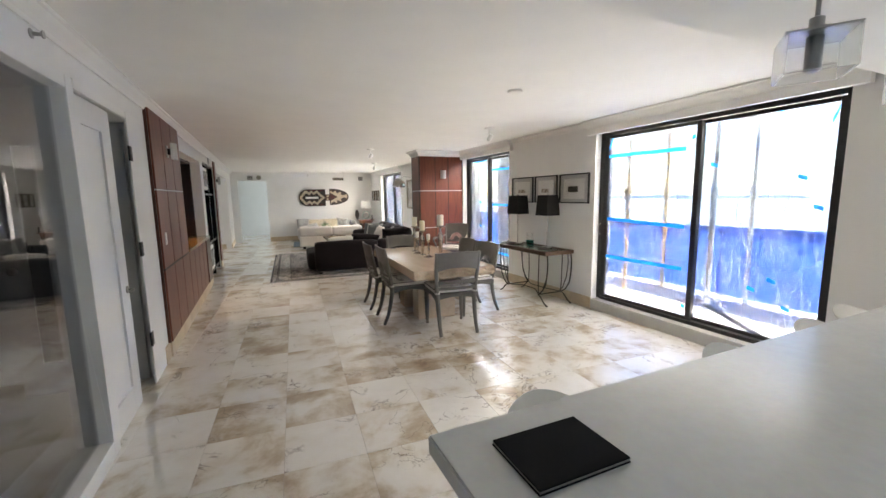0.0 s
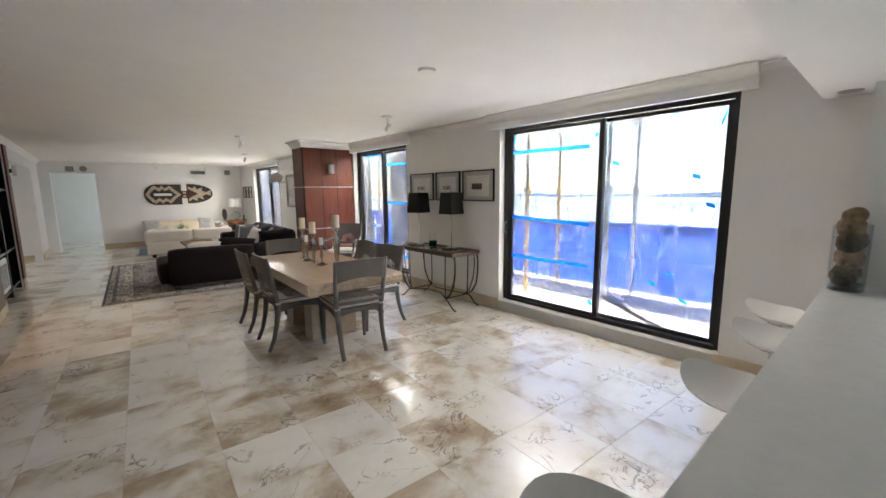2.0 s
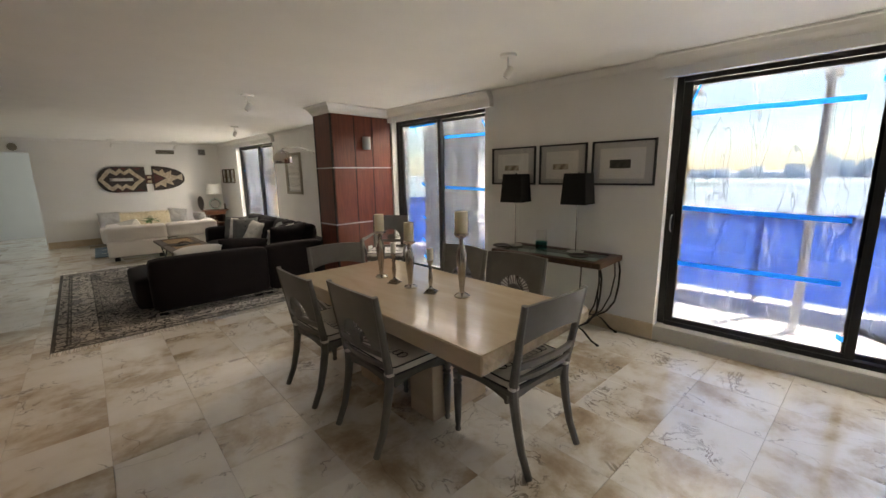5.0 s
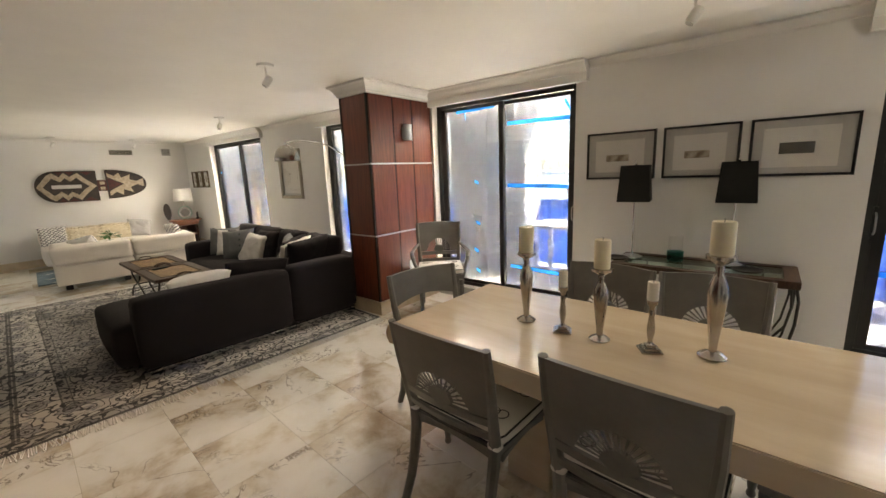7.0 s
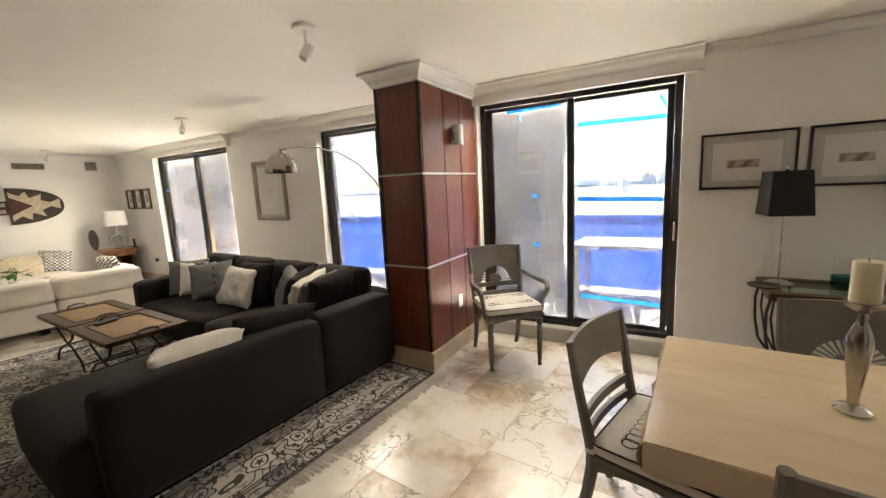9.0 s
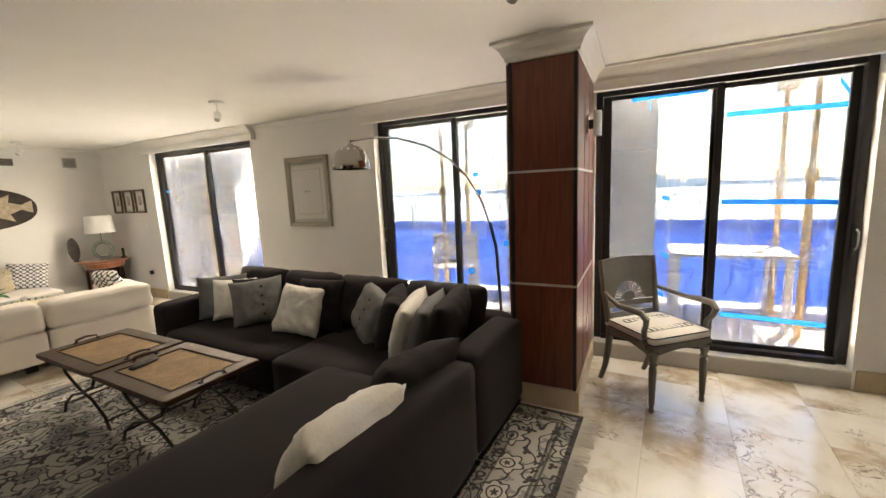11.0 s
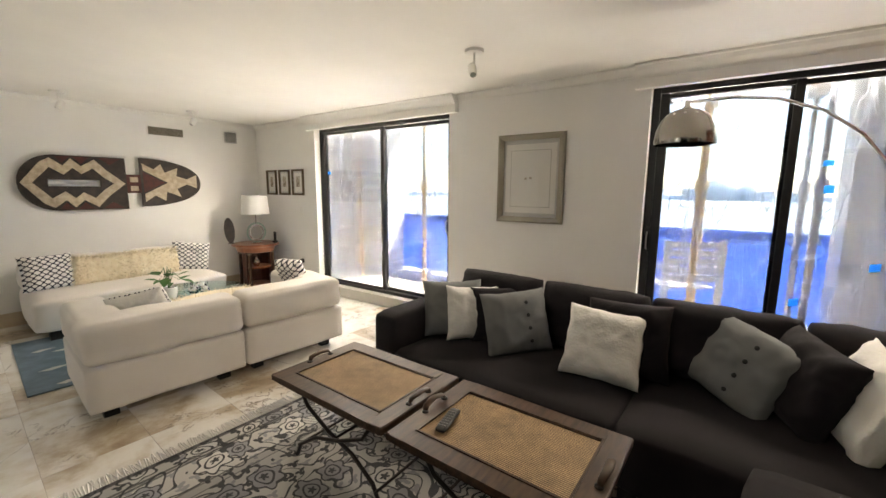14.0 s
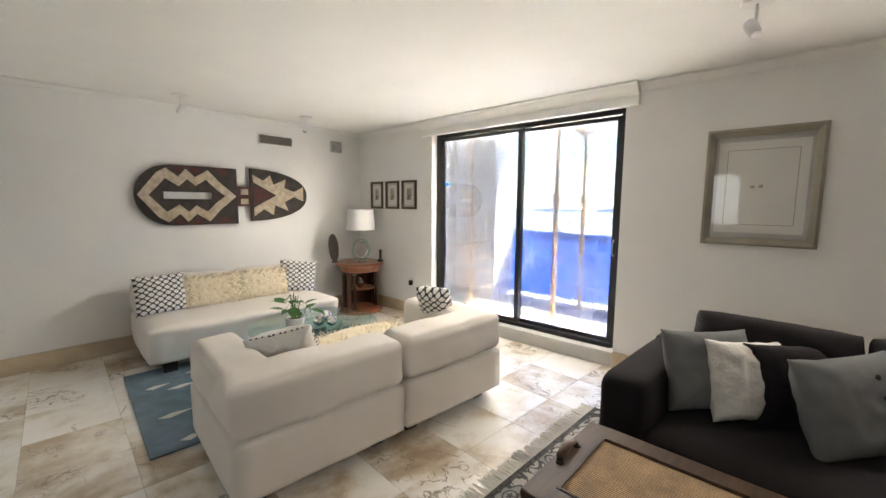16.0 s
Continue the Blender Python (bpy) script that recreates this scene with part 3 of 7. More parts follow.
def extrude(outline, depth, axis="y", bm=None, start=0.0):
    """A flat outline in (x, z), (y, z) or (x, y), given thickness along the third axis."""
    bm = bm or bmesh.new()
    put = {"y": lambda u, w, d: (u, d, w), "x": lambda u, w, d: (d, u, w), "z": lambda u, w, d: (u, w, d)}[axis]
    a = [bm.verts.new(put(u, w, start)) for u, w in outline]
    b = [bm.verts.new(put(u, w, start + depth)) for u, w in outline]
    n = len(outline)
    bm.faces.new(a)
    bm.faces.new(b[::-1])
    for i in range(n):
        bm.faces.new((a[i], b[i], b[(i + 1) % n], a[(i + 1) % n]))
    return bm


def soft_box(w, d, h, r=0.06, puff=0.02, n=10, seed=0, wrinkle=0.004):
    """An upholstered block, w x d x h with its base at z = 0: rounded edges, bulging faces, light creases."""
    bm = bmesh.new()
    bmesh.ops.create_cube(bm, size=2)
    bmesh.ops.subdivide_edges(bm, edges=bm.edges, cuts=n, use_grid_fill=True)
    ex, ey, ez = w / 2, d / 2, h / 2
    for v in bm.verts:
        x, y, z = v.co
        p = Vector((x * ex, y * ey, z * ez))
        q = Vector([max(-(e - r), min(e - r, c)) for c, e in zip(p, (ex, ey, ez))])
        away = p - q
        if away.length > 1e-6:
            p = q + away.normalized() * r
        bul = [puff * (1 - y * y) * (1 - z * z), puff * (1 - x * x) * (1 - z * z), puff * (1 - x * x) * (1 - y * y)]
        for i, c in enumerate((x, y, z)):
            if abs(c) > 0.99:
                p[i] += math.copysign(bul[i], c)
        k = noise.noise(Vector((p.x * 5 + seed, p.y * 5, p.z * 9)))
        p += wrinkle * k * (p.normalized() if p.length else Vector())
        v.co = p + Vector((0, 0, ez))
    return bm


def pillow(w, h, t, n=14, seed=0, pinch=0.10, creases=1.0, round_off=0.035):
    """A stuffed cushion in the x-z plane, w wide, h high, t thick, base at z = 0, with soft corners, a wavy seam and creases."""
    bm = bmesh.new()
    grids = []
    for s in (-1, 1):
        g = []
        for i in range(n + 1):
            row = []
            for j in range(n + 1):
                u, v = 2 * i / n - 1, 2 * j / n - 1
                f = max(0.0, (1 - u ** 4) * (1 - v ** 4)) ** 0.62
                rim = max(abs(u), abs(v)) ** 6
                corner = round_off * (abs(u) * abs(v)) ** 5
                seam = 0.010 * creases * rim * noise.noise(Vector((u * 3.1 + seed * 1.7, v * 3.1, 0)))
                k = 1 - pinch * (1 - abs(v) ** 2.5) * abs(u) ** 3 - corner + seam / w
                k2 = 1 - pinch * (1 - abs(u) ** 2.5) * abs(v) ** 3 - corner + seam / h
                fold = 1 - abs(noise.noise(Vector((u * 2.1 + seed, v * 2.1 + 0.6 * u, s * 3 + seed))))
                pull = (abs(u) * abs(v)) ** 1.2 * math.sin(9 * (abs(u) - abs(v)) + seed)
                wob = creases * (0.010 * noise.noise(Vector((u * 2.3 + seed, v * 2.3, s * 3))) + 0.007 * fold ** 5 + 0.004 * pull + 0.004 * noise.noise(Vector((u * 6 + seed, v * 6, s * 5))))
                row.append((u * k * w / 2, s * (t / 2 * f + 0.004 + wob * min(1, f * 3)), h / 2 + v * k2 * h / 2))
            g.append(row)
        grids.append([[bm.verts.new(p) for p in row] for row in g])
    a, b = grids
    for g, flip in ((a, False), (b, True)):
        for i in range(n):
            for j in range(n):
                f = (g[i][j], g[i + 1][j], g[i + 1][j + 1], g[i][j + 1])
                bm.faces.new(f[::-1] if flip else f)
    rim = [(i, 0) for i in range(n)] + [(n, j) for j in range(n)] + [(i, n) for i in range(n, 0, -1)] + [(0, j) for j in range(n, 0, -1)]
    for p, q in zip(rim, rim[1:] + rim[:1]):
        bm.faces.new((a[p[0]][p[1]], b[p[0]][p[1]], b[q[0]][q[1]], a[q[0]][q[1]]))
    return bm


def structure(name, bm, mat, label="", bevel=0.0, smooth=False):
    return tagged(part(name, bm, mat, bevel=bevel, smooth=smooth), label=label, kind="structure")

# ---- the room ----
WX, LX, FY, BY, CZ = 3.745, -0.97, 14.07, -3.2, 2.37
WINDOWS = [(0.575, 2.92, 1.71), (4.82, 6.50, 5.66), (7.00, 8.66, 7.80), (10.51, 12.68, 11.555)]
WT, WB = 2.22, 0.14
structure("floor_slab", box(LX - 3.4, WX + 0.3, BY - 0.3, FY + 3.2, -0.2, -0.004), GROUT)
structure("ceiling", box(LX - 3.4, WX + 0.3, BY - 0.3, FY + 3.2, CZ, CZ + 0.2), CEIL, "white plastered ceiling")
bm = bmesh.new()
# unseen window openings added to light the kitchen side and the back room
ENDS = [(-2.9, -1.3), (FY + 0.7, FY + 2.5)]
ALL = sorted([w[:2] for w in WINDOWS] + ENDS)
ys = [BY - 0.3] + [y for w in ALL for y in w] + [FY + 3.2]
for a, b in zip(ys[::2], ys[1::2]):
    box(WX, WX + 0.3, a, b, -0.004, CZ, bm)
for a, b in ALL:
    box(WX, WX + 0.3, a, b, WT, CZ, bm)
for a, b in ENDS:
    box(WX, WX + 0.3, a, b, -0.004, WB, bm)
structure("wall_east", bm, WALL, "white plastered wall between sliding windows")
bm = bmesh.new()
for a, b, _ in WINDOWS:
    box(WX - 0.012, WX + 0.3, a, b, -0.003, WB - 0.01, bm)
structure("window_curb", bm, CURB, "grey stone curb under the sliding windows", bevel=0.006)
bm2 = bmesh.new()
box(0.12, WX, FY, FY + 0.2, -0.004, CZ, bm2)
box(-0.75, 0.12, FY, FY + 0.2, 2.07, CZ, bm2)
box(LX - 3.2, -0.75, FY, FY + 0.2, -0.004, CZ, bm2)
structure("wall_north", bm2, WALL, "white plastered end wall with a doorway")
structure("wall_south", box(LX - 3.2, WX, BY - 0.2, BY, -0.004, CZ), WALL)
# room beyond the doorway
bm = bmesh.new()
box(-2.2, -2.0, FY + 0.2, FY + 3.1, -0.004, CZ, bm)
box(-2.0, WX, FY + 2.9, FY + 3.1, -0.004, CZ, bm)
structure("wall_back_room", bm, WALL)
# left wall: window opening, door, panelled bar, media niche, hall opening
bm = bmesh.new()
LT = LX - 0.14
box(LT, LX, BY, -0.6, -0.004, CZ, bm)
box(LT, LX, -0.6, 1.975, 2.14, CZ, bm)
box(LT, LX, 1.975, 1.995, -0.004, CZ, bm)
box(LT, LX, 1.995, 3.08, 2.09, CZ, bm)
box(LT, LX, 3.08, 3.50, -0.004, CZ, bm)
box(LT, LX, 3.50, 6.95, 2.10, CZ, bm)
box(LT, LX, 6.95, 7.25, -0.004, CZ, bm)
box(LT, LX, 7.25, 8.95, 2.15, CZ, bm)
box(LT, LX, 8.95, 9.30, -0.004, CZ, bm)
box(LT, LX, 9.30, 12.55, 2.08, CZ, bm)
box(LT, LX, 12.55, FY, -0.004, CZ, bm)
structure("wall_west", bm, WALL, "white plastered wall with built-in niches")
bm = bmesh.new()
for y0, y1, z0, z1 in ((BY, 10.35, -0.004, CZ), (11.75, FY, -0.004, CZ), (10.35, 11.75, -0.004, 0.95), (10.35, 11.75, 2.15, CZ)):
    box(LX - 3.2, LX - 3.0, y0, y1, z0, z1, bm)
box(LX - 3.0, LT, 12.55, 12.7, -0.004, CZ, bm)
box(LX - 3.0, LT, 9.15, 9.3, -0.004, CZ, bm)
box(LX - 3.0, LT, 3.42, 3.499, -0.004, CZ, bm)
structure("wall_inner", bm, WALL)
# column
structure("column_core", box(2.80, WX, 6.535, 6.925, -0.004, CZ), WALL)


def crown_run(bm, a, b, out, z, drop=0.10, reach=0.09):
    """A crown moulding from a to b (x, y), standing out to the side `out`, under the height z."""
    a, b, out = Vector((*a, 0)), Vector((*b, 0)), Vector((*out, 0))
    prof = [(0, 0), (reach, 0), (reach, -0.015), (reach * 0.85, -0.02), (reach * 0.70, -drop * 0.38), (reach * 0.42, -drop * 0.62), (reach * 0.25, -drop * 0.8), (reach * 0.22, -drop * 0.88), (0.012, -drop), (0, -drop)]
    rings = [[bm.verts.new(p + out * u + Vector((0, 0, z + w))) for u, w in prof] for p in (a, b)]
    k = len(prof)
    for i in range(k):
        bm.faces.new((rings[0][i], rings[1][i], rings[1][(i + 1) % k], rings[0][(i + 1) % k]))
    bm.faces.new(rings[0])
    bm.faces.new(rings[1][::-1])


# crown mouldings and baseboards
bm = bmesh.new()
for a, b in ((BY, 0.50), (3.02, 4.70), (8.78, 10.40), (12.80, FY)):
    crown_run(bm, (WX, a), (WX, b), (-1, 0), CZ - 0.002, 0.07, 0.055)
crown_run(bm, (LX, BY), (LX, FY), (1, 0), CZ - 0.002, 0.09, 0.08)
crown_run(bm, (LX + 0.08, FY), (WX - 0.055, FY), (0, -1), CZ - 0.002, 0.05, 0.035)
structure("trim_crown", bm, TRIM, "white crown moulding")
bm = bmesh.new()
for a, b in ((-3.0, 0.60), (2.92, 4.80), (8.68, 10.51), (12.70, FY - 0.02)):
    box(WX - 0.018, WX - 0.0005, a, b, 0.001, 0.145, bm)
box(0.14, WX - 0.019, FY - 0.018, FY - 0.0005, 0.001, 0.145, bm)
for a, b in ((3.31, 3.49), (6.96, 7.24), (8.96, 9.29), (12.56, FY - 0.02)):
    box(LX + 0.0005, LX + 0.018, a, b, 0.001, 0.145, bm)
box(LX - 2.9, LT - 0.001, 12.53, 12.549, 0.001, 0.145, bm)
structure("baseboard", bm, BASE, "beige travertine baseboard", bevel=0.003)
for k, (a, b, m) in enumerate(WINDOWS):
    bm = bmesh.new()
    box(WX - 0.065, WX - 0.0005, a - 0.11, b + 0.11, WT - 0.02, WT + 0.05, bm)
    crown_run(bm, (WX - 0.04, a - 0.11), (WX - 0.04, b + 0.11), (-1, 0), CZ - 0.003, 0.12, 0.095)
    box(WX - 0.042, WX - 0.0005, a - 0.105, b + 0.105, WT + 0.048, CZ - 0.004, bm)
    if k == 1 or k == 2:
        bmesh.ops.bisect_plane(bm, geom=bm.verts[:] + bm.edges[:] + bm.faces[:], plane_co=(0, 6.52 if k == 1 else 6.94, 0), plane_no=(0, 1 if k == 1 else -1, 0), clear_outer=True)
    structure("trim_window_header_%d" % (k + 1), bm, TRIM, "white moulded cornice box over the window")

# sliding windows
def sliding_window(k, a, b, m, handle_y):
    w = tagged(new("window_%d" % k), "black aluminium sliding glass door with dust film outside", "window", kind="structure")
    w.matrix_basis = pose(3.83, 0, 0)
    bm = bmesh.new()
    box(0, 0.10, a + 0.001, a + 0.055, WB, WT - 0.001, bm)
    box(0, 0.10, b - 0.055, b - 0.001, WB, WT - 0.001, bm)
    box(0.002, 0.098, a + 0.055, b - 0.055, WT - 0.045, WT - 0.001, bm)
    box(0.002, 0.098, a + 0.055, b - 0.055, WB - 0.008, WB + 0.03, bm)
    part("window_frame", bm, BLACK, w, bevel=0.003)
    for s, (y0, y1, x) in enumerate(((a + 0.056, m + 0.035, 0.052), (m - 0.035, b - 0.056, 0.008))):
        bm = bmesh.new()
        for p in ((y0, y0 + 0.05), (y1 - 0.062, y1)):
            box(x, x + 0.036, p[0], p[1], WB + 0.032, WT - 0.047, bm)
        box(x + 0.001, x + 0.035, y0 + 0.05, y1 - 0.062, WT - 0.08, WT - 0.047, bm)
        box(x + 0.001, x + 0.035, y0 + 0.05, y1 - 0.062, WB + 0.032, WB + 0.065, bm)
        sash = part("sash", bm, BLACK, w, bevel=0.003)
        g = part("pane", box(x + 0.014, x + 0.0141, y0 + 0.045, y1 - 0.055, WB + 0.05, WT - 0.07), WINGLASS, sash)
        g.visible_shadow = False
    hb = box(-0.018, 0.006, handle_y - 0.014, handle_y + 0.014, 0.93, 1.15)
    hd = part("handle", hb, BLACK, w, "black pull handle", bevel=0.005)
    part("grip", tube([(-0.02, handle_y, 0.97), (-0.05, handle_y, 0.99), (-0.055, handle_y, 1.04), (-0.05, handle_y, 1.09), (-0.02, handle_y, 1.11)], 0.006), STEEL, hd)
    f = part("dust_film", box(0.13, 0.131, a + 0.02, b - 0.02, WB + 0.02, WT - 0.02), FILM, w, "crumpled clear plastic dust film")
    f.visible_shadow = False
    return w


HANDLES = [2.865, 4.85, 8.62, 10.57]
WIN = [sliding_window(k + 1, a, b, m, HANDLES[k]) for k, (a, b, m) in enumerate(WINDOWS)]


def tape(w, y0, y1, z0, z1, h=0.034):
    """A strip of blue masking tape on the film."""
    bm = bmesh.new()
    n = 8
    top, bot = [], []
    k = WIN.index(w)
    a, b, m = WINDOWS[k]
    xg = 0.060 if (y0 + y1) / 2 < m else 0.017
    lo, hi = (a + 0.11, m - 0.03) if xg > 0.03 else (m + 0.03, b - 0.12)
    y0, y1 = min(max(y0, lo), hi), min(max(y1, lo), hi)
    for i in range(n + 1):
        f = i / n
        y, z = y0 + (y1 - y0) * f, z0 + (z1 - z0) * f + 0.006 * noise.noise(Vector((f * 4 + y0, z0, 0)))
        up = h / 2 * (1 + 0.12 * noise.noise(Vector((f * 9, y0, z0))))
        top.append((bm.verts.new((xg, y, z + up)), bm.verts.new((xg + 0.0015, y, z + up))))
        bot.append((bm.verts.new((xg, y, z - up)), bm.verts.new((xg + 0.0015, y, z - up))))
    for i in range(n):
        bm.faces.new((top[i][0], top[i + 1][0], bot[i + 1][0], bot[i][0]))
        bm.faces.new((top[i][1], bot[i][1], bot[i + 1][1], top[i + 1][1]))
        bm.faces.new((top[i][0], top[i][1], top[i + 1][1], top[i + 1][0]))
        bm.faces.new((bot[i][0], bot[i + 1][0], bot[i + 1][1], bot[i][1]))
    part("tape_strip", bm, TAPE, w)


# panes for the added, unseen windows beyond the doorway and behind the bar, tinted to cut daylight
ENDGLASS = glass("daylight_cutting_glass", (0.17, 0.19, 0.21), 0.0, 0.15)
for k, (a, b) in enumerate(ENDS):
    w = tagged(new("window_%d" % (k + 6)), "added, unseen window pane tinted to cut the daylight", "window", kind="structure")
    part("pane", box(3.87, 3.876, a, b, WB, WT), ENDGLASS, w)
for y0, y1, z0, z1 in ((2.84, 1.83, 1.93, 1.92), (2.84, 1.80, 1.17, 1.13), (2.84, 1.80, 0.70, 0.69), (1.77, 1.66, 2.02, 2.03), (1.78, 1.70, 0.32, 0.30), (2.82, 2.74, 2.02, 2.18), (0.68, 0.72, 2.1, 2.0)):
    tape(WIN[0], y0, y1, z0, z1)
for y, z in ((1.60, 1.75), (0.90, 1.60), (0.78, 1.36), (1.20, 0.62), (1.05, 0.72), (0.93, 0.50), (1.1, 2.16)):
    tape(WIN[0], y, y - 0.06, z, z - 0.02, 0.03)
for y0, y1, z0, z1 in ((6.23, 5.73, 2.13, 2.14), (5.60, 4.88, 1.95, 1.94), (5.60, 4.88, 1.31, 1.29), (5.57, 4.88, 0.42, 0.40), (6.12, 6.10, 2.15, 2.04), (4.98, 4.92, 2.10, 2.02)):
    tape(WIN[1], y0, y1, z0, z1)
for y, z in ((6.0, 1.36), (6.02, 0.58), (6.0, 0.34), (5.99, 0.9)):
    tape(WIN[1], y, y - 0.05, z, z - 0.02, 0.03)
for y, z in ((7.62, 1.62), (7.60, 1.45), (7.20, 1.56), (7.33, 0.95), (7.70, 0.66)):
    tape(WIN[2], y, y - 0.05, z, z + 0.01, 0.05 if z < 1.5 else 0.035)
tape(WIN[3], 12.55, 12.50, 1.65, 1.64, 0.03)
# a loose batten leaning in the first window, and a bent bar drawn for the sagging film edge in the last
bt = tagged(part("batten", tube([(4.02, 1.72, 0.36), (4.02, 0.80, 0.045)], 0.022, 8), IRON), "thin dark bar slanting low outside the glass door", "bar")
tagged(part("batten", tube([(4.02, 12.62, 0.30), (4.02, 12.35, 0.18), (4.02, 11.95, 0.035)], 0.012, 6), IRON), "thin dark bar slanting low outside the glass door", "bar")

# ---- balcony and distance ----
structure("balcony_floor", box(4.046, 5.75, -4.0, 16.0, -0.22, 0.02), BALC, "sunlit concrete balcony floor")
structure("balcony_ceiling", box(4.046, 5.60, -4.0, 16.0, 2.42, 2.62), BALW, "white concrete slab of the balcony above")
rail = thing("balcony_railing", pose(0, 0, 0.02), "balcony railing hung with blue tarpaulin", "railing")
bm = bmesh.new()
NY, NZ = 150, 8
grid = [[bm.verts.new((5.6 + 0.018 * noise.noise(Vector((y * 1.7, z * 2.5, 0))) + 0.008 * noise.noise(Vector((y * 6, z * 7, 3))), y, z)) for z in [0.06 + (1.0 - 0.06) * j / NZ for j in range(NZ + 1)]] for y in [-4 + 17.4 * i / NY for i in range(NY + 1)]]
for i in range(NY):
    for j in range(NZ):
        bm.faces.new((grid[i][j], grid[i + 1][j], grid[i + 1][j + 1], grid[i][j + 1]))
part("tarpaulin", bm, TARP, rail, "creased blue tarpaulin", smooth=True)
part("top_rail", box(5.62, 5.66, -4, 13.4, 0.96, 1.0), POSTG, rail)
for i in range(9):
    part("baluster", box(5.63, 5.66, -3.9 + 2.1 * i, -3.86 + 2.1 * i, 0, 0.96), POSTG, rail)
structure("balcony_pillar", box(5.05, 5.55, 6.0, 7.25, 0.02, 2.42), BALW, "white stucco pillar on the balcony", bevel=0.01)
structure("balcony_end_pillar", box(5.05, 5.56, 12.66, 13.39, 0.02, 2.42), BALW, "white stucco pillar at the balcony end", bevel=0.01)
structure("balcony_partition", box(4.05, 5.6, 13.4, 13.55, 0.02, 2.42), BALW, "white partition wall at the balcony end")


def prop(x, y, mat, label):
    t = thing("scaffold_prop", pose(x, y, 0.02), label, "prop", "props on the balcony")
    part("outer_tube", lathe([(0.030, 0.012), (0.030, 1.45)], 12), mat, t, smooth="auto")
    part("inner_tube", lathe([(0.022, 1.44), (0.022, 2.30)], 12), mat, t, smooth="auto")
    part("collar", lathe([(0.040, 1.40), (0.046, 1.42), (0.046, 1.50), (0.038, 1.52)], 12), mat, t, smooth="auto")
    part("pin", tube([(-0.07, 0, 1.47), (0.07, 0, 1.47), (0.09, 0, 1.44), (0.07, 0, 1.41)], 0.006, 6), POSTG, t)
    part("foot_plate", box(-0.07, 0.07, -0.07, 0.07, 0.0, 0.012), mat, t)
    part("head_plate", box(-0.07, 0.07, -0.07, 0.07, 2.29, 2.302), mat, t)
    return t


# pairs of props, one near the doors and one by the railing, under short timber beams
for y in (3.18, 4.86, 8.32, 11.52, 12.78):
    for x in (4.64, 5.44):
        if y < 12 or x < 5:
            prop(x, y, POSTY, "orange-painted steel scaffold prop between balcony slabs")
for y in (2.03, 7.50):
    for x in (4.68, 5.46):
        prop(x, y, POSTG, "galvanised steel scaffold prop between balcony slabs")
for y in (2.03, 3.18, 4.86, 7.50, 8.32, 11.52):
    tagged(part("timber_beam", box(4.42, 5.59, y - 0.06, y + 0.06, 2.325, 2.417), TIMBER, bevel=0.004), "pale timber beam carried by the scaffold props", "beam", "timber beams")
tagged(part("timber_beam", box(4.42, 5.04, 12.72, 12.84, 2.325, 2.417), TIMBER, bevel=0.004), "pale timber beam carried by the scaffold props", "beam", "timber beams")


def garden_chair(m):
    t = thing("garden_chair", m, "white wooden slatted garden armchair on the balcony", "chair")
    for sx in (-0.27, 0.27):
        part("leg", box(sx - 0.025, sx + 0.025, 0.20, 0.25, 0, 0.62), TEAKW, t)
        part("leg", box(sx - 0.025, sx + 0.025, -0.27, -0.22, 0, 0.92), TEAKW, t)
        part("armrest", box(sx - 0.035, sx + 0.035, -0.24, 0.28, 0.62, 0.645), TEAKW, t)
    for i in range(5):
        part("seat_slat", box(-0.25, 0.25, -0.2 + 0.09 * i, -0.13 + 0.09 * i, 0.41, 0.43), TEAKW, t)
    for i in range(5):
        part("back_slat", box(-0.245, 0.245, -0.255, -0.235, 0.50 + 0.085 * i, 0.565 + 0.085 * i), TEAKW, t)
    return t


garden_chair(pose(5.2, 8.45, 0.02, 0, 0, -60))
gt = thing("garden_table", pose(5.15, 5.35, 0.02), "white wooden garden table on the balcony", "table")
part("tabletop", box(-0.38, 0.38, -0.5, 0.5, 0.70, 0.735), TEAKW, gt, bevel=0.004)
for sx in (-0.33, 0.33):
    for sy in (-0.45, 0.45):
        part("leg", box(sx - 0.03, sx + 0.03, sy - 0.03, sy + 0.03, 0, 0.70), TEAKW, gt)
WATER = material("pale_bay_water", (0.36, 0.42, 0.46), 0.25, spread=0.1, second_scale=0.004)
# distance haze is put into these colours; the far one is paler and bluer
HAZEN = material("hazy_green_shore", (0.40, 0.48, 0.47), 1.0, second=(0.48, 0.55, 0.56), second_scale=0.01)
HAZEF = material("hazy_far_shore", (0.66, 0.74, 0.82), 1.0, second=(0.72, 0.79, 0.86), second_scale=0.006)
structure("water", box(60, 4800, -4500, 4900, -53, -52), WATER)


def shore(name, x, depth, y0, y1, h, mat, seed):
    bm = bmesh.new()
    n = 160
    rows = []
    for i in range(n + 1):
        y = y0 + (y1 - y0) * i / n
        k = h * (0.6 + 0.5 * noise.noise(Vector((i * 0.11, seed, 0))) + 0.25 * noise.noise(Vector((i * 0.5, seed, 5))))
        w = 60 * noise.noise(Vector((i * 0.07, seed, 9)))
        rows.append([bm.verts.new((x + w, y, -52)), bm.verts.new((x + w + 15, y, -52 + k)), bm.verts.new((x + w + depth, y, -52 + k * 1.2)), bm.verts.new((x + w + depth, y, -52))])
    for a, b in zip(rows, rows[1:]):
        for j in range(3):
            bm.faces.new((a[j], a[j + 1], b[j + 1], b[j]))
    structure(name, bm, mat)


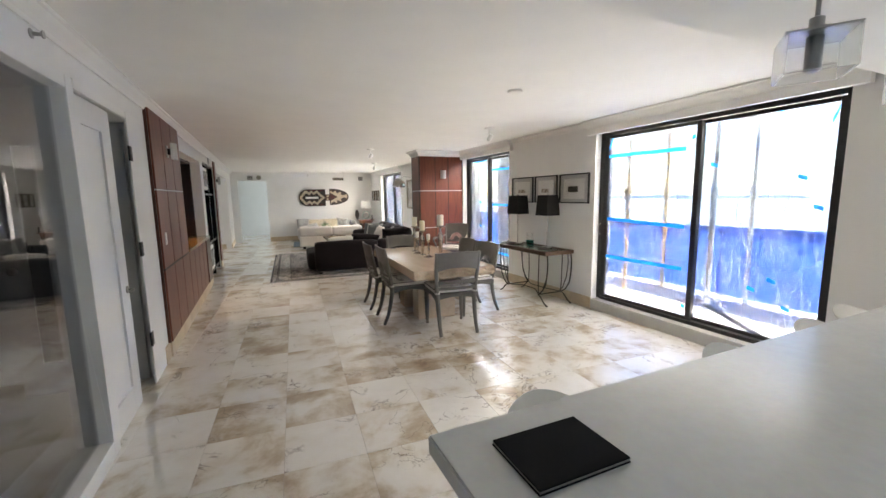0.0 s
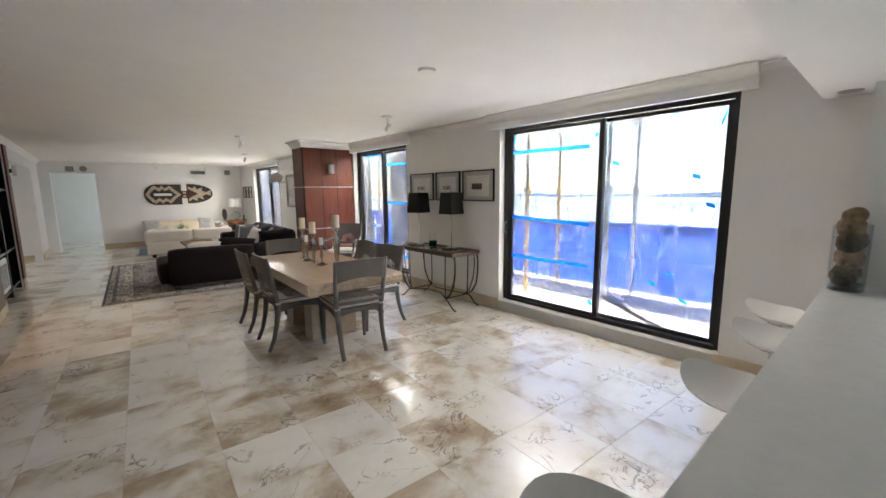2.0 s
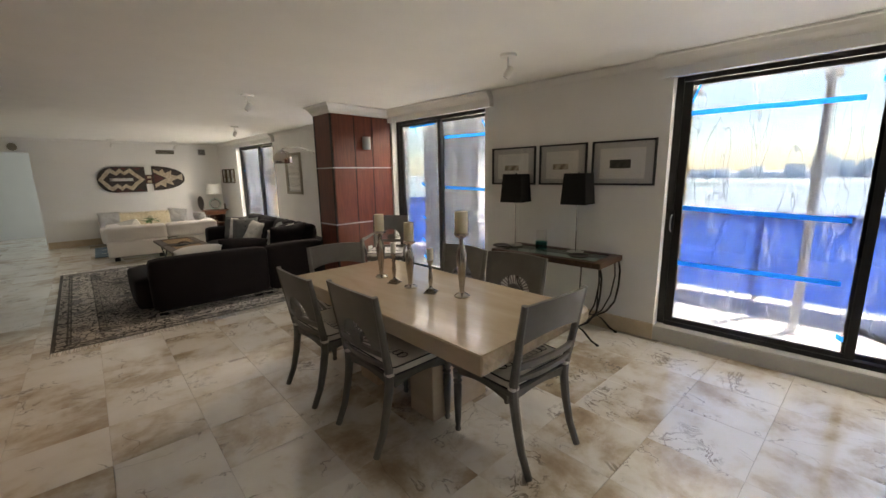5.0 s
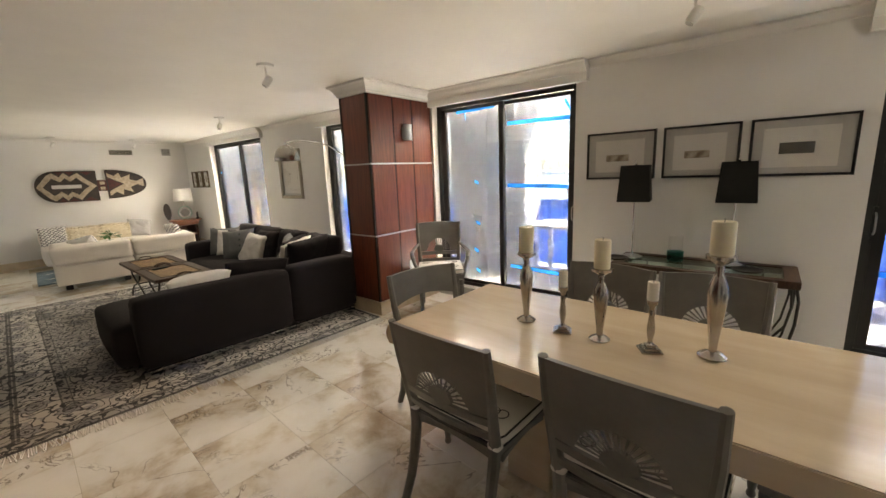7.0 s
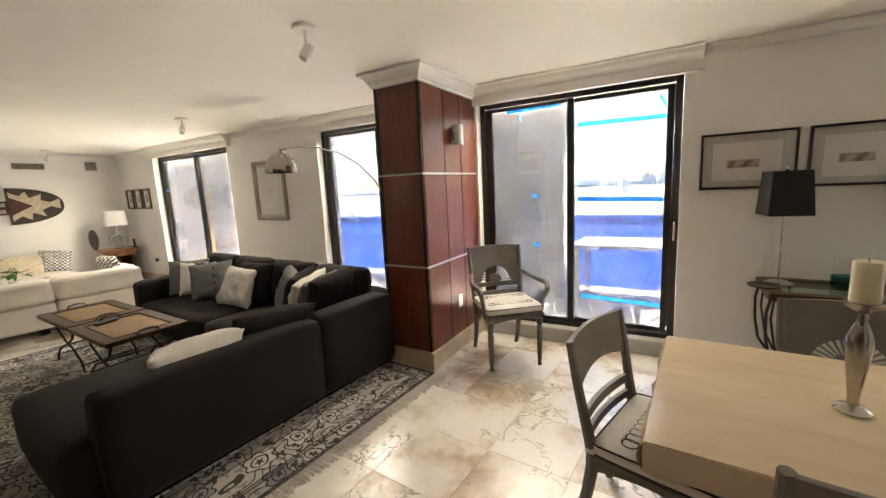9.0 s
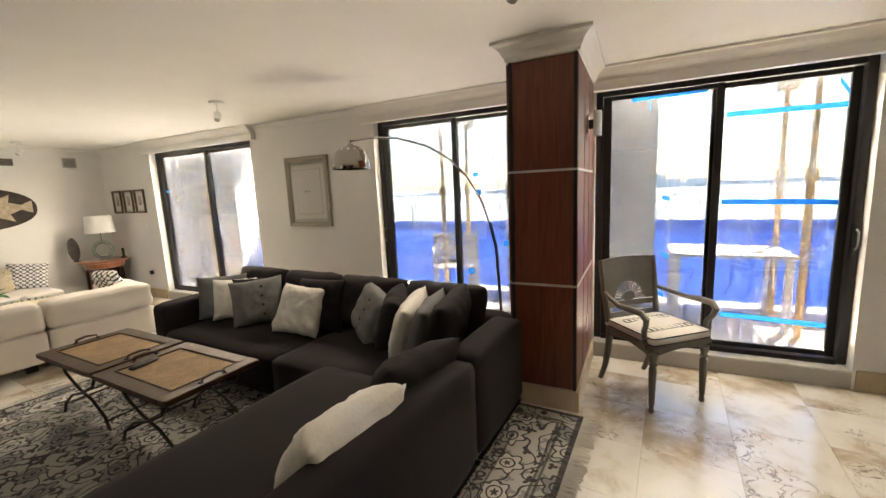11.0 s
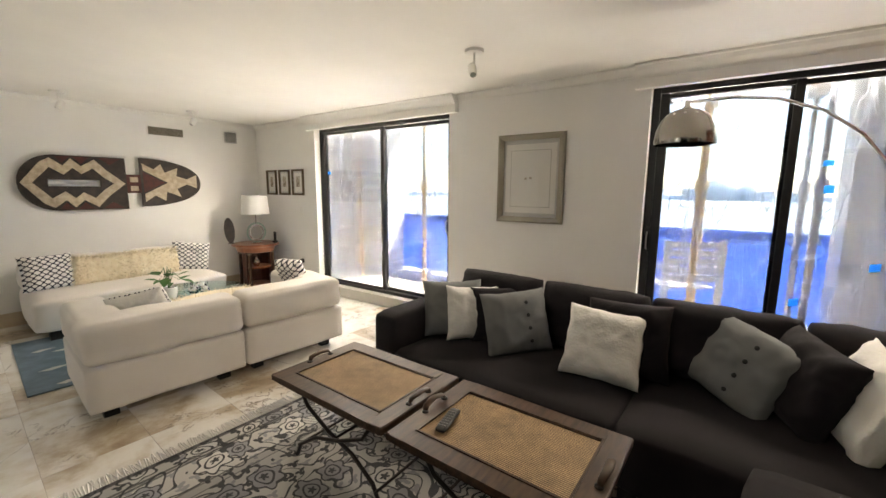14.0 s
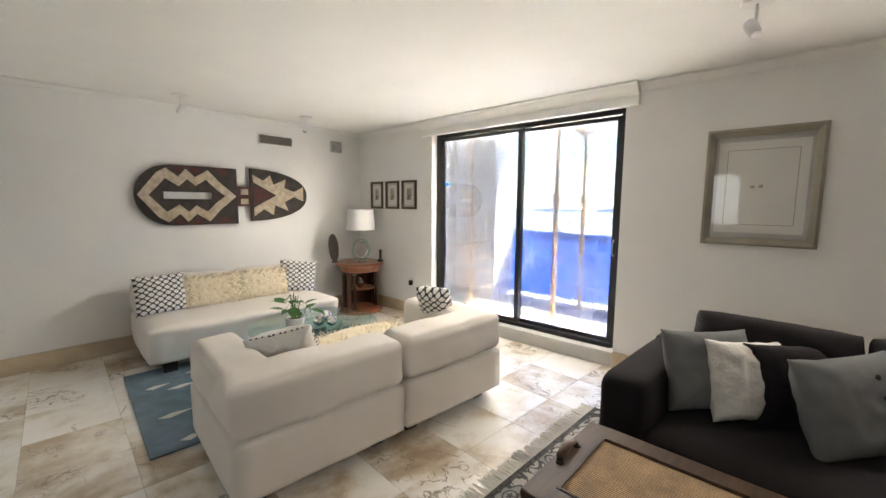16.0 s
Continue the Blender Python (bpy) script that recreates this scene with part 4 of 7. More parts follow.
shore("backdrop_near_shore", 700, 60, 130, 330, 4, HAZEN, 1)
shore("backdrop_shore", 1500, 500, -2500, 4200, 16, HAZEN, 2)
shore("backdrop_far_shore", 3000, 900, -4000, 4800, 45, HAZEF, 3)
bm = bmesh.new()
rs = random.Random(4)
for i in range(46):
    y = -420 + 1150 * rs.random()
    h = 18 + 75 * rs.random() * math.exp(-((y - 60) / 260) ** 2)
    w = 24 + 40 * rs.random()
    x = 2900 + 120 * rs.random()
    box(x, x + w, y, y + w, -52, -20 + h, bm)
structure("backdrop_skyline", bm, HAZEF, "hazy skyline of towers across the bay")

# ---- dining area ----
def back_y(x, z):
    return -0.205 - 0.17 * (z - 0.45) - 0.028 * (1 - (x / 0.235) ** 2)


def curved_panel(x0, x1, bottom, top, t=0.018, n=14, rows=5):
    """A bowed chair-back panel between two edge lines bottom(x) and top(x)."""
    bm = bmesh.new()
    sheets = []
    for s in (0, t):
        sheets.append([[bm.verts.new((x, back_y(x, z) - s, z)) for z in [bottom(x) + (top(x) - bottom(x)) * j / rows for j in range(rows + 1)]] for x in [x0 + (x1 - x0) * i / n for i in range(n + 1)]])
    a, b = sheets
    for i in range(n):
        for j in range(rows):
            bm.faces.new((a[i][j], a[i + 1][j], a[i + 1][j + 1], a[i][j + 1]))
            bm.faces.new((b[i][j], b[i][j + 1], b[i + 1][j + 1], b[i + 1][j]))
        for j in (0, rows):
            bm.faces.new((a[i][j], b[i][j], b[i + 1][j], a[i + 1][j]))
    for i in (0, n):
        for j in range(rows):
            bm.faces.new((a[i][j], a[i][j + 1], b[i][j + 1], b[i][j]))
    return bm


def dining_chair(m, arms=False, arch_back=False):
    label = "grey painted dining chair with arched open back and white cushion" if arch_back else "grey painted armchair with sunburst back and white cushion" if arms else "grey painted dining chair with sunburst back and white cushion"
    c = thing("armchair" if arms else "dining_chair", m, label, "chair", "" if arms else "chairs round the dining table")
    for sx in (-1, 1):
        pts = [(sx * 0.232, back_y(0.235, 0.93) - 0.008, 0.93), (sx * 0.228, back_y(0.235, 0.75) - 0.008, 0.75), (sx * 0.218, back_y(0.235, 0.6) - 0.008, 0.6), (sx * 0.208, -0.212, 0.46), (sx * 0.203, -0.215, 0.38), (sx * 0.20, -0.235, 0.25), (sx * 0.20, -0.265, 0.12), (sx * 0.20, -0.315, 0.0)]
        part("rear_leg", tube(pts, [0.016, 0.019, 0.021, 0.025, 0.025, 0.023, 0.020, 0.018], 8), GREYP, c, smooth="auto")
        prof = [(0.014, 0), (0.018, 0.015), (0.013, 0.035), (0.017, 0.06), (0.022, 0.20), (0.024, 0.30), (0.018, 0.315), (0.027, 0.33), (0.018, 0.345), (0.026, 0.36), (0.028, 0.40)]
        part("front_leg", lathe(prof, 14, c=(sx * 0.205, 0.205)), GREYP, c, smooth="auto")
    bm = bmesh.new()
    out = [(-0.235, 0.235), (0.235, 0.235), (0.225, -0.22), (-0.225, -0.22)]
    extrude(out, 0.035, "z", bm, 0.42)
    part("seat_board", bm, GREYP, c, bevel=0.006)
    for x0, x1, y0, y1 in ((-0.18, 0.18, 0.20, 0.225), (-0.18, 0.18, -0.215, -0.195)):
        arch = [(x0 + (x1 - x0) * i / 12, 0.395 + 0.02 * math.sin(math.pi * i / 12)) for i in range(13)]
        part("apron", extrude(arch + [(x1, 0.42), (x0, 0.42)], y1 - y0, "y", start=y0), GREYP, c)
    for sx in (-1, 1):
        arch = [(-0.19 + 0.37 * i / 12, 0.385 + 0.03 * math.sin(math.pi * i / 12)) for i in range(13)]
        part("apron", extrude(arch + [(0.18, 0.42), (-0.19, 0.42)], 0.022, "x", start=sx * 0.215 - 0.011), GREYP, c)
    half, cy, r_in, r_out = 0.232, 0.625, 0.055, 0.128

    def low(x):
        return cy + math.sqrt(max(0.0, r_out ** 2 - x * x)) if abs(x) < r_out else cy - 0.005
    if arch_back:
        def low(x):
            return 0.715 + 0.045 * (1 - (x / half) ** 2)
    part("crest_panel", curved_panel(-half, half, low, lambda x: 0.925 + 0.012 * (1 - (x / half) ** 2), n=30), GREYP, c)
    for i in range(0 if arch_back else 15):
        a = radians(6 + 168 * i / 14)
        p0, p1 = (r_in * math.cos(a), cy + r_in * math.sin(a)), ((r_out + 0.006) * math.cos(a), cy + (r_out + 0.006) * math.sin(a))
        part("sunburst_rib", tube([(p0[0], back_y(p0[0], p0[1]) - 0.009, p0[1]), (p1[0], back_y(p1[0], p1[1]) - 0.009, p1[1])], [0.003, 0.0058], 5), GREYP, c)
    hub = [(r_in * math.cos(radians(180 * i / 12)) * 1.05, cy + r_in * 1.05 * math.sin(radians(180 * i / 12))) for i in range(13)]
    hub += [(-0.035, cy - 0.012), (-0.012, cy - 0.03), (0.012, cy - 0.03), (0.035, cy - 0.012)]
    if not arch_back:
        part("rosette", extrude(hub, 0.016, "y", start=back_y(0, cy) - 0.017), GREYP, c, bevel=0.002)
    part("back_rail", curved_panel(-half + 0.012, half - 0.012, lambda x: 0.575, lambda x: 0.612, rows=1), GREYP, c)
    part("back_rail", curved_panel(-half + 0.02, half - 0.02, lambda x: 0.505, lambda x: 0.535, rows=1), GREYP, c)
    cu = part("cushion", soft_box(0.462, 0.44, 0.062, 0.022, 0.008, 7, 3, 0.002), SEATF, c, "white seat cushion with black piping", smooth=True, at=pose(0, 0.012, 0.455))
    for z in (0.010, 0.053):
        loop = []
        for ax, ay, a0 in ((0.206, 0.195, 0), (-0.206, 0.195, 90), (-0.206, -0.195, 180), (0.206, -0.195, 270)):
            loop += [(ax + 0.026 * math.cos(radians(a0 + q)), ay + 0.026 * math.sin(radians(a0 + q)), z) for q in (0, 45, 90)]
        part("piping", tube(loop, 0.0042, 6, closed=True), PIPING, cu)
    for row in (0, 1):
        for i in range(9):
            x = -0.16 + 0.04 * i
            ring = tube([(x + 0.026 * math.cos(radians(q)), (0.10 if row else -0.10) + 0.030 * math.sin(radians(q)), 0.066) for q in range(0, 360, 30)], 0.0028, 4, closed=True)
            part("embroidery_ring", ring, PIPING, cu)
    for sx in (-1, 1):
        part("tie_knot", soft_box(0.05, 0.045, 0.03, 0.012, 0.003, 5, 0, 0.001), SEATF, cu, at=pose(sx * 0.208, -0.225, 0.0), smooth=True)
    if arms:
        for sx in (-1, 1):
            pts = [(sx * 0.225, -0.25, 0.70), (sx * 0.255, -0.16, 0.685), (sx * 0.285, -0.02, 0.665), (sx * 0.29, 0.10, 0.672), (sx * 0.285, 0.18, 0.672), (sx * 0.275, 0.215, 0.64), (sx * 0.265, 0.20, 0.595), (sx * 0.25, 0.17, 0.55), (sx * 0.24, 0.17, 0.47), (sx * 0.23, 0.175, 0.43)]
            part("armrest", tube(pts, [0.014, 0.015, 0.018, 0.021, 0.021, 0.021, 0.017, 0.018, 0.016, 0.018], 10), GREYP, c, smooth="auto")
            for z in (0.50, 0.47):
                part("arm_ring", lathe([(0.017, z - 0.008), (0.026, z), (0.017, z + 0.008)], 12, c=(sx * 0.24, 0.17)), GREYP, c, smooth="auto")
    return c


SIZE = Matrix.Diagonal((1.03, 1.0, 0.965, 1.0))
end_chair = dining_chair(pose(1.80, 3.105, 0, 0, 0, -6.6) @ SIZE, arch_back=True)
copy_thing(end_chair, pose(1.86, 4.83, 0, 0, 0, 166) @ SIZE)
chair = dining_chair(pose(1.462, 3.68, 0, 0, 0, -93) @ SIZE)
for m in (pose(1.466, 4.363, 0, 0, 0, -93), pose(2.304, 4.16, 0, 0, 0, 86), pose(2.304, 3.59, 0, 0, 0, 93)):
    copy_thing(chair, m @ SIZE)
dining_chair(pose(3.235, 6.045, 0, 0, 0, 131), True)

table = thing("dining_table", pose(1.82, 3.885, 0, 0, 0, -2.7), "polished beige travertine dining table with chiselled edges", "table")
part("tabletop", box(-0.465, 0.465, -0.995, 0.995, 0.61, 0.71), TRAV, table, bevel=0.005)
rt = random.Random(7)


def chipped(a, b, z0, z1, out):
    """A rough split edge along a table side."""
    bm = bmesh.new()
    n = int((Vector(b) - Vector(a)).length / 0.03)
    cols = []
    for i in range(n + 1):
        p = Vector(a).lerp(Vector(b), i / n)
        cols.append([bm.verts.new((*(p + Vector(out) * (0.0005 if j in (0, 4) else 0.004 + 0.014 * rt.random())), z0 + (z1 - z0) * j / 4)) for j in range(5)])
    for u, v in zip(cols, cols[1:]):
        for j in range(4):
            bm.faces.new((u[j], v[j], v[j + 1], u[j + 1]))
    bmesh.ops.triangulate(bm, faces=bm.faces)
    return bm


for a, b, o in (((-0.46, -0.995), (0.46, -0.995), (0, -1)), ((0.46, 0.995), (-0.46, 0.995), (0, 1)), ((0.465, -0.99), (0.465, 0.99), (1, 0))):
    part("rough_edge", chipped(a, b, 0.615, 0.705, o), TRAVR, table, "rough chiselled stone edge")
for y in (-0.30, 0.30):
    part("pedestal", box(-0.24, 0.24, y - 0.11, y + 0.11, 0, 0.609), TRAV, table, bevel=0.004)

BALUSTER = [(0.045, 0), (0.048, 0.006), (0.035, 0.016), (0.014, 0.024), (0.015, 0.05), (0.022, 0.11), (0.030, 0.18), (0.034, 0.225), (0.030, 0.255), (0.018, 0.285), (0.012, 0.30), (0.016, 0.315), (0.012, 0.325), (0.028, 0.335), (0.046, 0.345), (0.048, 0.358), (0.044, 0.360)]
SLIM = [(0.016, 0.028), (0.010, 0.036), (0.009, 0.05), (0.014, 0.075), (0.016, 0.105), (0.010, 0.155), (0.013, 0.170), (0.009, 0.182), (0.012, 0.20), (0.020, 0.21), (0.022, 0.225), (0.020, 0.228)]


def candlestick(m, k, candle_h, r, big=True):
    t = thing("candlestick", m, "aged silver candlestick with an ivory pillar candle" if big else "small silver candlestick with a white candle", "candlestick", "candlesticks on the dining table")
    if big:
        top = 0.36 * k
        part("stem", lathe([(u * (0.5 + 0.5 * k), z * k) for u, z in BALUSTER], 28), PEWTER, t, smooth="auto")
    else:
        top = 0.228 * k
        bm = box(-0.042, 0.042, -0.042, 0.042, 0, 0.010)
        box(-0.032, 0.032, -0.032, 0.032, 0.010, 0.020, bm)
        box(-0.020, 0.020, -0.020, 0.020, 0.020, 0.030, bm)
        part("foot", bm, PEWTER, t, bevel=0.003)
        part("stem", lathe([(u, z * k) for u, z in SLIM], 20), PEWTER, t, smooth="auto")
    part("candle", lathe([(r * 0.97, top), (r, top + 0.004), (r, top + candle_h - 0.006), (r * 0.93, top + candle_h), (r * 0.6, top + candle_h - 0.004)], 24), WAX if big else WAXW, t, smooth="auto")
    part("wick", tube([(0, 0, top + candle_h - 0.006), (0.002, 0, top + candle_h + 0.010)], 0.0012, 5), PIPING, t)
    return t


candlestick(pose(1.852, 4.335, 0.71), 1.0, 0.125, 0.036)
candlestick(pose(1.815, 3.955, 0.71), 0.92, 0.125, 0.034)
candlestick(pose(1.89, 3.54, 0.71), 1.16, 0.128, 0.040)
candlestick(pose(1.81, 4.125, 0.71, 0, 0, 20), 0.98, 0.075, 0.020, False)
candlestick(pose(1.815, 3.75, 0.71, 0, 0, 30), 0.98, 0.075, 0.022, False)

# console against the wall
con = thing("console_table", pose(3.47, 3.77, 0), "wrought-iron console table with a dark framed glass top", "table")
bm = bmesh.new()
for x0, x1, y0, y1 in ((-0.24, 0.24, -0.56, -0.48), (-0.24, 0.24, 0.48, 0.56), (-0.24, -0.17, -0.48, 0.48), (0.17, 0.24, -0.48, 0.48)):
    box(x0, x1, y0, y1, 0.685, 0.735, bm)
part("top_frame", bm, WALNUT, con, "dark wooden top frame", bevel=0.004)
part("glass_inset", box(-0.172, 0.172, -0.482, 0.482, 0.722, 0.730), GLASSG, con)
for sy in (-1, 1):
    for sx in (-1, 1):
        fx = sx * 0.20
        part("scroll_leg", tube([(fx, sy * 0.54, 0.70), (fx, sy * 0.56, 0.60), (fx, sy * 0.555, 0.45), (fx, sy * 0.53, 0.30), (fx, sy * 0.46, 0.19), (fx, sy * 0.37, 0.13), (fx, sy * 0.42, 0.11), (fx, sy * 0.50, 0.035), (fx, sy * 0.55, 0.012)], 0.009, 8), IRON, con, smooth=True)
        part("scroll_leg", tube([(fx * 0.85, sy * 0.52, 0.69), (fx * 0.85, sy * 0.53, 0.55), (fx * 0.85, sy * 0.50, 0.36), (fx * 0.85, sy * 0.43, 0.20), (fx * 0.85, sy * 0.36, 0.14)], 0.007, 8), IRON, con, smooth=True)
        part("foot", lathe([(0.008, 0), (0.016, 0.004), (0.016, 0.012), (0.006, 0.018)], 10, c=(fx, sy * 0.555)), IRON, con)
        part("straight_leg", tube([(fx, sy * 0.38, 0.69), (fx, sy * 0.37, 0.30), (fx * 0.95, sy * 0.37, 0.12)], 0.007, 8), IRON, con, smooth=True)
    part("end_bar", tube([(-0.19, sy * 0.37, 0.13), (0.19, sy * 0.37, 0.13)], 0.008, 8), IRON, con)
for sx in (-0.19, 0.19):
    part("stretcher", tube([(sx, -0.37, 0.13), (sx * 0.4, -0.15, 0.15), (sx * 0.4, 0.15, 0.15), (sx, 0.37, 0.13)], 0.007, 8), IRON, con, smooth=True)


def table_lamp(m):
    t = thing("table_lamp", m, "slim steel table lamp with a tall black shade", "lamp", "lamps on the console")
    part("base", lathe([(0.075, 0), (0.078, 0.008), (0.06, 0.014), (0.055, 0.018), (0.012, 0.022)], 24), CHROME, t, smooth="auto")
    part("pole", lathe([(0.006, 0.02), (0.006, 0.20), (0.010, 0.21), (0.006, 0.22), (0.006, 0.50)], 12), CHROME, t, smooth="auto")
    bm = bmesh.new()
    n = 4
    rings = [[bm.verts.new((sx * w, sy * w, z)) for sx, sy in ((-1, -1), (1, -1), (1, 1), (-1, 1))] for w, z in ((0.118, 0.455), (0.100, 0.735), (0.096, 0.735), (0.114, 0.455))]
    for a, b in zip(rings, rings[1:] + rings[:1]):
        for i in range(n):
            bm.faces.new((a[i], a[(i + 1) % n], b[(i + 1) % n], b[i]))
    part("shade", bm, SHADEB, t, "black fabric shade", bevel=0.002)
    part("spider", tube([(-0.1, 0, 0.70), (0.1, 0, 0.70)], 0.003, 6), CHROME, t)
    part("finial", lathe([(0.004, 0.50), (0.004, 0.72), (0.009, 0.745), (0.004, 0.765)], 10), CHROME, t)
    return t


lamp = table_lamp(pose(3.52, 4.24, 0.735, 0, 0, 8))
copy_thing(lamp, pose(3.56, 3.59, 0.735, 0, 0, 4))
cup = thing("glass_candle_holder", pose(3.52, 3.93, 0.735), "teal glass candle holder on the console", "candle holder")
part("bowl", lathe([(0.05, 0), (0.055, 0.004), (0.058, 0.075), (0.054, 0.075), (0.05, 0.01)], 24), TEAL, cup, smooth="auto")
part("cylinder", lathe([(0.048, 0.012), (0.048, 0.19), (0.046, 0.19), (0.046, 0.014)], 24), PANE, cup, smooth="auto")
for y in (3.48, 4.33):
    d = tagged(part("coaster_dish", lathe([(0.07, 0), (0.085, 0.004), (0.09, 0.014), (0.084, 0.014), (0.068, 0.006)], 24), IRON, smooth="auto", at=pose(3.40, y, 0.736)), "shallow dark metal dish on the console", "dish")


def wall_picture(name, x, y0, y1, z0, z1, fw, frame_mat, mounts, label, side=-1, proud=0.028, group=""):
    """A framed picture on a wall that faces -x: frame bars, glass, mounts as thin sheets, each (inset y, inset z, material)."""
    t = thing(name, pose(x, (y0 + y1) / 2, (z0 + z1) / 2), label, "picture", group)
    w, h = (y1 - y0) / 2, (z1 - z0) / 2
    bm = bmesh.new()
    for a in (1, -1):
        pr = [(0, 0), (-proud, 0.003), (-proud * 1.1, fw * 0.35), (-proud * 0.8, fw * 0.8), (-proud * 0.6, fw), (0, fw)]
        for u, v in (((-w, a * h), (w, a * h)), ((a * w, -h), (a * w, h))):
            horiz = u[1] == v[1]
            ring = []
            for end in (0, 1):
                row = []
                for dx, d in pr:
                    if horiz:
                        row.append(bm.verts.new((dx, (u[0] + d) if end == 0 else (v[0] - d), a * (h - d))))
                    else:
                        row.append(bm.verts.new((dx, a * (w - d), (u[1] + d) if end == 0 else (v[1] - d))))
                ring.append(row)
            for i in range(len(pr) - 1):
                bm.faces.new((ring[0][i], ring[1][i], ring[1][i + 1], ring[0][i + 1]))
    part("picture_frame", bm, frame_mat, t)
    part("backing", box(-0.008, -0.0005, -w + fw * 0.9, w - fw * 0.9, -h + fw * 0.9, h - fw * 0.9), PAPERG, t)
    for i, (iy0, iy1, iz0, iz1, mat, nm) in enumerate(mounts):
        part(nm, box(-0.0095 - 0.0015 * i, -0.0085 - 0.0015 * i, -w + iy0, w - iy1, -h + iz0, h - iz1), mat, t)
    g = part("glazing", box(-proud * 0.58, -proud * 0.5, -w + fw, w - fw, -h + fw, h - fw), PANE, t)
    g.visible_shadow = False
    return t


for y0, y1, art in ((3.00, 3.55, OLIVE), (3.60, 4.10, SEPIA), (4.15, 4.70, SEPIA)):
    w, h = y1 - y0, 0.395
    wall_picture("framed_print", WX - 0.001, y0, y1, 1.357, 1.752, 0.018, BLACK, [(0.085, 0.075, 0.06, 0.07, PAPER, "mount"), (w * 0.37, w * 0.30, 0.15, 0.17 if art is OLIVE else 0.19, art, "print")], "small dark print in a thin black frame", group="prints above the console")

# ---- living area ----
rug = thing("area_rug", pose(1.45, 8.48, 0.001, 0, 0, -3.2), "large grey Persian rug with black and cream scrolls", "rug")
bm = bmesh.new()
RX, RY = 1.38, 1.95
bmesh.ops.create_grid(bm, x_segments=40, y_segments=56, size=1)
for v in bm.verts:
    v.co = (v.co.x * RX, v.co.y * RY, 0.009 + 0.0015 * noise.noise(v.co * 6))
ext = bmesh.ops.extrude_face_region(bm, geom=bm.faces[:])
for v in [g for g in ext["geom"] if isinstance(g, bmesh.types.BMVert)]:
    v.co.z = 0.0
part("woven_field", bm, rug_material(RX, RY), rug, smooth="auto")
bm = bmesh.new()
rf = random.Random(11)
for s in (-1, 1):
    for i in range(250):
        x = -RX + 0.01 + (2 * RX - 0.02) * i / 249
        dx, ln = 0.02 * (rf.random() - 0.5), 0.075 + 0.03 * rf.random()
        tube([(x, s * RY, 0.006), (x + dx, s * (RY + ln * 0.5), 0.004), (x + dx * 2, s * (RY + ln), 0.003)], [0.005, 0.0042, 0.0055], 4, bm)
fr = part("fringe", bm, PAPER, rug, "cream knotted fringe")
fr["kind"] = "stuff"

# charcoal corner sofa, in two units
S = pose(2.725, 6.845, 0.02, 0, 0, -3.6)


def unit(name, label):
    return thing(name, S, label, "sofa", "units of the corner sofa")


def block(t, name, x0, x1, y0, y1, z0, z1, mat, r=0.045, puff=0.012, label="", n=10, seed=0, wr=0.004):
    return part(name, soft_box(x1 - x0, y1 - y0, z1 - z0, r, puff, n, seed, wr), mat, t, label, smooth=True, at=pose((x0 + x1) / 2, (y0 + y1) / 2, z0))


s1 = unit("corner_sofa_chaise", "charcoal fabric chaise of a corner sofa on the rug")
block(s1, "back", -1.93, -0.72, 0.0, 0.22, 0.045, 0.61, CHAR, 0.05)
block(s1, "seat", -2.06, -0.72, 0.10, 1.10, 0.06, 0.41, CHAR, 0.06, 0.015, seed=2)
part("plinth_strip", box(-1.92, -0.72, 0.002, 0.03, 0.035, 0.047), CHROME, s1)
for x, y in ((-1.85, 0.1), (-1.85, 0.95), (-0.85, 0.1)):
    part("foot", box(x - 0.04, x + 0.04, y - 0.04, y + 0.04, -0.009, 0.065), PLASTIC, s1)
s2 = unit("corner_sofa", "charcoal fabric corner sofa heaped with cushions")
block(s2, "back", -0.71, 0.02, 0.0, 0.22, 0.045, 0.61, CHAR, 0.05)
block(s2, "side_back", -0.03, 0.19, 0.14, 3.17, 0.045, 0.60, CHAR, 0.05, seed=4)
block(s2, "arm", -0.77, 0.17, 2.95, 3.18, 0.045, 0.58, CHAR, 0.05, seed=5)
block(s2, "seat", -0.80, 0.02, 0.20, 1.58, 0.06, 0.375, CHAR, 0.06, 0.015, seed=6)
block(s2, "seat", -0.80, 0.02, 1.58, 2.97, 0.06, 0.375, CHAR, 0.06, 0.015, seed=7)
part("plinth_strip", box(-0.71, 0.0, 0.002, 0.03, 0.035, 0.047), CHROME, s2)
for y in (0.1, 1.5, 3.08):
    for x in (-0.72, -0.03):
        part("foot", box(x - 0.04, x + 0.04, y - 0.04, y + 0.04, -0.009, 0.065), PLASTIC, s2)
for i, (y0, y1) in enumerate(((2.28, 2.95), (1.60, 2.27), (0.92, 1.59), (0.26, 0.91))):
    bm = pillow(y1 - y0 + 0.012, 0.43, 0.25, 24, 20 + i, 0.01, 1.3, 0.05)
    part("back_cushion", bm, CHAR, s2, smooth=True, at=pose(-0.08, (y0 + y1) / 2, 0.385, 0, 0, -90) @ pose(0, 0, 0, -14, 0, 0))


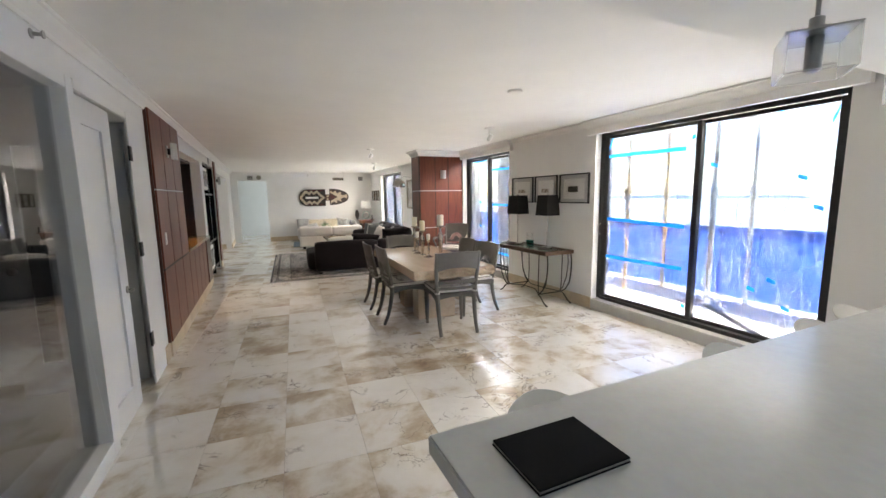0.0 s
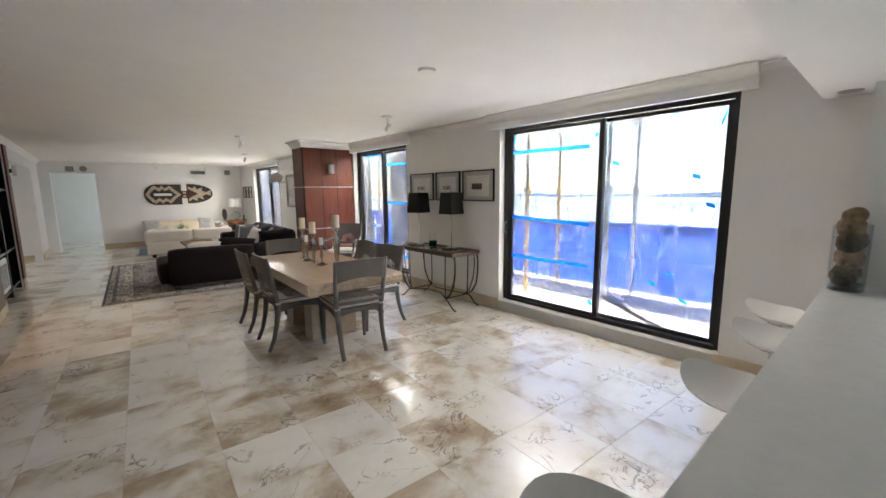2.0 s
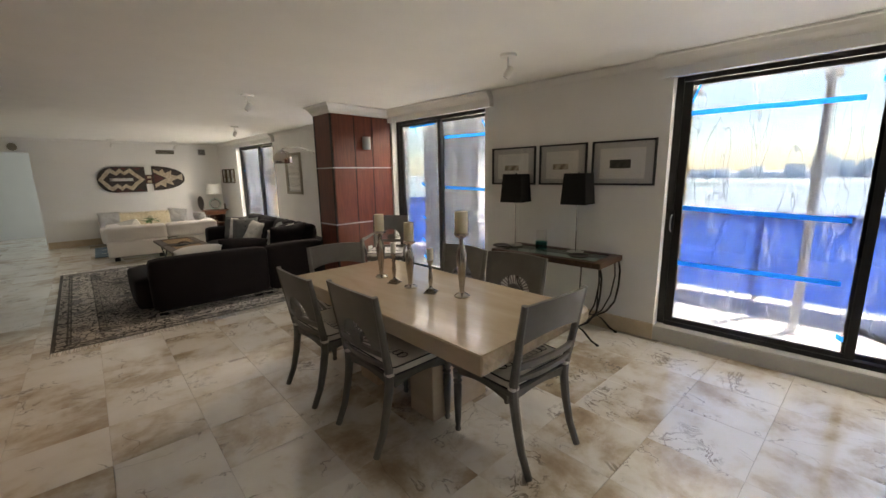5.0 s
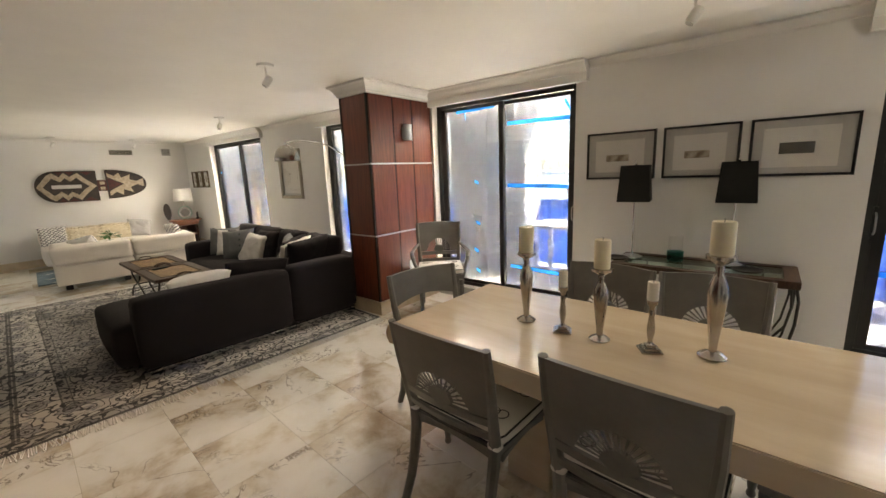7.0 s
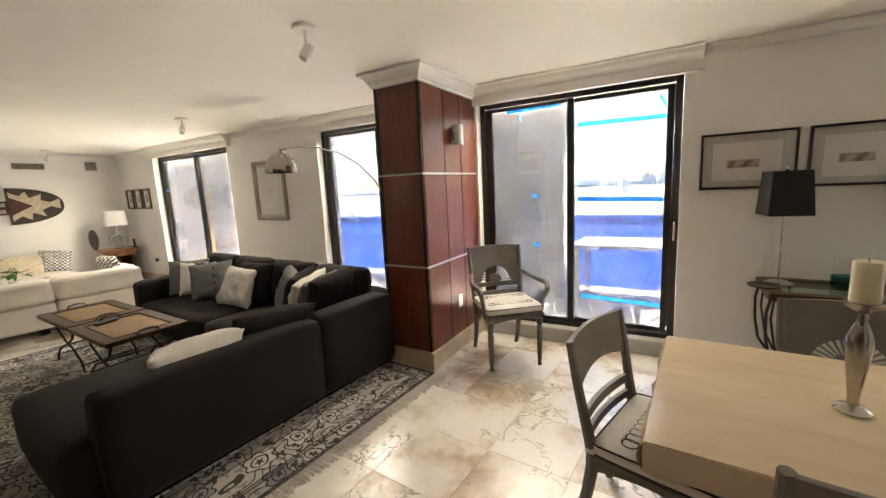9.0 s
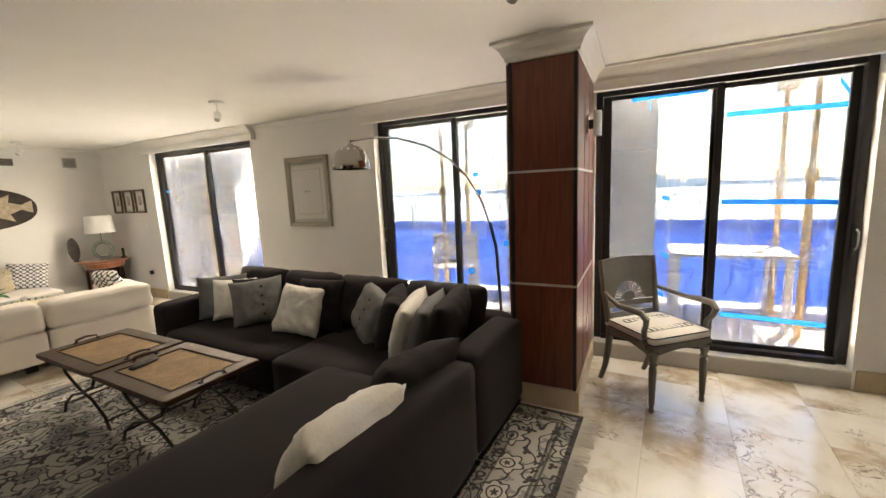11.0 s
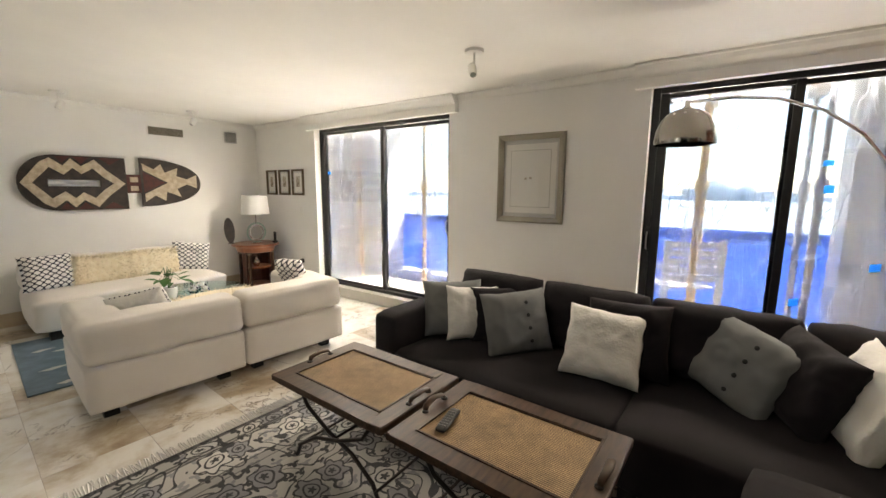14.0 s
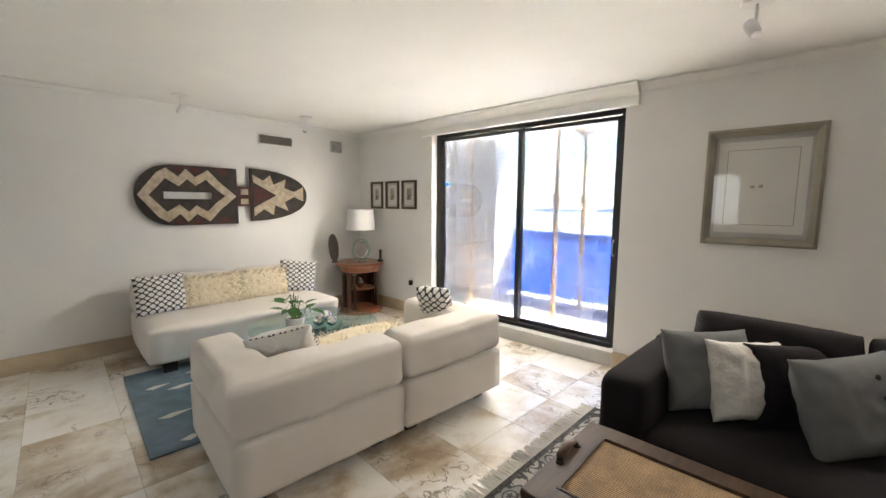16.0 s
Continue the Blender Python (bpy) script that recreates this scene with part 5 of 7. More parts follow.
def scatter_cushion(lx, ly, lz, rz, lean, w, h, t, mat, label, roll=0, buttons=0, seed=0, name="cushion", base=S):
    """A loose cushion: it faces along its local -y, leans back by `lean`, and is turned by rz on the seat."""
    m = base @ pose(lx, ly, lz, 0, 0, rz) @ pose(0, 0, 0, lean, 0, 0) @ pose(0, 0, 0, 0, roll, 0)
    c = thing(name, m, label, "cushion")
    part("cover", pillow(w * 1.02, h * 1.02, t + 0.025, 26, seed, 0.06, 1.4 if mat is WHITEC else 1.1, 0.0), mat, c, smooth=True)
    for i in range(buttons):
        v = -0.6 + 1.2 * i / (buttons - 1)
        f = (1 - v ** 4) ** 0.62
        for s in (-1,):
            part("button", lathe([(0.011, 0), (0.012, 0.003), (0.007, 0.006)], 10), PIPING, c, at=pose(0.05, s * ((t + 0.025) / 2 * f + 0.010), h / 2 + v * h / 2, 90, 0, 0))
    return c


SOFA_TOP = 0.380
ON = " on the charcoal sofa"
scatter_cushion(-0.36, 2.78, SOFA_TOP, -44, -16, 0.42, 0.39, 0.14, GREYC, "plain grey linen cushion" + ON, seed=1)
scatter_cushion(-0.34, 2.62, SOFA_TOP, -40, -18, 0.38, 0.37, 0.13, WHITEC, "ivory cotton cushion" + ON, roll=3, seed=2)
scatter_cushion(-0.24, 2.46, SOFA_TOP, -46, -18, 0.40, 0.37, 0.13, CHAR, "charcoal cushion" + ON, seed=3)
scatter_cushion(-0.35, 2.25, SOFA_TOP, -42, -20, 0.43, 0.40, 0.15, GREYC, "grey linen cushion with dark buttons" + ON, roll=-4, buttons=4, seed=4)
scatter_cushion(-0.27, 1.66, SOFA_TOP, -80, -20, 0.44, 0.42, 0.14, CHAR, "charcoal cushion" + ON, seed=5)
scatter_cushion(-0.42, 1.76, SOFA_TOP, -76, -28, 0.41, 0.40, 0.13, WHITEC, "ivory cotton cushion" + ON, roll=5, seed=6)
scatter_cushion(-0.22, 1.24, SOFA_TOP, -118, -24, 0.44, 0.41, 0.14, GREYC, "grey linen cushion with dark buttons" + ON, roll=16, buttons=4, seed=7)
scatter_cushion(-0.24, 0.99, SOFA_TOP, -150, -20, 0.42, 0.40, 0.14, CHAR, "charcoal cushion" + ON, roll=6, seed=8)
scatter_cushion(-0.28, 0.80, SOFA_TOP, -164, -20, 0.42, 0.40, 0.12, WHITEC, "ivory cotton cushion" + ON, roll=8, seed=9)
scatter_cushion(-0.29, 0.64, SOFA_TOP, -166, -18, 0.43, 0.40, 0.13, GREYC, "grey linen cushion" + ON, roll=6, seed=10)
scatter_cushion(-0.30, 0.46, SOFA_TOP, -170, -14, 0.52, 0.44, 0.16, CHAR, "large charcoal cushion" + ON, roll=3, seed=11)
scatter_cushion(-0.94, 0.38, SOFA_TOP + 0.035, 172, -36, 0.56, 0.36, 0.16, CHAR, "charcoal cushion lying on the chaise", roll=-6, seed=12)
scatter_cushion(-1.40, 0.40, SOFA_TOP + 0.035, 178, -46, 0.48, 0.36, 0.16, WHITEC, "ivory cotton cushion lying on the chaise", roll=4, seed=13)

# coffee table: two tray tops on folding iron legs
def tray_table(m, label):
    t = thing("tray_table", m, label, "table", "tray coffee tables")
    bm = bmesh.new()
    X, Y, B = 0.285, 0.405, 0.085
    for x0, x1, y0, y1 in ((-X, X, -Y, -Y + B), (-X, X, Y - B, Y), (-X, -X + B, -Y + B, Y - B), (X - B, X, -Y + B, Y - B)):
        box(x0, x1, y0, y1, 0.42, 0.455, bm)
    part("frame", bm, WALNUT, t, bevel=0.004)
    bm = bmesh.new()
    x2, y2 = X - B, Y - B
    for x0, x1, y0, y1 in ((-x2, x2, -y2, -y2 + 0.012), (-x2, x2, y2 - 0.012, y2), (-x2, -x2 + 0.012, -y2 + 0.012, y2 - 0.012), (x2 - 0.012, x2, -y2 + 0.012, y2 - 0.012)):
        box(x0, x1, y0, y1, 0.43, 0.459, bm)
    part("bead", bm, WALNUT, t, bevel=0.004)
    part("cane_panel", box(-x2 + 0.011, x2 - 0.011, -y2 + 0.011, y2 - 0.011, 0.435, 0.450), CANE, t, "woven cane panel")
    for s in (-1, 1):
        part("handle", tube([(-0.07, s * (Y - 0.035), 0.457), (-0.06, s * (Y - 0.03), 0.478), (0.0, s * (Y - 0.025), 0.487), (0.06, s * (Y - 0.03), 0.478), (0.07, s * (Y - 0.035), 0.457)], [0.011, 0.015, 0.017, 0.015, 0.011], 10, flat=0.4), WALNUT, t, "dark strap handle", smooth=True)
        for e in (-1, 1):
            part("handle_plate", lathe([(0.016, 0.455), (0.016, 0.459), (0.010, 0.462)], 12, c=(e * 0.07, s * (Y - 0.035))), IRON, t)
        part("leg", tube([(s * 0.22, -0.30, 0.42), (s * 0.22, -0.22, 0.30), (s * 0.22, -0.05, 0.22), (s * 0.22, 0.12, 0.17), (s * 0.22, 0.26, 0.08), (s * 0.22, 0.30, 0.0), (s * 0.22, 0.32, -0.002)], 0.010, 8), IRON, t, smooth=True)
        part("leg", tube([(s * 0.20, 0.30, 0.42), (s * 0.20, 0.22, 0.30), (s * 0.20, 0.05, 0.22), (s * 0.20, -0.12, 0.17), (s * 0.20, -0.26, 0.08), (s * 0.20, -0.30, 0.0), (s * 0.20, -0.32, -0.002)], 0.010, 8), IRON, t, smooth=True)
    for y in (-0.29, 0.29):
        part("cross_bar", tube([(-0.22, y, 0.06), (0.22, y, 0.06)], 0.007, 8), IRON, t)
    part("pivot_bar", tube([(-0.22, 0.0, 0.205), (0.22, 0.0, 0.205)], 0.007, 8), IRON, t)
    return t


tt = tray_table(pose(1.635, 9.61, 0.012, 0, 0, -1.5), "dark wood tray table with cane top and iron legs")
copy_thing(tt, pose(1.605, 8.77, 0.012, 0, 0, -2.0))
rem = thing("remote_control", pose(1.545, 9.02, 0.4635, 0, 0, -80), "black remote control on the tray table", "remote")
part("body", soft_box(0.046, 0.17, 0.020, 0.009, 0.001, 6, 0, 0), PLASTIC, rem, smooth=True)
for i in range(7):
    for x in (-0.012, 0, 0.012):
        part("key", box(x - 0.004, x + 0.004, -0.065 + 0.018 * i, -0.057 + 0.018 * i, 0.019, 0.0225), GREYC, rem)

# arc lamp
al = thing("arc_floor_lamp", pose(0, 0, 0), "arching chrome floor lamp with a domed metal shade", "lamp")
part("base", lathe([(0.15, 0.001), (0.152, 0.03), (0.14, 0.045), (0.02, 0.05)], 32, c=(3.48, 7.22)), CHROME, al, smooth="auto")
part("pole", tube([(3.48, 7.22, 0.04), (3.46, 7.24, 0.6), (3.44, 7.26, 1.0), (3.42, 7.30, 1.20)], 0.014, 10), IRON, al, smooth=True)
part("arm", tube([(3.42, 7.30, 1.18), (3.38, 7.36, 1.40), (3.33, 7.45, 1.58), (3.26, 7.58, 1.74), (3.18, 7.75, 1.86), (3.08, 7.95, 1.925), (3.02, 8.15, 1.945), (2.97, 8.36, 1.93)], 0.009, 10), CHROME, al, smooth=True)
part("stem", tube([(2.97, 8.36, 1.94), (2.97, 8.36, 1.885)], 0.014, 10), CHROME, al)
part("shade", lathe([(0.155, 1.70), (0.158, 1.72), (0.150, 1.78), (0.125, 1.84), (0.085, 1.880), (0.03, 1.90), (0.028, 1.895), (0.083, 1.875), (0.122, 1.836), (0.147, 1.778), (0.153, 1.70)], 36, c=(2.97, 8.36)), DOME, al, "polished bronze-grey dome shade", smooth="auto")
part("shade_cap", lathe([(0.024, 1.899), (0.024, 1.908), (0.012, 1.912)], 16, c=(2.97, 8.36)), CHROME, al)
# white discs on the dome stand in for light showing through its holes
for i in range(12):
    a = 2 * math.pi * i / 12
    part("vent_light_disc", lathe([(0.007, 0), (0.007, 0.002)], 10), SHADEW, al, at=Matrix.Translation((2.97 + 0.106 * math.cos(a), 8.36 + 0.106 * math.sin(a), 1.861)) @ Matrix.Rotation(a, 4, "Z") @ Matrix.Rotation(radians(48), 4, "Y"))

wall_picture("framed_picture", WX - 0.001, 9.29, 9.925, 1.135, 1.94, 0.055, SILVERF, [(0.075, 0.075, 0.09, 0.09, PAPER, "mount"), (0.125, 0.125, 0.145, 0.145, SILVERF, "fillet"), (0.129, 0.129, 0.149, 0.149, PAPER, "sheet"), (0.30, 0.31, 0.40, 0.385, SEPIA, "motif"), (0.345, 0.265, 0.395, 0.39, SEPIA, "motif")], "large pale print in a champagne frame", proud=0.04)
for y0, y1 in ((13.575, 13.815), (13.255, 13.505), (12.935, 13.19)):
    wall_picture("small_framed_print", WX - 0.001, y0, y1, 1.342, 1.705, 0.028, GOLDF, [(0.045, 0.045, 0.05, 0.05, PAPER, "mount"), (0.085, 0.085, 0.12, 0.10, SEPIA, "print")], "small print in a brown gilt frame", group="small prints by the window")

# shield carving on the end wall
sh = thing("carved_shield", pose(0, FY - 0.002, 0), "black, red and cream carved wooden shield on the wall", "carving")


def slab(pts, y0, y1, mat, name, bev=0.0):
    part(name, extrude(pts, y1 - y0, "y", start=y0), mat, sh, bevel=bev)


ZC = 1.478
left = []
for i in range(17):
    a = radians(90 + 180 * i / 16)
    left.append((1.43 + 0.30 * math.cos(a) * (1 if True else 1), ZC + 0.298 * math.sin(a) * abs(math.sin(a)) ** 0.0))
inner = [(2.05, ZC - 0.298), (2.045, ZC + 0.298)]
SLOT = (1.36, 1.80, 0.035)
bm = bmesh.new()
# body in four slabs round the slot
upper = [(x, z) for x, z in left if z >= ZC - 1e-6]
body_up = [(2.045, ZC + SLOT[2]), (2.045, ZC + 0.298)] + upper[:-1] + [(1.13, ZC + 0.001), (1.13, ZC), (SLOT[0], ZC), (SLOT[0], ZC + SLOT[2]), (SLOT[1], ZC + SLOT[2])]
extrude(body_up, 0.03, "y", bm, -0.055)
extrude([(x, 2 * ZC - z) for x, z in body_up], 0.03, "y", bm, -0.055)
extrude([(SLOT[1], ZC - SLOT[2]), (2.045, ZC - SLOT[2]), (2.045, ZC + SLOT[2]), (SLOT[1], ZC + SLOT[2])], 0.03, "y", bm, -0.055)
part("body", bm, SHIELDB, sh)
zig_o = [(1.15, 0.0), (1.31, 0.215), (1.39, 0.265), (1.49, 0.185), (1.56, 0.265), (1.64, 0.185), (1.76, 0.265), (1.86, 0.15), (2.03, 0.0)]
zig_i = [(1.24, 0.0), (1.38, 0.165), (1.49, 0.09), (1.57, 0.165), (1.64, 0.10), (1.74, 0.165), (1.83, 0.07), (1.92, 0.0)]
for s in (1, -1):
    outline = [(x, ZC + s * z) for x, z in zig_o] + [(x, ZC + s * z) for x, z in reversed(zig_i)]
    slab(outline, -0.062, -0.0545, SHIELDC, "zigzag_band")
    for x0, x1, zt in ((1.43, 1.55, 0.285), (1.58, 1.72, 0.285), (1.80, 2.0, 0.285)):
        slab([(x0, ZC + s * zt), (x1, ZC + s * zt), ((x0 + x1) / 2 - 0.005, ZC + s * (zt - 0.075))], -0.061, -0.0545, SHIELDR, "red_triangle")
slab([(2.046, ZC - 0.11), (2.19, ZC - 0.11), (2.19, ZC + 0.11), (2.046, ZC + 0.11)], -0.052, -0.025, SHIELDR, "neck")
for z in (-0.085, 0.02):
    slab([(2.08, ZC + z), (2.16, ZC + z), (2.16, ZC + z + 0.06), (2.08, ZC + z + 0.06)], -0.058, -0.0515, SHIELDC, "inlay_square")
tip = [(2.19, -0.295)] + [(2.19 + 0.68 * math.sin(radians(90 * i / 14)), -0.295 * math.cos(radians(90 * i / 14)) ** 0.85) for i in range(1, 15)]
tip += [(x, -z) for x, z in reversed(tip[:-1])]
slab([(x, ZC + 0.02 + z) for x, z in tip], -0.055, -0.025, SHIELDB, "head")
ray = [(2.21, 0.24), (2.33, 0.17), (2.41, 0.24), (2.45, 0.13), (2.60, 0.20), (2.58, 0.09), (2.70, 0.05), (2.85, 0.11), (2.85, -0.07), (2.70, -0.02), (2.58, -0.08), (2.62, -0.19), (2.46, -0.12), (2.44, -0.24), (2.33, -0.17), (2.22, -0.25), (2.22, -0.15), (2.48, 0.0), (2.22, 0.15)]
slab([(min(x, 2.82), ZC + 0.02 + z * 0.95) for x, z in ray], -0.062, -0.0545, SHIELDC, "sunray_band")
slab([(2.215, ZC + 0.145), (2.44, ZC + 0.022), (2.215, ZC - 0.105)], -0.060, -0.0545, SHIELDR, "red_triangle")
part("hanger", box(1.9, 2.5, -0.026, -0.0005, ZC - 0.05, ZC + 0.05), IRON, sh)

# ---- white lounge ----
brug = thing("blue_rug", pose(1.85, 12.55, 0.001, 0, 0, -5), "flat blue-grey rug with pale brush-stroke marks", "rug")
part("flat_weave", soft_box(2.15, 1.42, 0.012, 0.005, 0.0, 6, 0, 0.0), BLUERUG, brug)
rb = random.Random(3)
for x, y, ln in ((-0.98, 0.30, 0.16), (-0.86, 0.20, 0.24), (-0.98, -0.25, 0.22), (-0.80, -0.40, 0.26), (-0.92, -0.62, 0.16), (-0.66, 0.02, 0.20), (-0.60, -0.55, 0.25), (-0.70, 0.45, 0.2)):
    pts = [(x, y), (x + ln * 0.4, y + 0.03), (x + ln, y + 0.015), (x + ln * 0.6, y - 0.01), (x + ln * 0.3, y - 0.035)]
    part("brush_mark", extrude(pts, 0.0012, "z", start=0.0122), PAPERG, brug)

A = pose(0.90, 11.10, 0, 0, 0, -5.5)


def white_unit(x0, x1, side, label, seed):
    t = thing("white_sofa_unit", A, label, "sofa", "white sofa units")
    block(t, "base", x0, x1, 0.0, 0.86, 0.085, 0.372, CREAM, 0.016, 0.002, seed=seed, wr=0.003)
    part("back", soft_box(x1 - x0 - 0.004, 0.28, 0.258, 0.05, 0.012, 30, seed + 1, 0.016), CREAM, t, smooth=True, at=pose((x0 + x1) / 2, 0.137, 0.377))
    if side:
        ax0, ax1 = (x0 + 0.002, x0 + 0.26) if side < 0 else (x1 - 0.26, x1 - 0.002)
        part("arm", soft_box(ax1 - ax0, 0.82, 0.253, 0.05, 0.012, 24, seed + 2, 0.016), CREAM, t, smooth=True, at=pose((ax0 + ax1) / 2, 0.44, 0.377))
    for x in (x0 + 0.12, x1 - 0.12):
        for y in (0.14, 0.72):
            part("foot", box(x - 0.04, x + 0.04, y - 0.03, y + 0.03, 0, 0.095), PLASTIC, t)
    return t


white_unit(-0.05, 0.865, -1, "cream linen corner unit of a low sofa", 31)
white_unit(0.88, 1.74, 1, "cream linen corner unit of a low sofa with sheepskin", 37)
B = pose(0.97, 13.10, 0, 0, 0, -3.5)
wb = thing("white_sofa", B, "low cream linen sofa against the end wall", "sofa")
bm = soft_box(1.66, 0.84, 0.33, 0.05, 0.012, 14, 41, 0.006)
for v in bm.verts:
    if v.co.y < -0.2:
        v.co.y -= 0.10 * (v.co.z / 0.33)
part("seat", bm, CREAM, wb, smooth=True, at=pose(0.83, 0.46, 0.09))
for i, x in enumerate((0.42, 1.25)):
    part("back_cushion", soft_box(0.82, 0.24, 0.31, 0.08, 0.02, 14, 44 + i, 0.012), CREAM, wb, smooth=True, at=pose(x, 0.70, 0.40, -8, 0, 0))
for x in (0.15, 1.5):
    for y in (0.12, 0.8):
        part("foot", box(x - 0.05, x + 0.05, y - 0.04, y + 0.04, 0, 0.095), PLASTIC, wb)
scatter_cushion(0.20, 0.50, 0.415, 6, -16, 0.40, 0.35, 0.14, PRINT, "black and white geometric cushion on the cream sofa", seed=51, base=B)
scatter_cushion(1.46, 0.55, 0.415, -14, -16, 0.40, 0.35, 0.14, PRINT, "black and white geometric cushion on the cream sofa", roll=8, seed=52, base=B)


def sheepskin(m, w, h, d, seed, label):
    """A long-haired fleece: a soft block covered with tufts."""
    t = thing("sheepskin_cushion", m, label, "cushion")
    core = soft_box(w, d, h, min(d, h) * 0.45, 0.02, 8, seed, 0.02)
    pts = [(v.co.copy(), v.normal.copy()) for v in core.verts]
    core.normal_update()
    part("fleece", core, FUR, t, smooth=True)
    rg = random.Random(seed)
    bm = bmesh.new()
    for k in range(3200):
        u, v2, s = rg.uniform(-1, 1), rg.uniform(-1, 1), rg.choice((-1, 1, 0))
        if s:
            p = Vector((u * w / 2 * 0.97, s * (d / 2) * (1 - 0.25 * abs(v2) ** 3), h / 2 + v2 * h / 2 * 0.95))
            nrm = Vector((0.35 * u, s, 0.5 * v2)).normalized()
        else:
            p = Vector((u * w / 2 * 0.97, v2 * d / 2 * 0.8, h * 0.98))
            nrm = Vector((0.3 * u, 0.5 * v2, 1)).normalized()
        ln = rg.uniform(0.025, 0.06)
        side = nrm.cross(Vector((rg.uniform(-1, 1), rg.uniform(-1, 1), rg.uniform(-1, 1)))).normalized() * 0.006
        tipv = p + nrm * ln * 0.7 + Vector((rg.uniform(-1, 1), rg.uniform(-0.5, 0.5), rg.uniform(-1.4, 0.4))) * ln * 0.7
        a, b2, c2 = bm.verts.new(p - side), bm.verts.new(p + side), bm.verts.new(tipv)
        bm.faces.new((a, b2, c2))
    f = part("hair", bm, FUR, t, "long cream wool hair")
    f["kind"] = "stuff"
    return t


sheepskin(B @ pose(0.62, 0.52, 0.41, -14), 0.54, 0.29, 0.11, 61, "cream sheepskin cushion on the cream sofa")
sheepskin(B @ pose(1.08, 0.53, 0.41, -14), 0.52, 0.29, 0.11, 62, "cream sheepskin cushion on the cream sofa")
sheepskin(A @ pose(0.80, 0.42, 0.42, 0, 0, 3), 0.72, 0.16, 0.30, 63, "cream sheepskin throw over the low sofa")
edged = scatter_cushion(0.42, 0.46, 0.45, 150, -28, 0.36, 0.30, 0.13, WHITEC, "cream cushion edged with a black and white print", roll=14, seed=53, base=A)
part("print_edge", pillow(0.378, 0.318, 0.03, 18, 53, 0.06), PRINT, edged, "black and white printed edging", smooth=True, at=pose(0, 0, -0.009))
scatter_cushion(1.56, 0.50, 0.57, 115, -24, 0.27, 0.22, 0.11, PRINT, "black and white geometric cushion on the low sofa", seed=54, base=A)

gtb = thing("glass_coffee_table", pose(1.96, 12.32, 0.014), "round glass coffee table with a glass drum base", "table")
part("tabletop", lathe([(0.50, 0.395), (0.51, 0.399), (0.51, 0.407), (0.50, 0.411)], 56), GLASSG, gtb, smooth="auto")
part("pedestal", lathe([(0.22, 0), (0.22, 0.394), (0.21, 0.394), (0.21, 0.002)], 32), GLASSG, gtb, smooth="auto")
part("base_plate", lathe([(0.24, 0), (0.24, 0.01), (0.20, 0.012)], 32), CHROME, gtb, smooth="auto")
pl = thing("potted_plant", pose(1.72, 12.20, 0.426), "trailing green plant in a white ceramic pot", "plant")
part("pot", lathe([(0.045, 0), (0.05, 0.004), (0.066, 0.06), (0.068, 0.115), (0.064, 0.12), (0.060, 0.112), (0.055, 0.10)], 28), POT, pl, smooth="auto")
part("soil", lathe([(0.058, 0.095), (0.056, 0.104)], 20), VINE, pl)
rp_ = random.Random(9)
for i in range(11):
    a = 2 * math.pi * i / 11 + rp_.uniform(-0.2, 0.2)
    reach, up = rp_.uniform(0.05, 0.15), rp_.uniform(0.08, 0.22)
    stem = [(0, 0, 0.10), (0.4 * reach * math.cos(a), 0.4 * reach * math.sin(a), 0.12 + up), (reach * math.cos(a), reach * math.sin(a), 0.10 + up * 0.7)]
    part("stem", tube(stem, 0.0022, 5), LEAF, pl)
    bm = bmesh.new()
    tipd = Vector((math.cos(a), math.sin(a), rp_.uniform(-0.6, 0.5))).normalized()
    sd = tipd.cross(Vector((0, 0, 1))).normalized()
    nr = sd.cross(tipd)
    L, W = rp_.uniform(0.10, 0.15), rp_.uniform(0.030, 0.045)
    o = Vector(stem[-1])
    mids = [bm.verts.new(o + tipd * L * k / 4 - nr * 0.012 * (k / 4) ** 2) for k in range(5)]
    for s in (-1, 1):
        edge = [bm.verts.new(o + tipd * L * k / 4 + sd * s * W * math.sin(math.pi * (k / 4) ** 0.7) + nr * (0.006 - 0.012 * (k / 4) ** 2)) for k in (1, 2, 3)]
        bm.faces.new((mids[0], mids[1], edge[0]))
        bm.faces.new((mids[1], mids[2], edge[1], edge[0]))
        bm.faces.new((mids[2], mids[3], edge[2], edge[1]))
        bm.faces.new((mids[3], mids[4], edge[2]))
    part("leaf", bm, LEAF, pl, smooth=True)
for x, y, r in ((1.93, 12.22, 0.045), (2.03, 12.28, 0.05), (2.0, 12.14, 0.04)):
    orb = part("glass_orb", lathe([(r * math.sin(radians(q)), r - r * math.cos(radians(q))) for q in range(12, 171, 12)], 24), CHROME, smooth=True, at=pose(x, y, 0.426))
    tagged(orb, "mirrored glass ball on the glass table", "ornament", "glass balls")

# corner table with lamp
st = thing("side_table", pose(3.40, 13.66, 0), "cherry wood side table with open shelf in the corner", "table")
part("top", lathe([(0.30, 0.615), (0.315, 0.622), (0.318, 0.64), (0.305, 0.652)], 40), CHERRY, st, smooth="auto")
part("plinth", lathe([(0.28, 0.0), (0.285, 0.03), (0.26, 0.055), (0.24, 0.06)], 40), CHERRY, st, smooth="auto")
part("frieze", lathe([(0.22, 0.53), (0.25, 0.54), (0.26, 0.61), (0.25, 0.615)], 32), CHERRY, st, smooth="auto")
back_arc = [(0.20 * math.cos(radians(q)), 0.20 * math.sin(radians(q))) for q in range(-20, 201, 20)]
part("cabinet_back", extrude(back_arc + [(x * 0.9, y * 0.9) for x, y in reversed(back_arc)], 0.472, "z", start=0.059), MAHOGD, st)
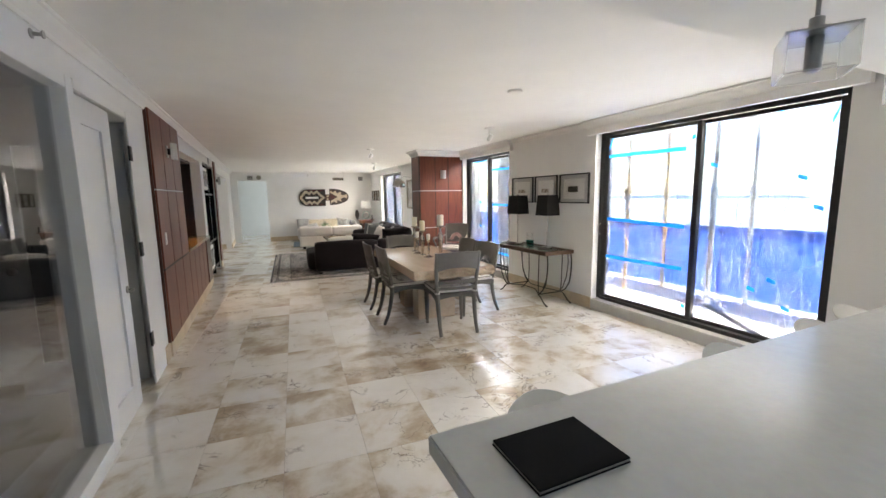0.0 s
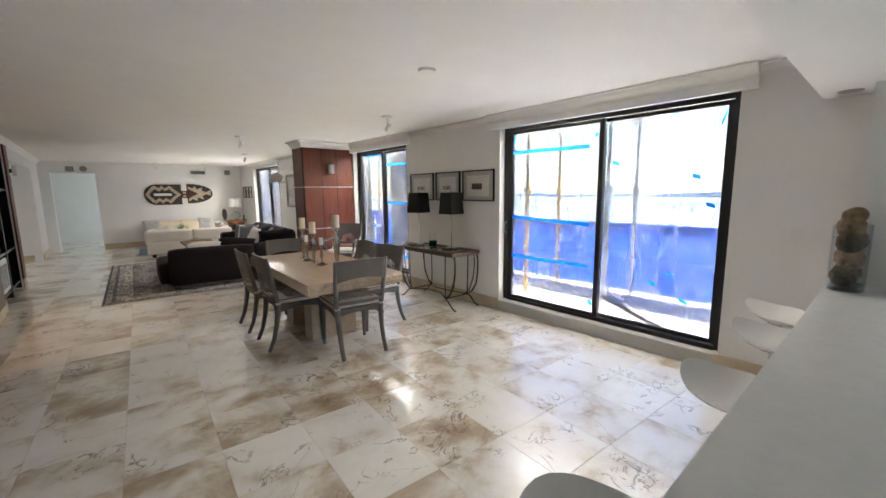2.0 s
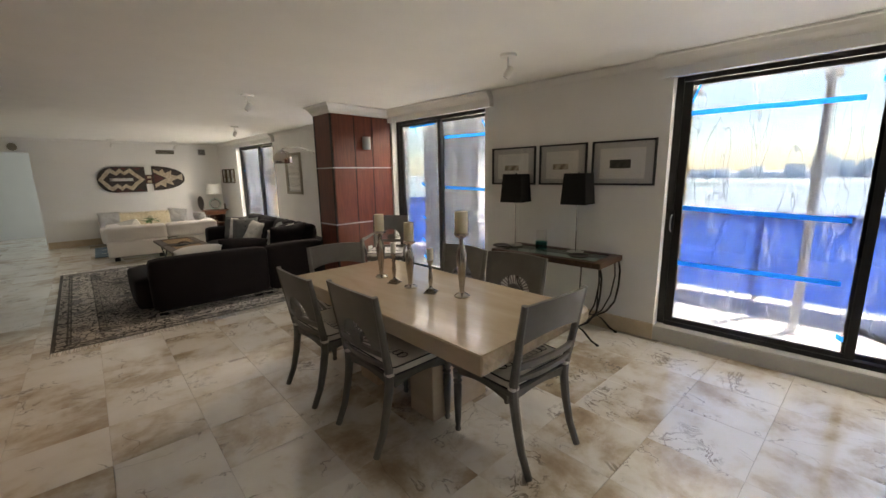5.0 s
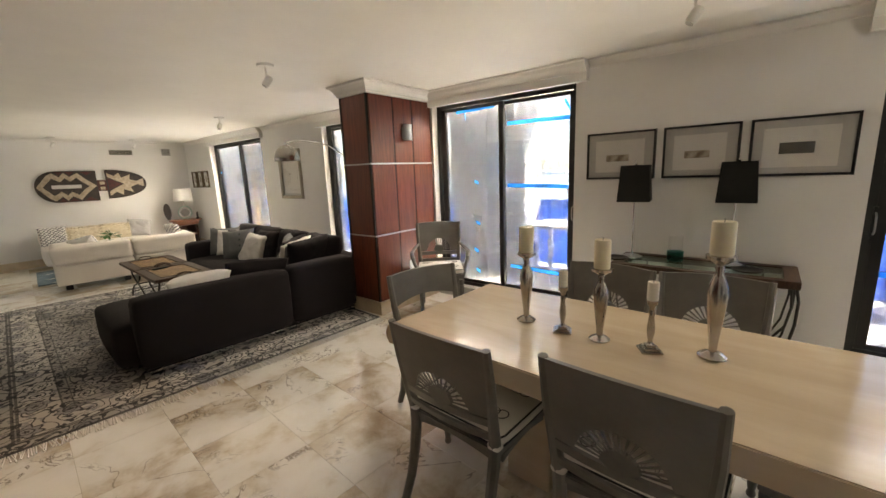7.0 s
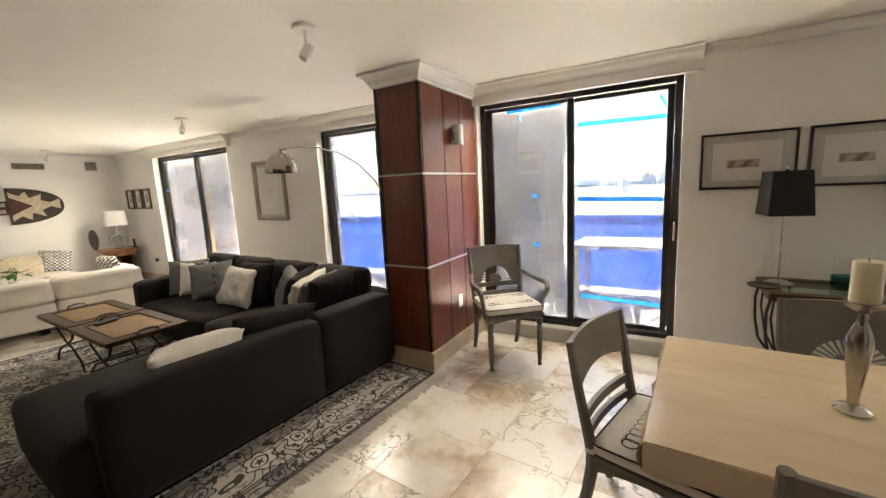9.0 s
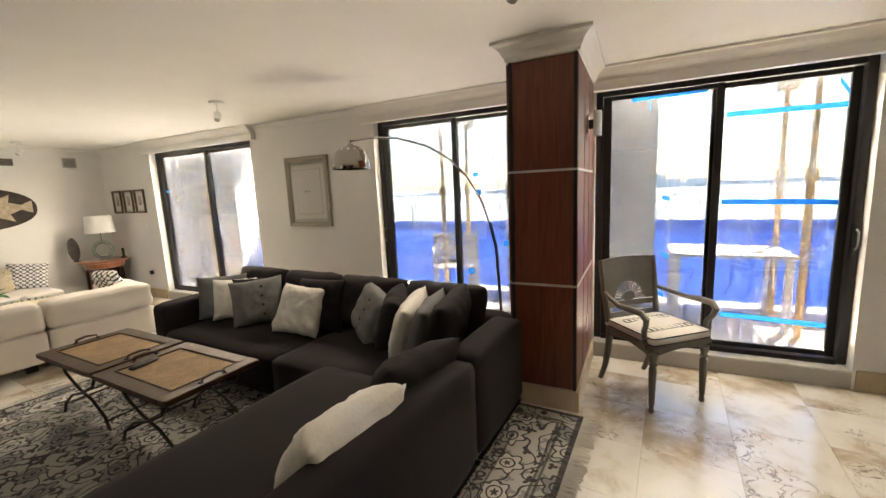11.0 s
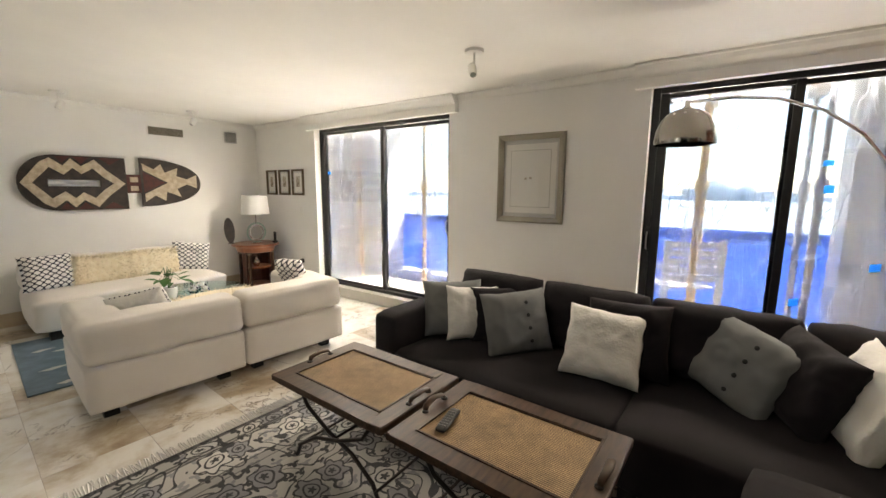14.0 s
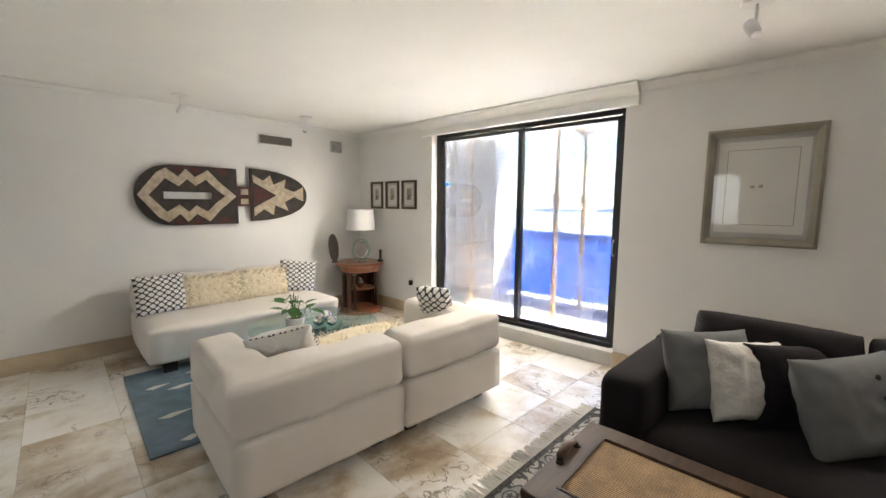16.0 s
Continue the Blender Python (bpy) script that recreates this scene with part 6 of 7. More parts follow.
part("shelf", lathe([(0.195, 0.30), (0.195, 0.318)], 28), CHERRY, st)
for q in (215, 325, 20, 160):
    c = (0.215 * math.cos(radians(q)), 0.215 * math.sin(radians(q)))
    part("column", lathe([(0.030, 0.06), (0.022, 0.075), (0.020, 0.28), (0.024, 0.30), (0.020, 0.32), (0.019, 0.50), (0.028, 0.525), (0.03, 0.53)], 14, c=c), WALNUT, st, smooth="auto")
    part("gilt_ring", lathe([(0.023, 0.505), (0.032, 0.512), (0.023, 0.52)], 14, c=c), SILVERF, st, smooth="auto")
vz = tagged(part("small_vase", lathe([(0.03, 0), (0.05, 0.03), (0.055, 0.07), (0.03, 0.11), (0.022, 0.13), (0.03, 0.145)], 20), PEWTER, smooth="auto", at=pose(3.36, 13.60, 0.319)), "small dark metal vase on the side table shelf", "vase")
rl = thing("ring_lamp", pose(3.40, 13.62, 0.653), "glass ring table lamp with a white drum shade", "lamp")
part("base", lathe([(0.075, 0), (0.078, 0.012), (0.06, 0.02)], 24), CHROME, rl, smooth="auto")
for r in (0.135, 0.105):
    part("ring", tube(arc((0, 0, 0.155), r, 0, 350, 35, "xz"), 0.011, 10, closed=True), GLASSG if r > 0.12 else CHROME, rl, smooth=True)
part("neck", tube([(0, 0, 0.28), (0, 0, 0.46)], 0.008, 10), CHROME, rl)
part("shade", lathe([(0.185, 0.42), (0.165, 0.68), (0.162, 0.68), (0.182, 0.42)], 40), SHADEW, rl, "white drum shade", smooth="auto")
sb = thing("small_shield", pose(3.12, 13.80, 0.653, -8, 0, 0), "small dark carved shield standing on the side table", "ornament")
part("blade", extrude([(0.075 * math.sin(radians(q)) * 0.95, 0.19 - 0.18 * math.cos(radians(q))) for q in range(0, 360, 15)], 0.02, "y", start=-0.01), SHIELDB, sb, bevel=0.004)
part("stand", box(-0.03, 0.03, -0.02, 0.03, 0, 0.02), IRON, sb)
ph = thing("cordless_phone", pose(3.58, 13.45, 0.653, 0, 0, 20), "black cordless phone in its charger", "phone")
part("charger", box(-0.03, 0.03, -0.03, 0.03, 0, 0.03), PLASTIC, ph, bevel=0.006)
part("handset", box(-0.02, 0.02, -0.012, 0.012, 0.02, 0.16), PLASTIC, ph, bevel=0.006)


def outlet(m, label="white plastic double wall socket", plug=False):
    t = thing("wall_socket", m, label, "socket")
    part("plate", box(-0.036, 0.036, -0.005, -0.0003, -0.058, 0.058), WPLAST, t, bevel=0.002)
    for z in (-0.022, 0.022):
        part("insert", box(-0.017, 0.017, -0.0065, -0.0045, z - 0.015, z + 0.015), WPLAST, t)
    if plug:
        part("plug", box(-0.02, 0.02, -0.05, -0.006, -0.04, 0.02), PLASTIC, t, "black plug", bevel=0.004)
    return t


outlet(pose(WX, 13.02, 0.42, 0, 0, -90), "white wall socket with a black plug", True)
outlet(pose(WX, 13.02, 1.12, 0, 0, -90), "white light switch plate")
outlet(pose(WX, 3.40, 0.36, 0, 0, -90))
outlet(pose(WX, 0.17, 1.14, 0, 0, -90), "white light switch plate")
outlet(pose(LX - 0.55, 12.549, 0.40, 0, 0, 0))
outlet(pose(3.28, 6.503, 0.45, 0, 0, 0), "white wall socket on the wooden pillar")
outlet(pose(WX, 10.15, 0.36, 0, 0, -90))

# ---- pillar ----
def wood_panel(parent, x0, x1, y0, y1, z0, z1, mat):
    return part("wood_panel", box(x0, x1, y0, y1, z0, z1), mat, parent, bevel=0.002)


pil = tagged(new("panelled_pillar"), "red mahogany panelled pillar with aluminium strips", "pillar")
ROWS3 = [(0.146, 0.842), (0.858, 1.577), (1.593, 2.255)]
part("carcass", box(2.795, WX - 0.002, 6.528, 6.934, 0.14, 2.258), MAHOGD, pil)
XS = [2.80, 3.115, 3.13, 3.40, 3.415, 3.72]
for z0, z1 in ROWS3:
    for i in (0, 2, 4):
        wood_panel(pil, XS[i], XS[i + 1], 6.510, 6.527, z0, z1, MAHOG)
    wood_panel(pil, 2.780, 2.794, 6.535, 6.905, z0, z1, MAHOG)
    for i in (0, 2, 4):
        wood_panel(pil, XS[i], XS[i + 1], 6.935, 6.950, z0, z1, MAHOG)
for z in (0.85, 1.585):
    part("strip", box(2.776, WX - 0.002, 6.505, 6.527, z - 0.007, z + 0.007), ALU, pil, "pale aluminium strip")
    part("strip", box(2.796, WX - 0.002, 6.935, 6.954, z - 0.007, z + 0.007), ALU, pil, "pale aluminium strip")
    part("strip", box(2.776, 2.794, 6.528, 6.936, z - 0.007, z + 0.007), ALU, pil, "pale aluminium strip")
for y in (6.512, 6.908):
    part("edge_trim", box(2.7765, 2.7945, y, y + 0.022, 0.144, 2.257), IRON, pil, "dark grey edge trim")
for x in (3.1195, 3.4045):
    part("edge_trim", box(x - 0.0042, x + 0.0132, 6.513, 6.527, 0.144, 2.257), IRON, pil, "dark grey edge trim")
bm = bmesh.new()
box(2.765, WX - 0.002, 6.492, 6.5275, 0.001, 0.14, bm)
box(2.765, 2.7945, 6.528, 6.95, 0.001, 0.14, bm)
structure("baseboard_pillar", bm, BASE, "beige travertine plinth of the pillar", bevel=0.003)
bm = bmesh.new()
prof = [(0.006, 2.258), (0.014, 2.262), (0.014, 2.276), (0.024, 2.285), (0.036, 2.312), (0.062, 2.338), (0.086, 2.350), (0.086, 2.369)]
rings = [[bm.verts.new(p) for p in ((WX, 6.51 - o, z), (2.78 - o, 6.51 - o, z), (2.78 - o, 6.935 + o, z), (WX, 6.935 + o, z))] for o, z in prof]
for a, b in zip(rings, rings[1:]):
    for i in range(3):
        bm.faces.new((a[i], a[i + 1], b[i + 1], b[i]))
bm.faces.new(rings[0])
bm.faces.new(rings[-1][::-1])
structure("trim_pillar_capital", bm, TRIM, "white moulded capital of the pillar")


def sconce(m):
    t = thing("wall_sconce", m, "brushed steel half-cylinder wall sconce", "lamp", "wall sconces")
    half = [(0.06 * math.cos(radians(q)), -0.045 - 0.05 * math.sin(radians(q))) for q in range(0, 181, 15)]
    part("shade", extrude(half + [(x * 0.92, y * 0.92 - 0.004) for x, y in reversed(half)], 0.165, "z", start=-0.08), STEEL, t, smooth="auto")
    part("bracket", box(-0.02, 0.02, -0.06, -0.001, -0.03, 0.03), IRON, t)
    part("back_plate", box(-0.035, 0.035, -0.012, -0.0005, -0.06, 0.06), STEEL, t, bevel=0.002)
    return t


sc = sconce(pose(3.275, 6.510, 1.90, 0, 0, 0))
copy_thing(sc, pose(3.275, 6.951, 1.90, 0, 0, 180))
copy_thing(sc, pose(-0.93, 4.12, 1.98, 0, 0, 90))
copy_thing(sc, pose(-0.945, 9.08, 1.88, 0, 0, 90))

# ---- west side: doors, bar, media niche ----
# the mahogany grain again in much darker colours, for the niche lining
NICHE = wood("darkened_niche_mahogany", (0.012, 0.004, 0.003), (0.03, 0.010, 0.007), 0.4, (9, 9, 0.7), 5, 0.2)
bar = tagged(new("bar_cabinet"), "red mahogany panelled bar cabinet with open niche", "cabinet")
XF = -0.93
part("carcass", box(-1.62, XF - 0.016, 3.502, 4.86, 0.14, 2.31), MAHOGD, bar)
for z0, z1 in ((0.15, 0.835), (0.850, 1.575), (1.59, 2.30)):
    for y0, y1 in ((3.505, 3.945), (3.955, 4.395), (4.405, 4.855)):
        part("wood_panel", box(XF - 0.015, XF, y0, y1, z0, z1), MAHOG, bar, bevel=0.002)
part("strip", box(XF - 0.016, XF + 0.003, 3.503, 4.857, 1.577, 1.588), ALU, bar, "pale aluminium strip")
part("strip", box(XF - 0.016, XF + 0.003, 3.503, 4.857, 0.837, 0.848), IRON, bar)
part("lower_carcass", box(-1.62, XF - 0.016, 4.861, 6.94, 0.14, 0.835), MAHOGD, bar)
for i in range(4):
    y0 = 4.865 + 0.39 * i
    part("door", box(XF - 0.015, XF, y0, y0 + 0.38, 0.15, 0.83), MAHOG, bar, bevel=0.002)
part("fridge_door", box(XF - 0.014, XF + 0.012, 6.43, 6.90, 0.15, 0.83), MAHOGD, bar, "dark wine fridge door", bevel=0.003)
part("worktop", box(-1.62, XF + 0.01, 4.862, 6.94, 0.836, 0.872), GRANITE, bar, "polished amber granite worktop", bevel=0.004)
part("splashback", box(-1.64, -1.62, 4.862, 6.94, 0.836, 0.98), GRANITE, bar)
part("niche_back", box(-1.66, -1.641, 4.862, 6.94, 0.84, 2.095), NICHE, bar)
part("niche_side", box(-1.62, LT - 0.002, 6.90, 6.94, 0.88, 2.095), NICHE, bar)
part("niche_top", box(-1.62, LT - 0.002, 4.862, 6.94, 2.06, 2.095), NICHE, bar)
part("toe_kick", box(-1.60, XF - 0.01, 3.51, 6.94, 0.001, 0.139), BASE, bar, "beige stone plinth")
dl = tagged(part("downlight", lathe([(0.035, 2.045), (0.042, 2.052), (0.042, 2.0595)], 20, c=(-1.2, 5.9)), STEEL, smooth="auto"), "small steel downlight in the bar niche", "lamp")
ot = outlet(pose(XF + 0.001, 3.66, 1.12, 0, 0, 90), "white light switch plate on the cabinet")
md = tagged(new("media_unit"), "black media unit with flat television in the wall", "cabinet")
part("back_panel", box(-1.50, -1.46, 7.252, 8.948, 0.02, 2.148), BARB, md)
for y in (7.254, 8.06, 8.906):
    part("upright", box(-1.459, -0.985, y, y + 0.04, 0.02, 2.148), BARB, md, bevel=0.002)
for z in (0.12, 0.66, 1.56, 2.10):
    part("shelf", box(-1.459, -0.99, 7.295, 8.058, z, z + 0.035), BARB, md)
    part("shelf", box(-1.459, -0.99, 8.102, 8.904, z, z + 0.035), BARB, md)
tv = thing("television", pose(-1.1, 7.98, 0.70), "flat black television in the media unit", "television")
part("screen", box(-0.03, 0.0, -0.62, 0.62, 0.06, 0.80), BARB, tv, bevel=0.004)
part("bezel", box(-0.034, -0.0305, -0.64, 0.64, 0.04, 0.82), PLASTIC, tv)
part("foot", box(-0.12, 0.06, -0.2, 0.2, 0.0, 0.05), PLASTIC, tv)
for y0, z0, z1 in ((7.30, 0.18, 0.62), (7.30, 1.66, 2.06)):
    f = thing("framed_photo", pose(-0.985, y0 + 0.36, z0), "white-mounted picture leaning in the media unit", "picture")
    part("frame", box(-0.03, 0.0, -0.30, 0.30, 0, z1 - z0), TRIM, f, bevel=0.003)
    part("print", box(0.0005, 0.002, -0.24, 0.24, 0.06, z1 - z0 - 0.06), BARB, f)
part("wood_panel", box(LX + 0.001, LX + 0.025, 8.952, 9.24, 0.146, 2.28), MAHOG, tagged(new("wood_pilaster"), "red mahogany wall panel by the media unit", "panel"))


def door_leaf(t, w, h, mat, inset=None):
    bm = bmesh.new()
    if inset:
        for x0, x1, z0, z1 in ((0, 0.13, 0, h), (w - 0.13, w, 0, h), (0.13, w - 0.13, 0, 0.25), (0.13, w - 0.13, h - 0.15, h)):
            box(x0, x1, -0.02, 0.02, z0, z1, bm)
        part("pane", box(0.128, w - 0.128, -0.004, 0.004, 0.248, h - 0.148), inset, t)
    else:
        box(0, w, -0.02, 0.02, 0, h, bm)
    part("leaf", bm, mat, t, bevel=0.002)


d1 = tagged(new("door_1"), "white door with one tall recessed panel and a steel lever", "door", kind="structure")
d1.matrix_basis = pose(LX - 0.028, 2.585, 0.008, 0, 0, -90)
bm = bmesh.new()
for x0, x1, z0, z1 in ((0, 0.16, 0, 2.07), (0.49, 0.585, 0, 2.07), (0.16, 0.49, 0, 0.19), (0.16, 0.49, 1.92, 2.07)):
    box(x0, x1, -0.02, 0.02, z0, z1, bm)
leaf = part("leaf", bm, DOORW, d1, bevel=0.002)
part("recessed_panel", box(0.158, 0.492, -0.012, 0.006, 0.188, 1.922), DOORW, leaf)
lv = part("lever", tube([(0.05, 0.02, 0.86), (0.05, 0.055, 0.86), (0.065, 0.062, 0.86), (0.15, 0.062, 0.86)], 0.009, 8), STEEL, d1, "steel lever handle", smooth=True)
part("rose", lathe([(0.026, 0), (0.026, 0.008)], 20), STEEL, lv, at=pose(0.05, 0.021, 0.86, -90, 0, 0))
for z in (0.38, 1.11, 1.84):
    hg = thing("butt_hinge", pose(LX, 2.90, z), "dark steel butt hinge on the white door casing", "hinge", "door hinges")
    part("leaf_plate", box(0.0165, 0.021, 0.002, 0.05, -0.055, 0.055), IRON, hg, bevel=0.001)
    part("knuckle", lathe([(0.009, -0.056), (0.009, 0.056)], 10, c=(0.016, -0.008)), IRON, hg)
bm = bmesh.new()
for y0, y1, z0, z1 in ((2.905, 3.30, 0.001, 2.15), (1.99, 2.905, 2.091, 2.15)):
    box(LX + 0.0008, LX + (0.001 if y0 > 2.8 else 0.0) + 0.014, y0, y1, z0, z1, bm)
structure("trim_door_casing", bm, TRIM, "white door casing", bevel=0.003)
hw = tagged(new("window_8"), "white framed hall window of two panes", "window", kind="structure")
bm = bmesh.new()
for y0, y1, z0, z1 in ((10.351, 10.42, 0.951, 2.149), (11.68, 11.749, 0.951, 2.149), (11.01, 11.09, 1.02, 2.08), (10.42, 11.68, 0.951, 1.02), (10.42, 11.68, 2.08, 2.149)):
    box(LX - 3.15, LX - 3.06, y0, y1, z0, z1, bm)
part("window_frame", bm, DOORW, hw, bevel=0.003)
for y0, y1 in ((10.42, 11.01), (11.09, 11.68)):
    part("pane", box(LX - 3.11, LX - 3.10, y0 - 0.003, y1 + 0.003, 1.018, 2.082), ENDGLASS, hw)
# glazed partition by the entrance, with a french door in the room behind it
gp = tagged(new("window_5"), "white framed glass partition to a dark room", "window", kind="structure")
bm = bmesh.new()
for y0, y1, z0, z1 in ((-0.6, -0.53, 0.001, 2.14), (1.88, 1.974, 0.001, 2.14), (-0.53, 1.88, 2.07, 2.139), (-0.53, 1.88, 0.001, 0.10)):
    box(LT - 0.01, LX + 0.018, y0, y1, z0, z1, bm)
part("window_frame", bm, DOORW, gp, bevel=0.003)
part("pane", box(LX - 0.06, LX - 0.05, -0.532, 1.882, 0.098, 2.072), glass("smoked_glass", (0.72, 0.72, 0.74), 0.0, 1.3), gp)
d2 = tagged(new("door_2"), "white french door with tall glass pane, swung open", "door", kind="structure")
d2.matrix_basis = pose(-1.03, 3.06, 0.008, 0, 0, 180)
door_leaf(d2, 0.78, 2.03, DOORW, glass("door_pane_glass", (0.75, 0.77, 0.78)))
part("knob", lathe([(0.012, 0), (0.012, 0.03), (0.028, 0.04), (0.030, 0.055), (0.018, 0.07)], 18), STEEL, d2, at=pose(0.72, 0.02, 0.98, -90, 0, 0), smooth="auto")
sp_ = tagged(part("sprinkler_head", lathe([(0.012, 0), (0.022, 0.004), (0.022, 0.008), (0.010, 0.012), (0.008, 0.04), (0.018, 0.045), (0.018, 0.05)], 14), STEEL, smooth="auto", at=pose(LX, 1.62, 2.24, 0, 90, 0)), "small steel sprinkler head on the wall", "sprinkler")


def grille(m, w, h, mat, label, n=9, edge=None):
    t = thing("air_grille", m, label, "vent", "wall grilles")
    bm = bmesh.new()
    for x0, x1, z0, z1 in ((-w / 2, w / 2, -h / 2, -h / 2 + 0.014), (-w / 2, w / 2, h / 2 - 0.014, h / 2), (-w / 2, -w / 2 + 0.014, -h / 2 + 0.014, h / 2 - 0.014), (w / 2 - 0.014, w / 2, -h / 2 + 0.014, h / 2 - 0.014)):
        box(x0, x1, -0.012, -0.0005, z0, z1, bm)
    part("frame", bm, edge or mat, t, bevel=0.002)
    part("backing", box(-w / 2 + 0.012, w / 2 - 0.012, -0.003, -0.0004, -h / 2 + 0.012, h / 2 - 0.012), IRON, t)
    for i in range(n):
        z = -h / 2 + 0.02 + (h - 0.04) * i / (n - 1)
        part("slat", box(-w / 2 + 0.013, w / 2 - 0.013, -0.011, -0.0035, z - 0.003, z + 0.0015), mat, t)
    return t


GREYV = material("grey_vent_paint", (0.42, 0.41, 0.40), 0.6)
grille(pose(2.53, FY, 2.14, 0, 0, 0), 0.42, 0.125, SILVERF, "bronze slatted air grille in a white frame on the end wall", edge=TRIM)
grille(pose(3.35, FY, 2.155, 0, 0, 0), 0.17, 0.15, GREYV, "grey speaker grille high on the end wall", 14)
grille(pose(-0.37, FY, 2.17, 0, 0, 0), 0.17, 0.14, GREYV, "grey speaker grille above the doorway", 14)
grille(pose(LX, 4.95, 2.20, 0, 0, 90), 0.17, 0.15, GREYV, "grey speaker grille on the wall", 14)
grille(pose(LX, 8.2, 2.24, 0, 0, 90), 0.17, 0.15, GREYV, "grey speaker grille on the wall", 14)
tagged(part("round_speaker", lathe([(0.075, 0), (0.075, 0.012), (0.05, 0.018)], 24), SILVERF, smooth="auto", at=pose(-0.10, FY - 0.0005, 2.18, 90, 0, 0)), "round bronze disc above the doorway", "speaker")
bm = bmesh.new()
for x0, x1, z0, z1 in ((-0.83, -0.751, 0.001, 2.14), (0.121, 0.139, 0.001, 2.14)):
    box(x0, x1, FY - 0.014, FY - 0.0006, z0, z1, bm)
structure("trim_doorway_casing", bm, TRIM)
d3 = tagged(new("door_3"), "pale blue-white door open in the far doorway", "door", kind="structure")
d3.matrix_basis = pose(-0.74, FY + 0.22, 0.008, 0, 0, 94)
door_leaf(d3, 0.80, 2.03, DOORW)

# ---- kitchen bar ----
ctr = tagged(new("breakfast_bar"), "white quartz breakfast bar with overhanging top", "counter")
part("worktop", box(0.25, 3.36, -1.02, -0.045, 0.872, 0.92), QUARTZ, ctr, "thick white quartz top", bevel=0.004)
part("side_panel", box(0.30, 0.36, -0.98, -0.42, 0.001, 0.871), DOORW, ctr)
part("front_panel", box(0.361, 3.36, -0.46, -0.42, 0.001, 0.871), DOORW, ctr)
part("rear_panel", box(0.361, 3.36, -0.98, -0.94, 0.001, 0.871), DOORW, ctr)
bm = bmesh.new()
box(3.36, WX, -1.02, -0.13, -0.003, CZ, bm)
structure("wall_kitchen_pier", bm, WALL, "white plastered pier at the end of the bar")
bm = bmesh.new()
box(0.55, WX - 0.001, -1.15, 0.12, 2.06, CZ, bm)
structure("ceiling_soffit", bm, CEIL, "white dropped soffit over the bar", bevel=0.004)
for x in (3.55,):
    tagged(part("recessed_light", lathe([(0.055, 2.055), (0.060, 2.057), (0.06, 2.0605)], 24, c=(x, -0.02)), STEEL, smooth="auto"), "small recessed steel downlight in the soffit", "lamp", "recessed lights")
tab = thing("tablet_case", pose(0.484, -0.236, 0.9202, 0, 0, -1), "black tablet in a leather folio on the bar", "tablet")
part("cover", box(-0.118, 0.118, -0.088, 0.088, 0.009, 0.0135), LAPTOP, tab, bevel=0.002)
part("tablet_body", box(-0.116, 0.116, -0.086, 0.086, 0.004, 0.0088), STEEL, tab, "thin aluminium tablet edge")
part("case_back", box(-0.118, 0.118, -0.088, 0.088, 0.0, 0.0038), LAPTOP, tab, bevel=0.001)


def pendant(m):
    t = thing("pendant_lamp", m, "pendant lamp with a square frosted glass shade", "lamp", "pendants over the bar")
    part("cable", tube([(0, 0, 0.12), (0, 0, 0.36)], 0.004, 8), STEEL, t)
    part("cap", lathe([(0.026, 0.0885), (0.026, 0.098), (0.012, 0.100), (0.012, 0.118), (0.005, 0.122)], 20), STEEL, t, smooth="auto")
    bm = bmesh.new()
    w = 0.054
    for x0, x1, y0, y1 in ((-w, w, -w, -w + 0.005), (-w, w, w - 0.005, w), (-w, -w + 0.005, -w + 0.005, w - 0.005), (w - 0.005, w, -w + 0.005, w - 0.005)):
        box(x0, x1, y0, y1, 0.012, 0.084, bm)
    part("glass_shade", bm, FROST, t, "square frosted glass shade", bevel=0.0015)
    part("top_plate", box(-w, w, -w, w, 0.0845, 0.088), STEEL, t, "thin steel plate over the glass", bevel=0.001)
    part("socket", lathe([(0.010, 0.020), (0.014, 0.024), (0.014, 0.084)], 16), STEEL, t, smooth="auto")
    part("ceiling_rose", lathe([(0.05, 0.357), (0.05, 0.3645), (0.01, 0.365)], 24), STEEL, t, smooth="auto")
    return t


pd = pendant(pose(0.915, -0.43, 1.695, 0, 0, 35))
copy_thing(pd, pose(1.42, -0.43, 1.695, 0, 0, 30))


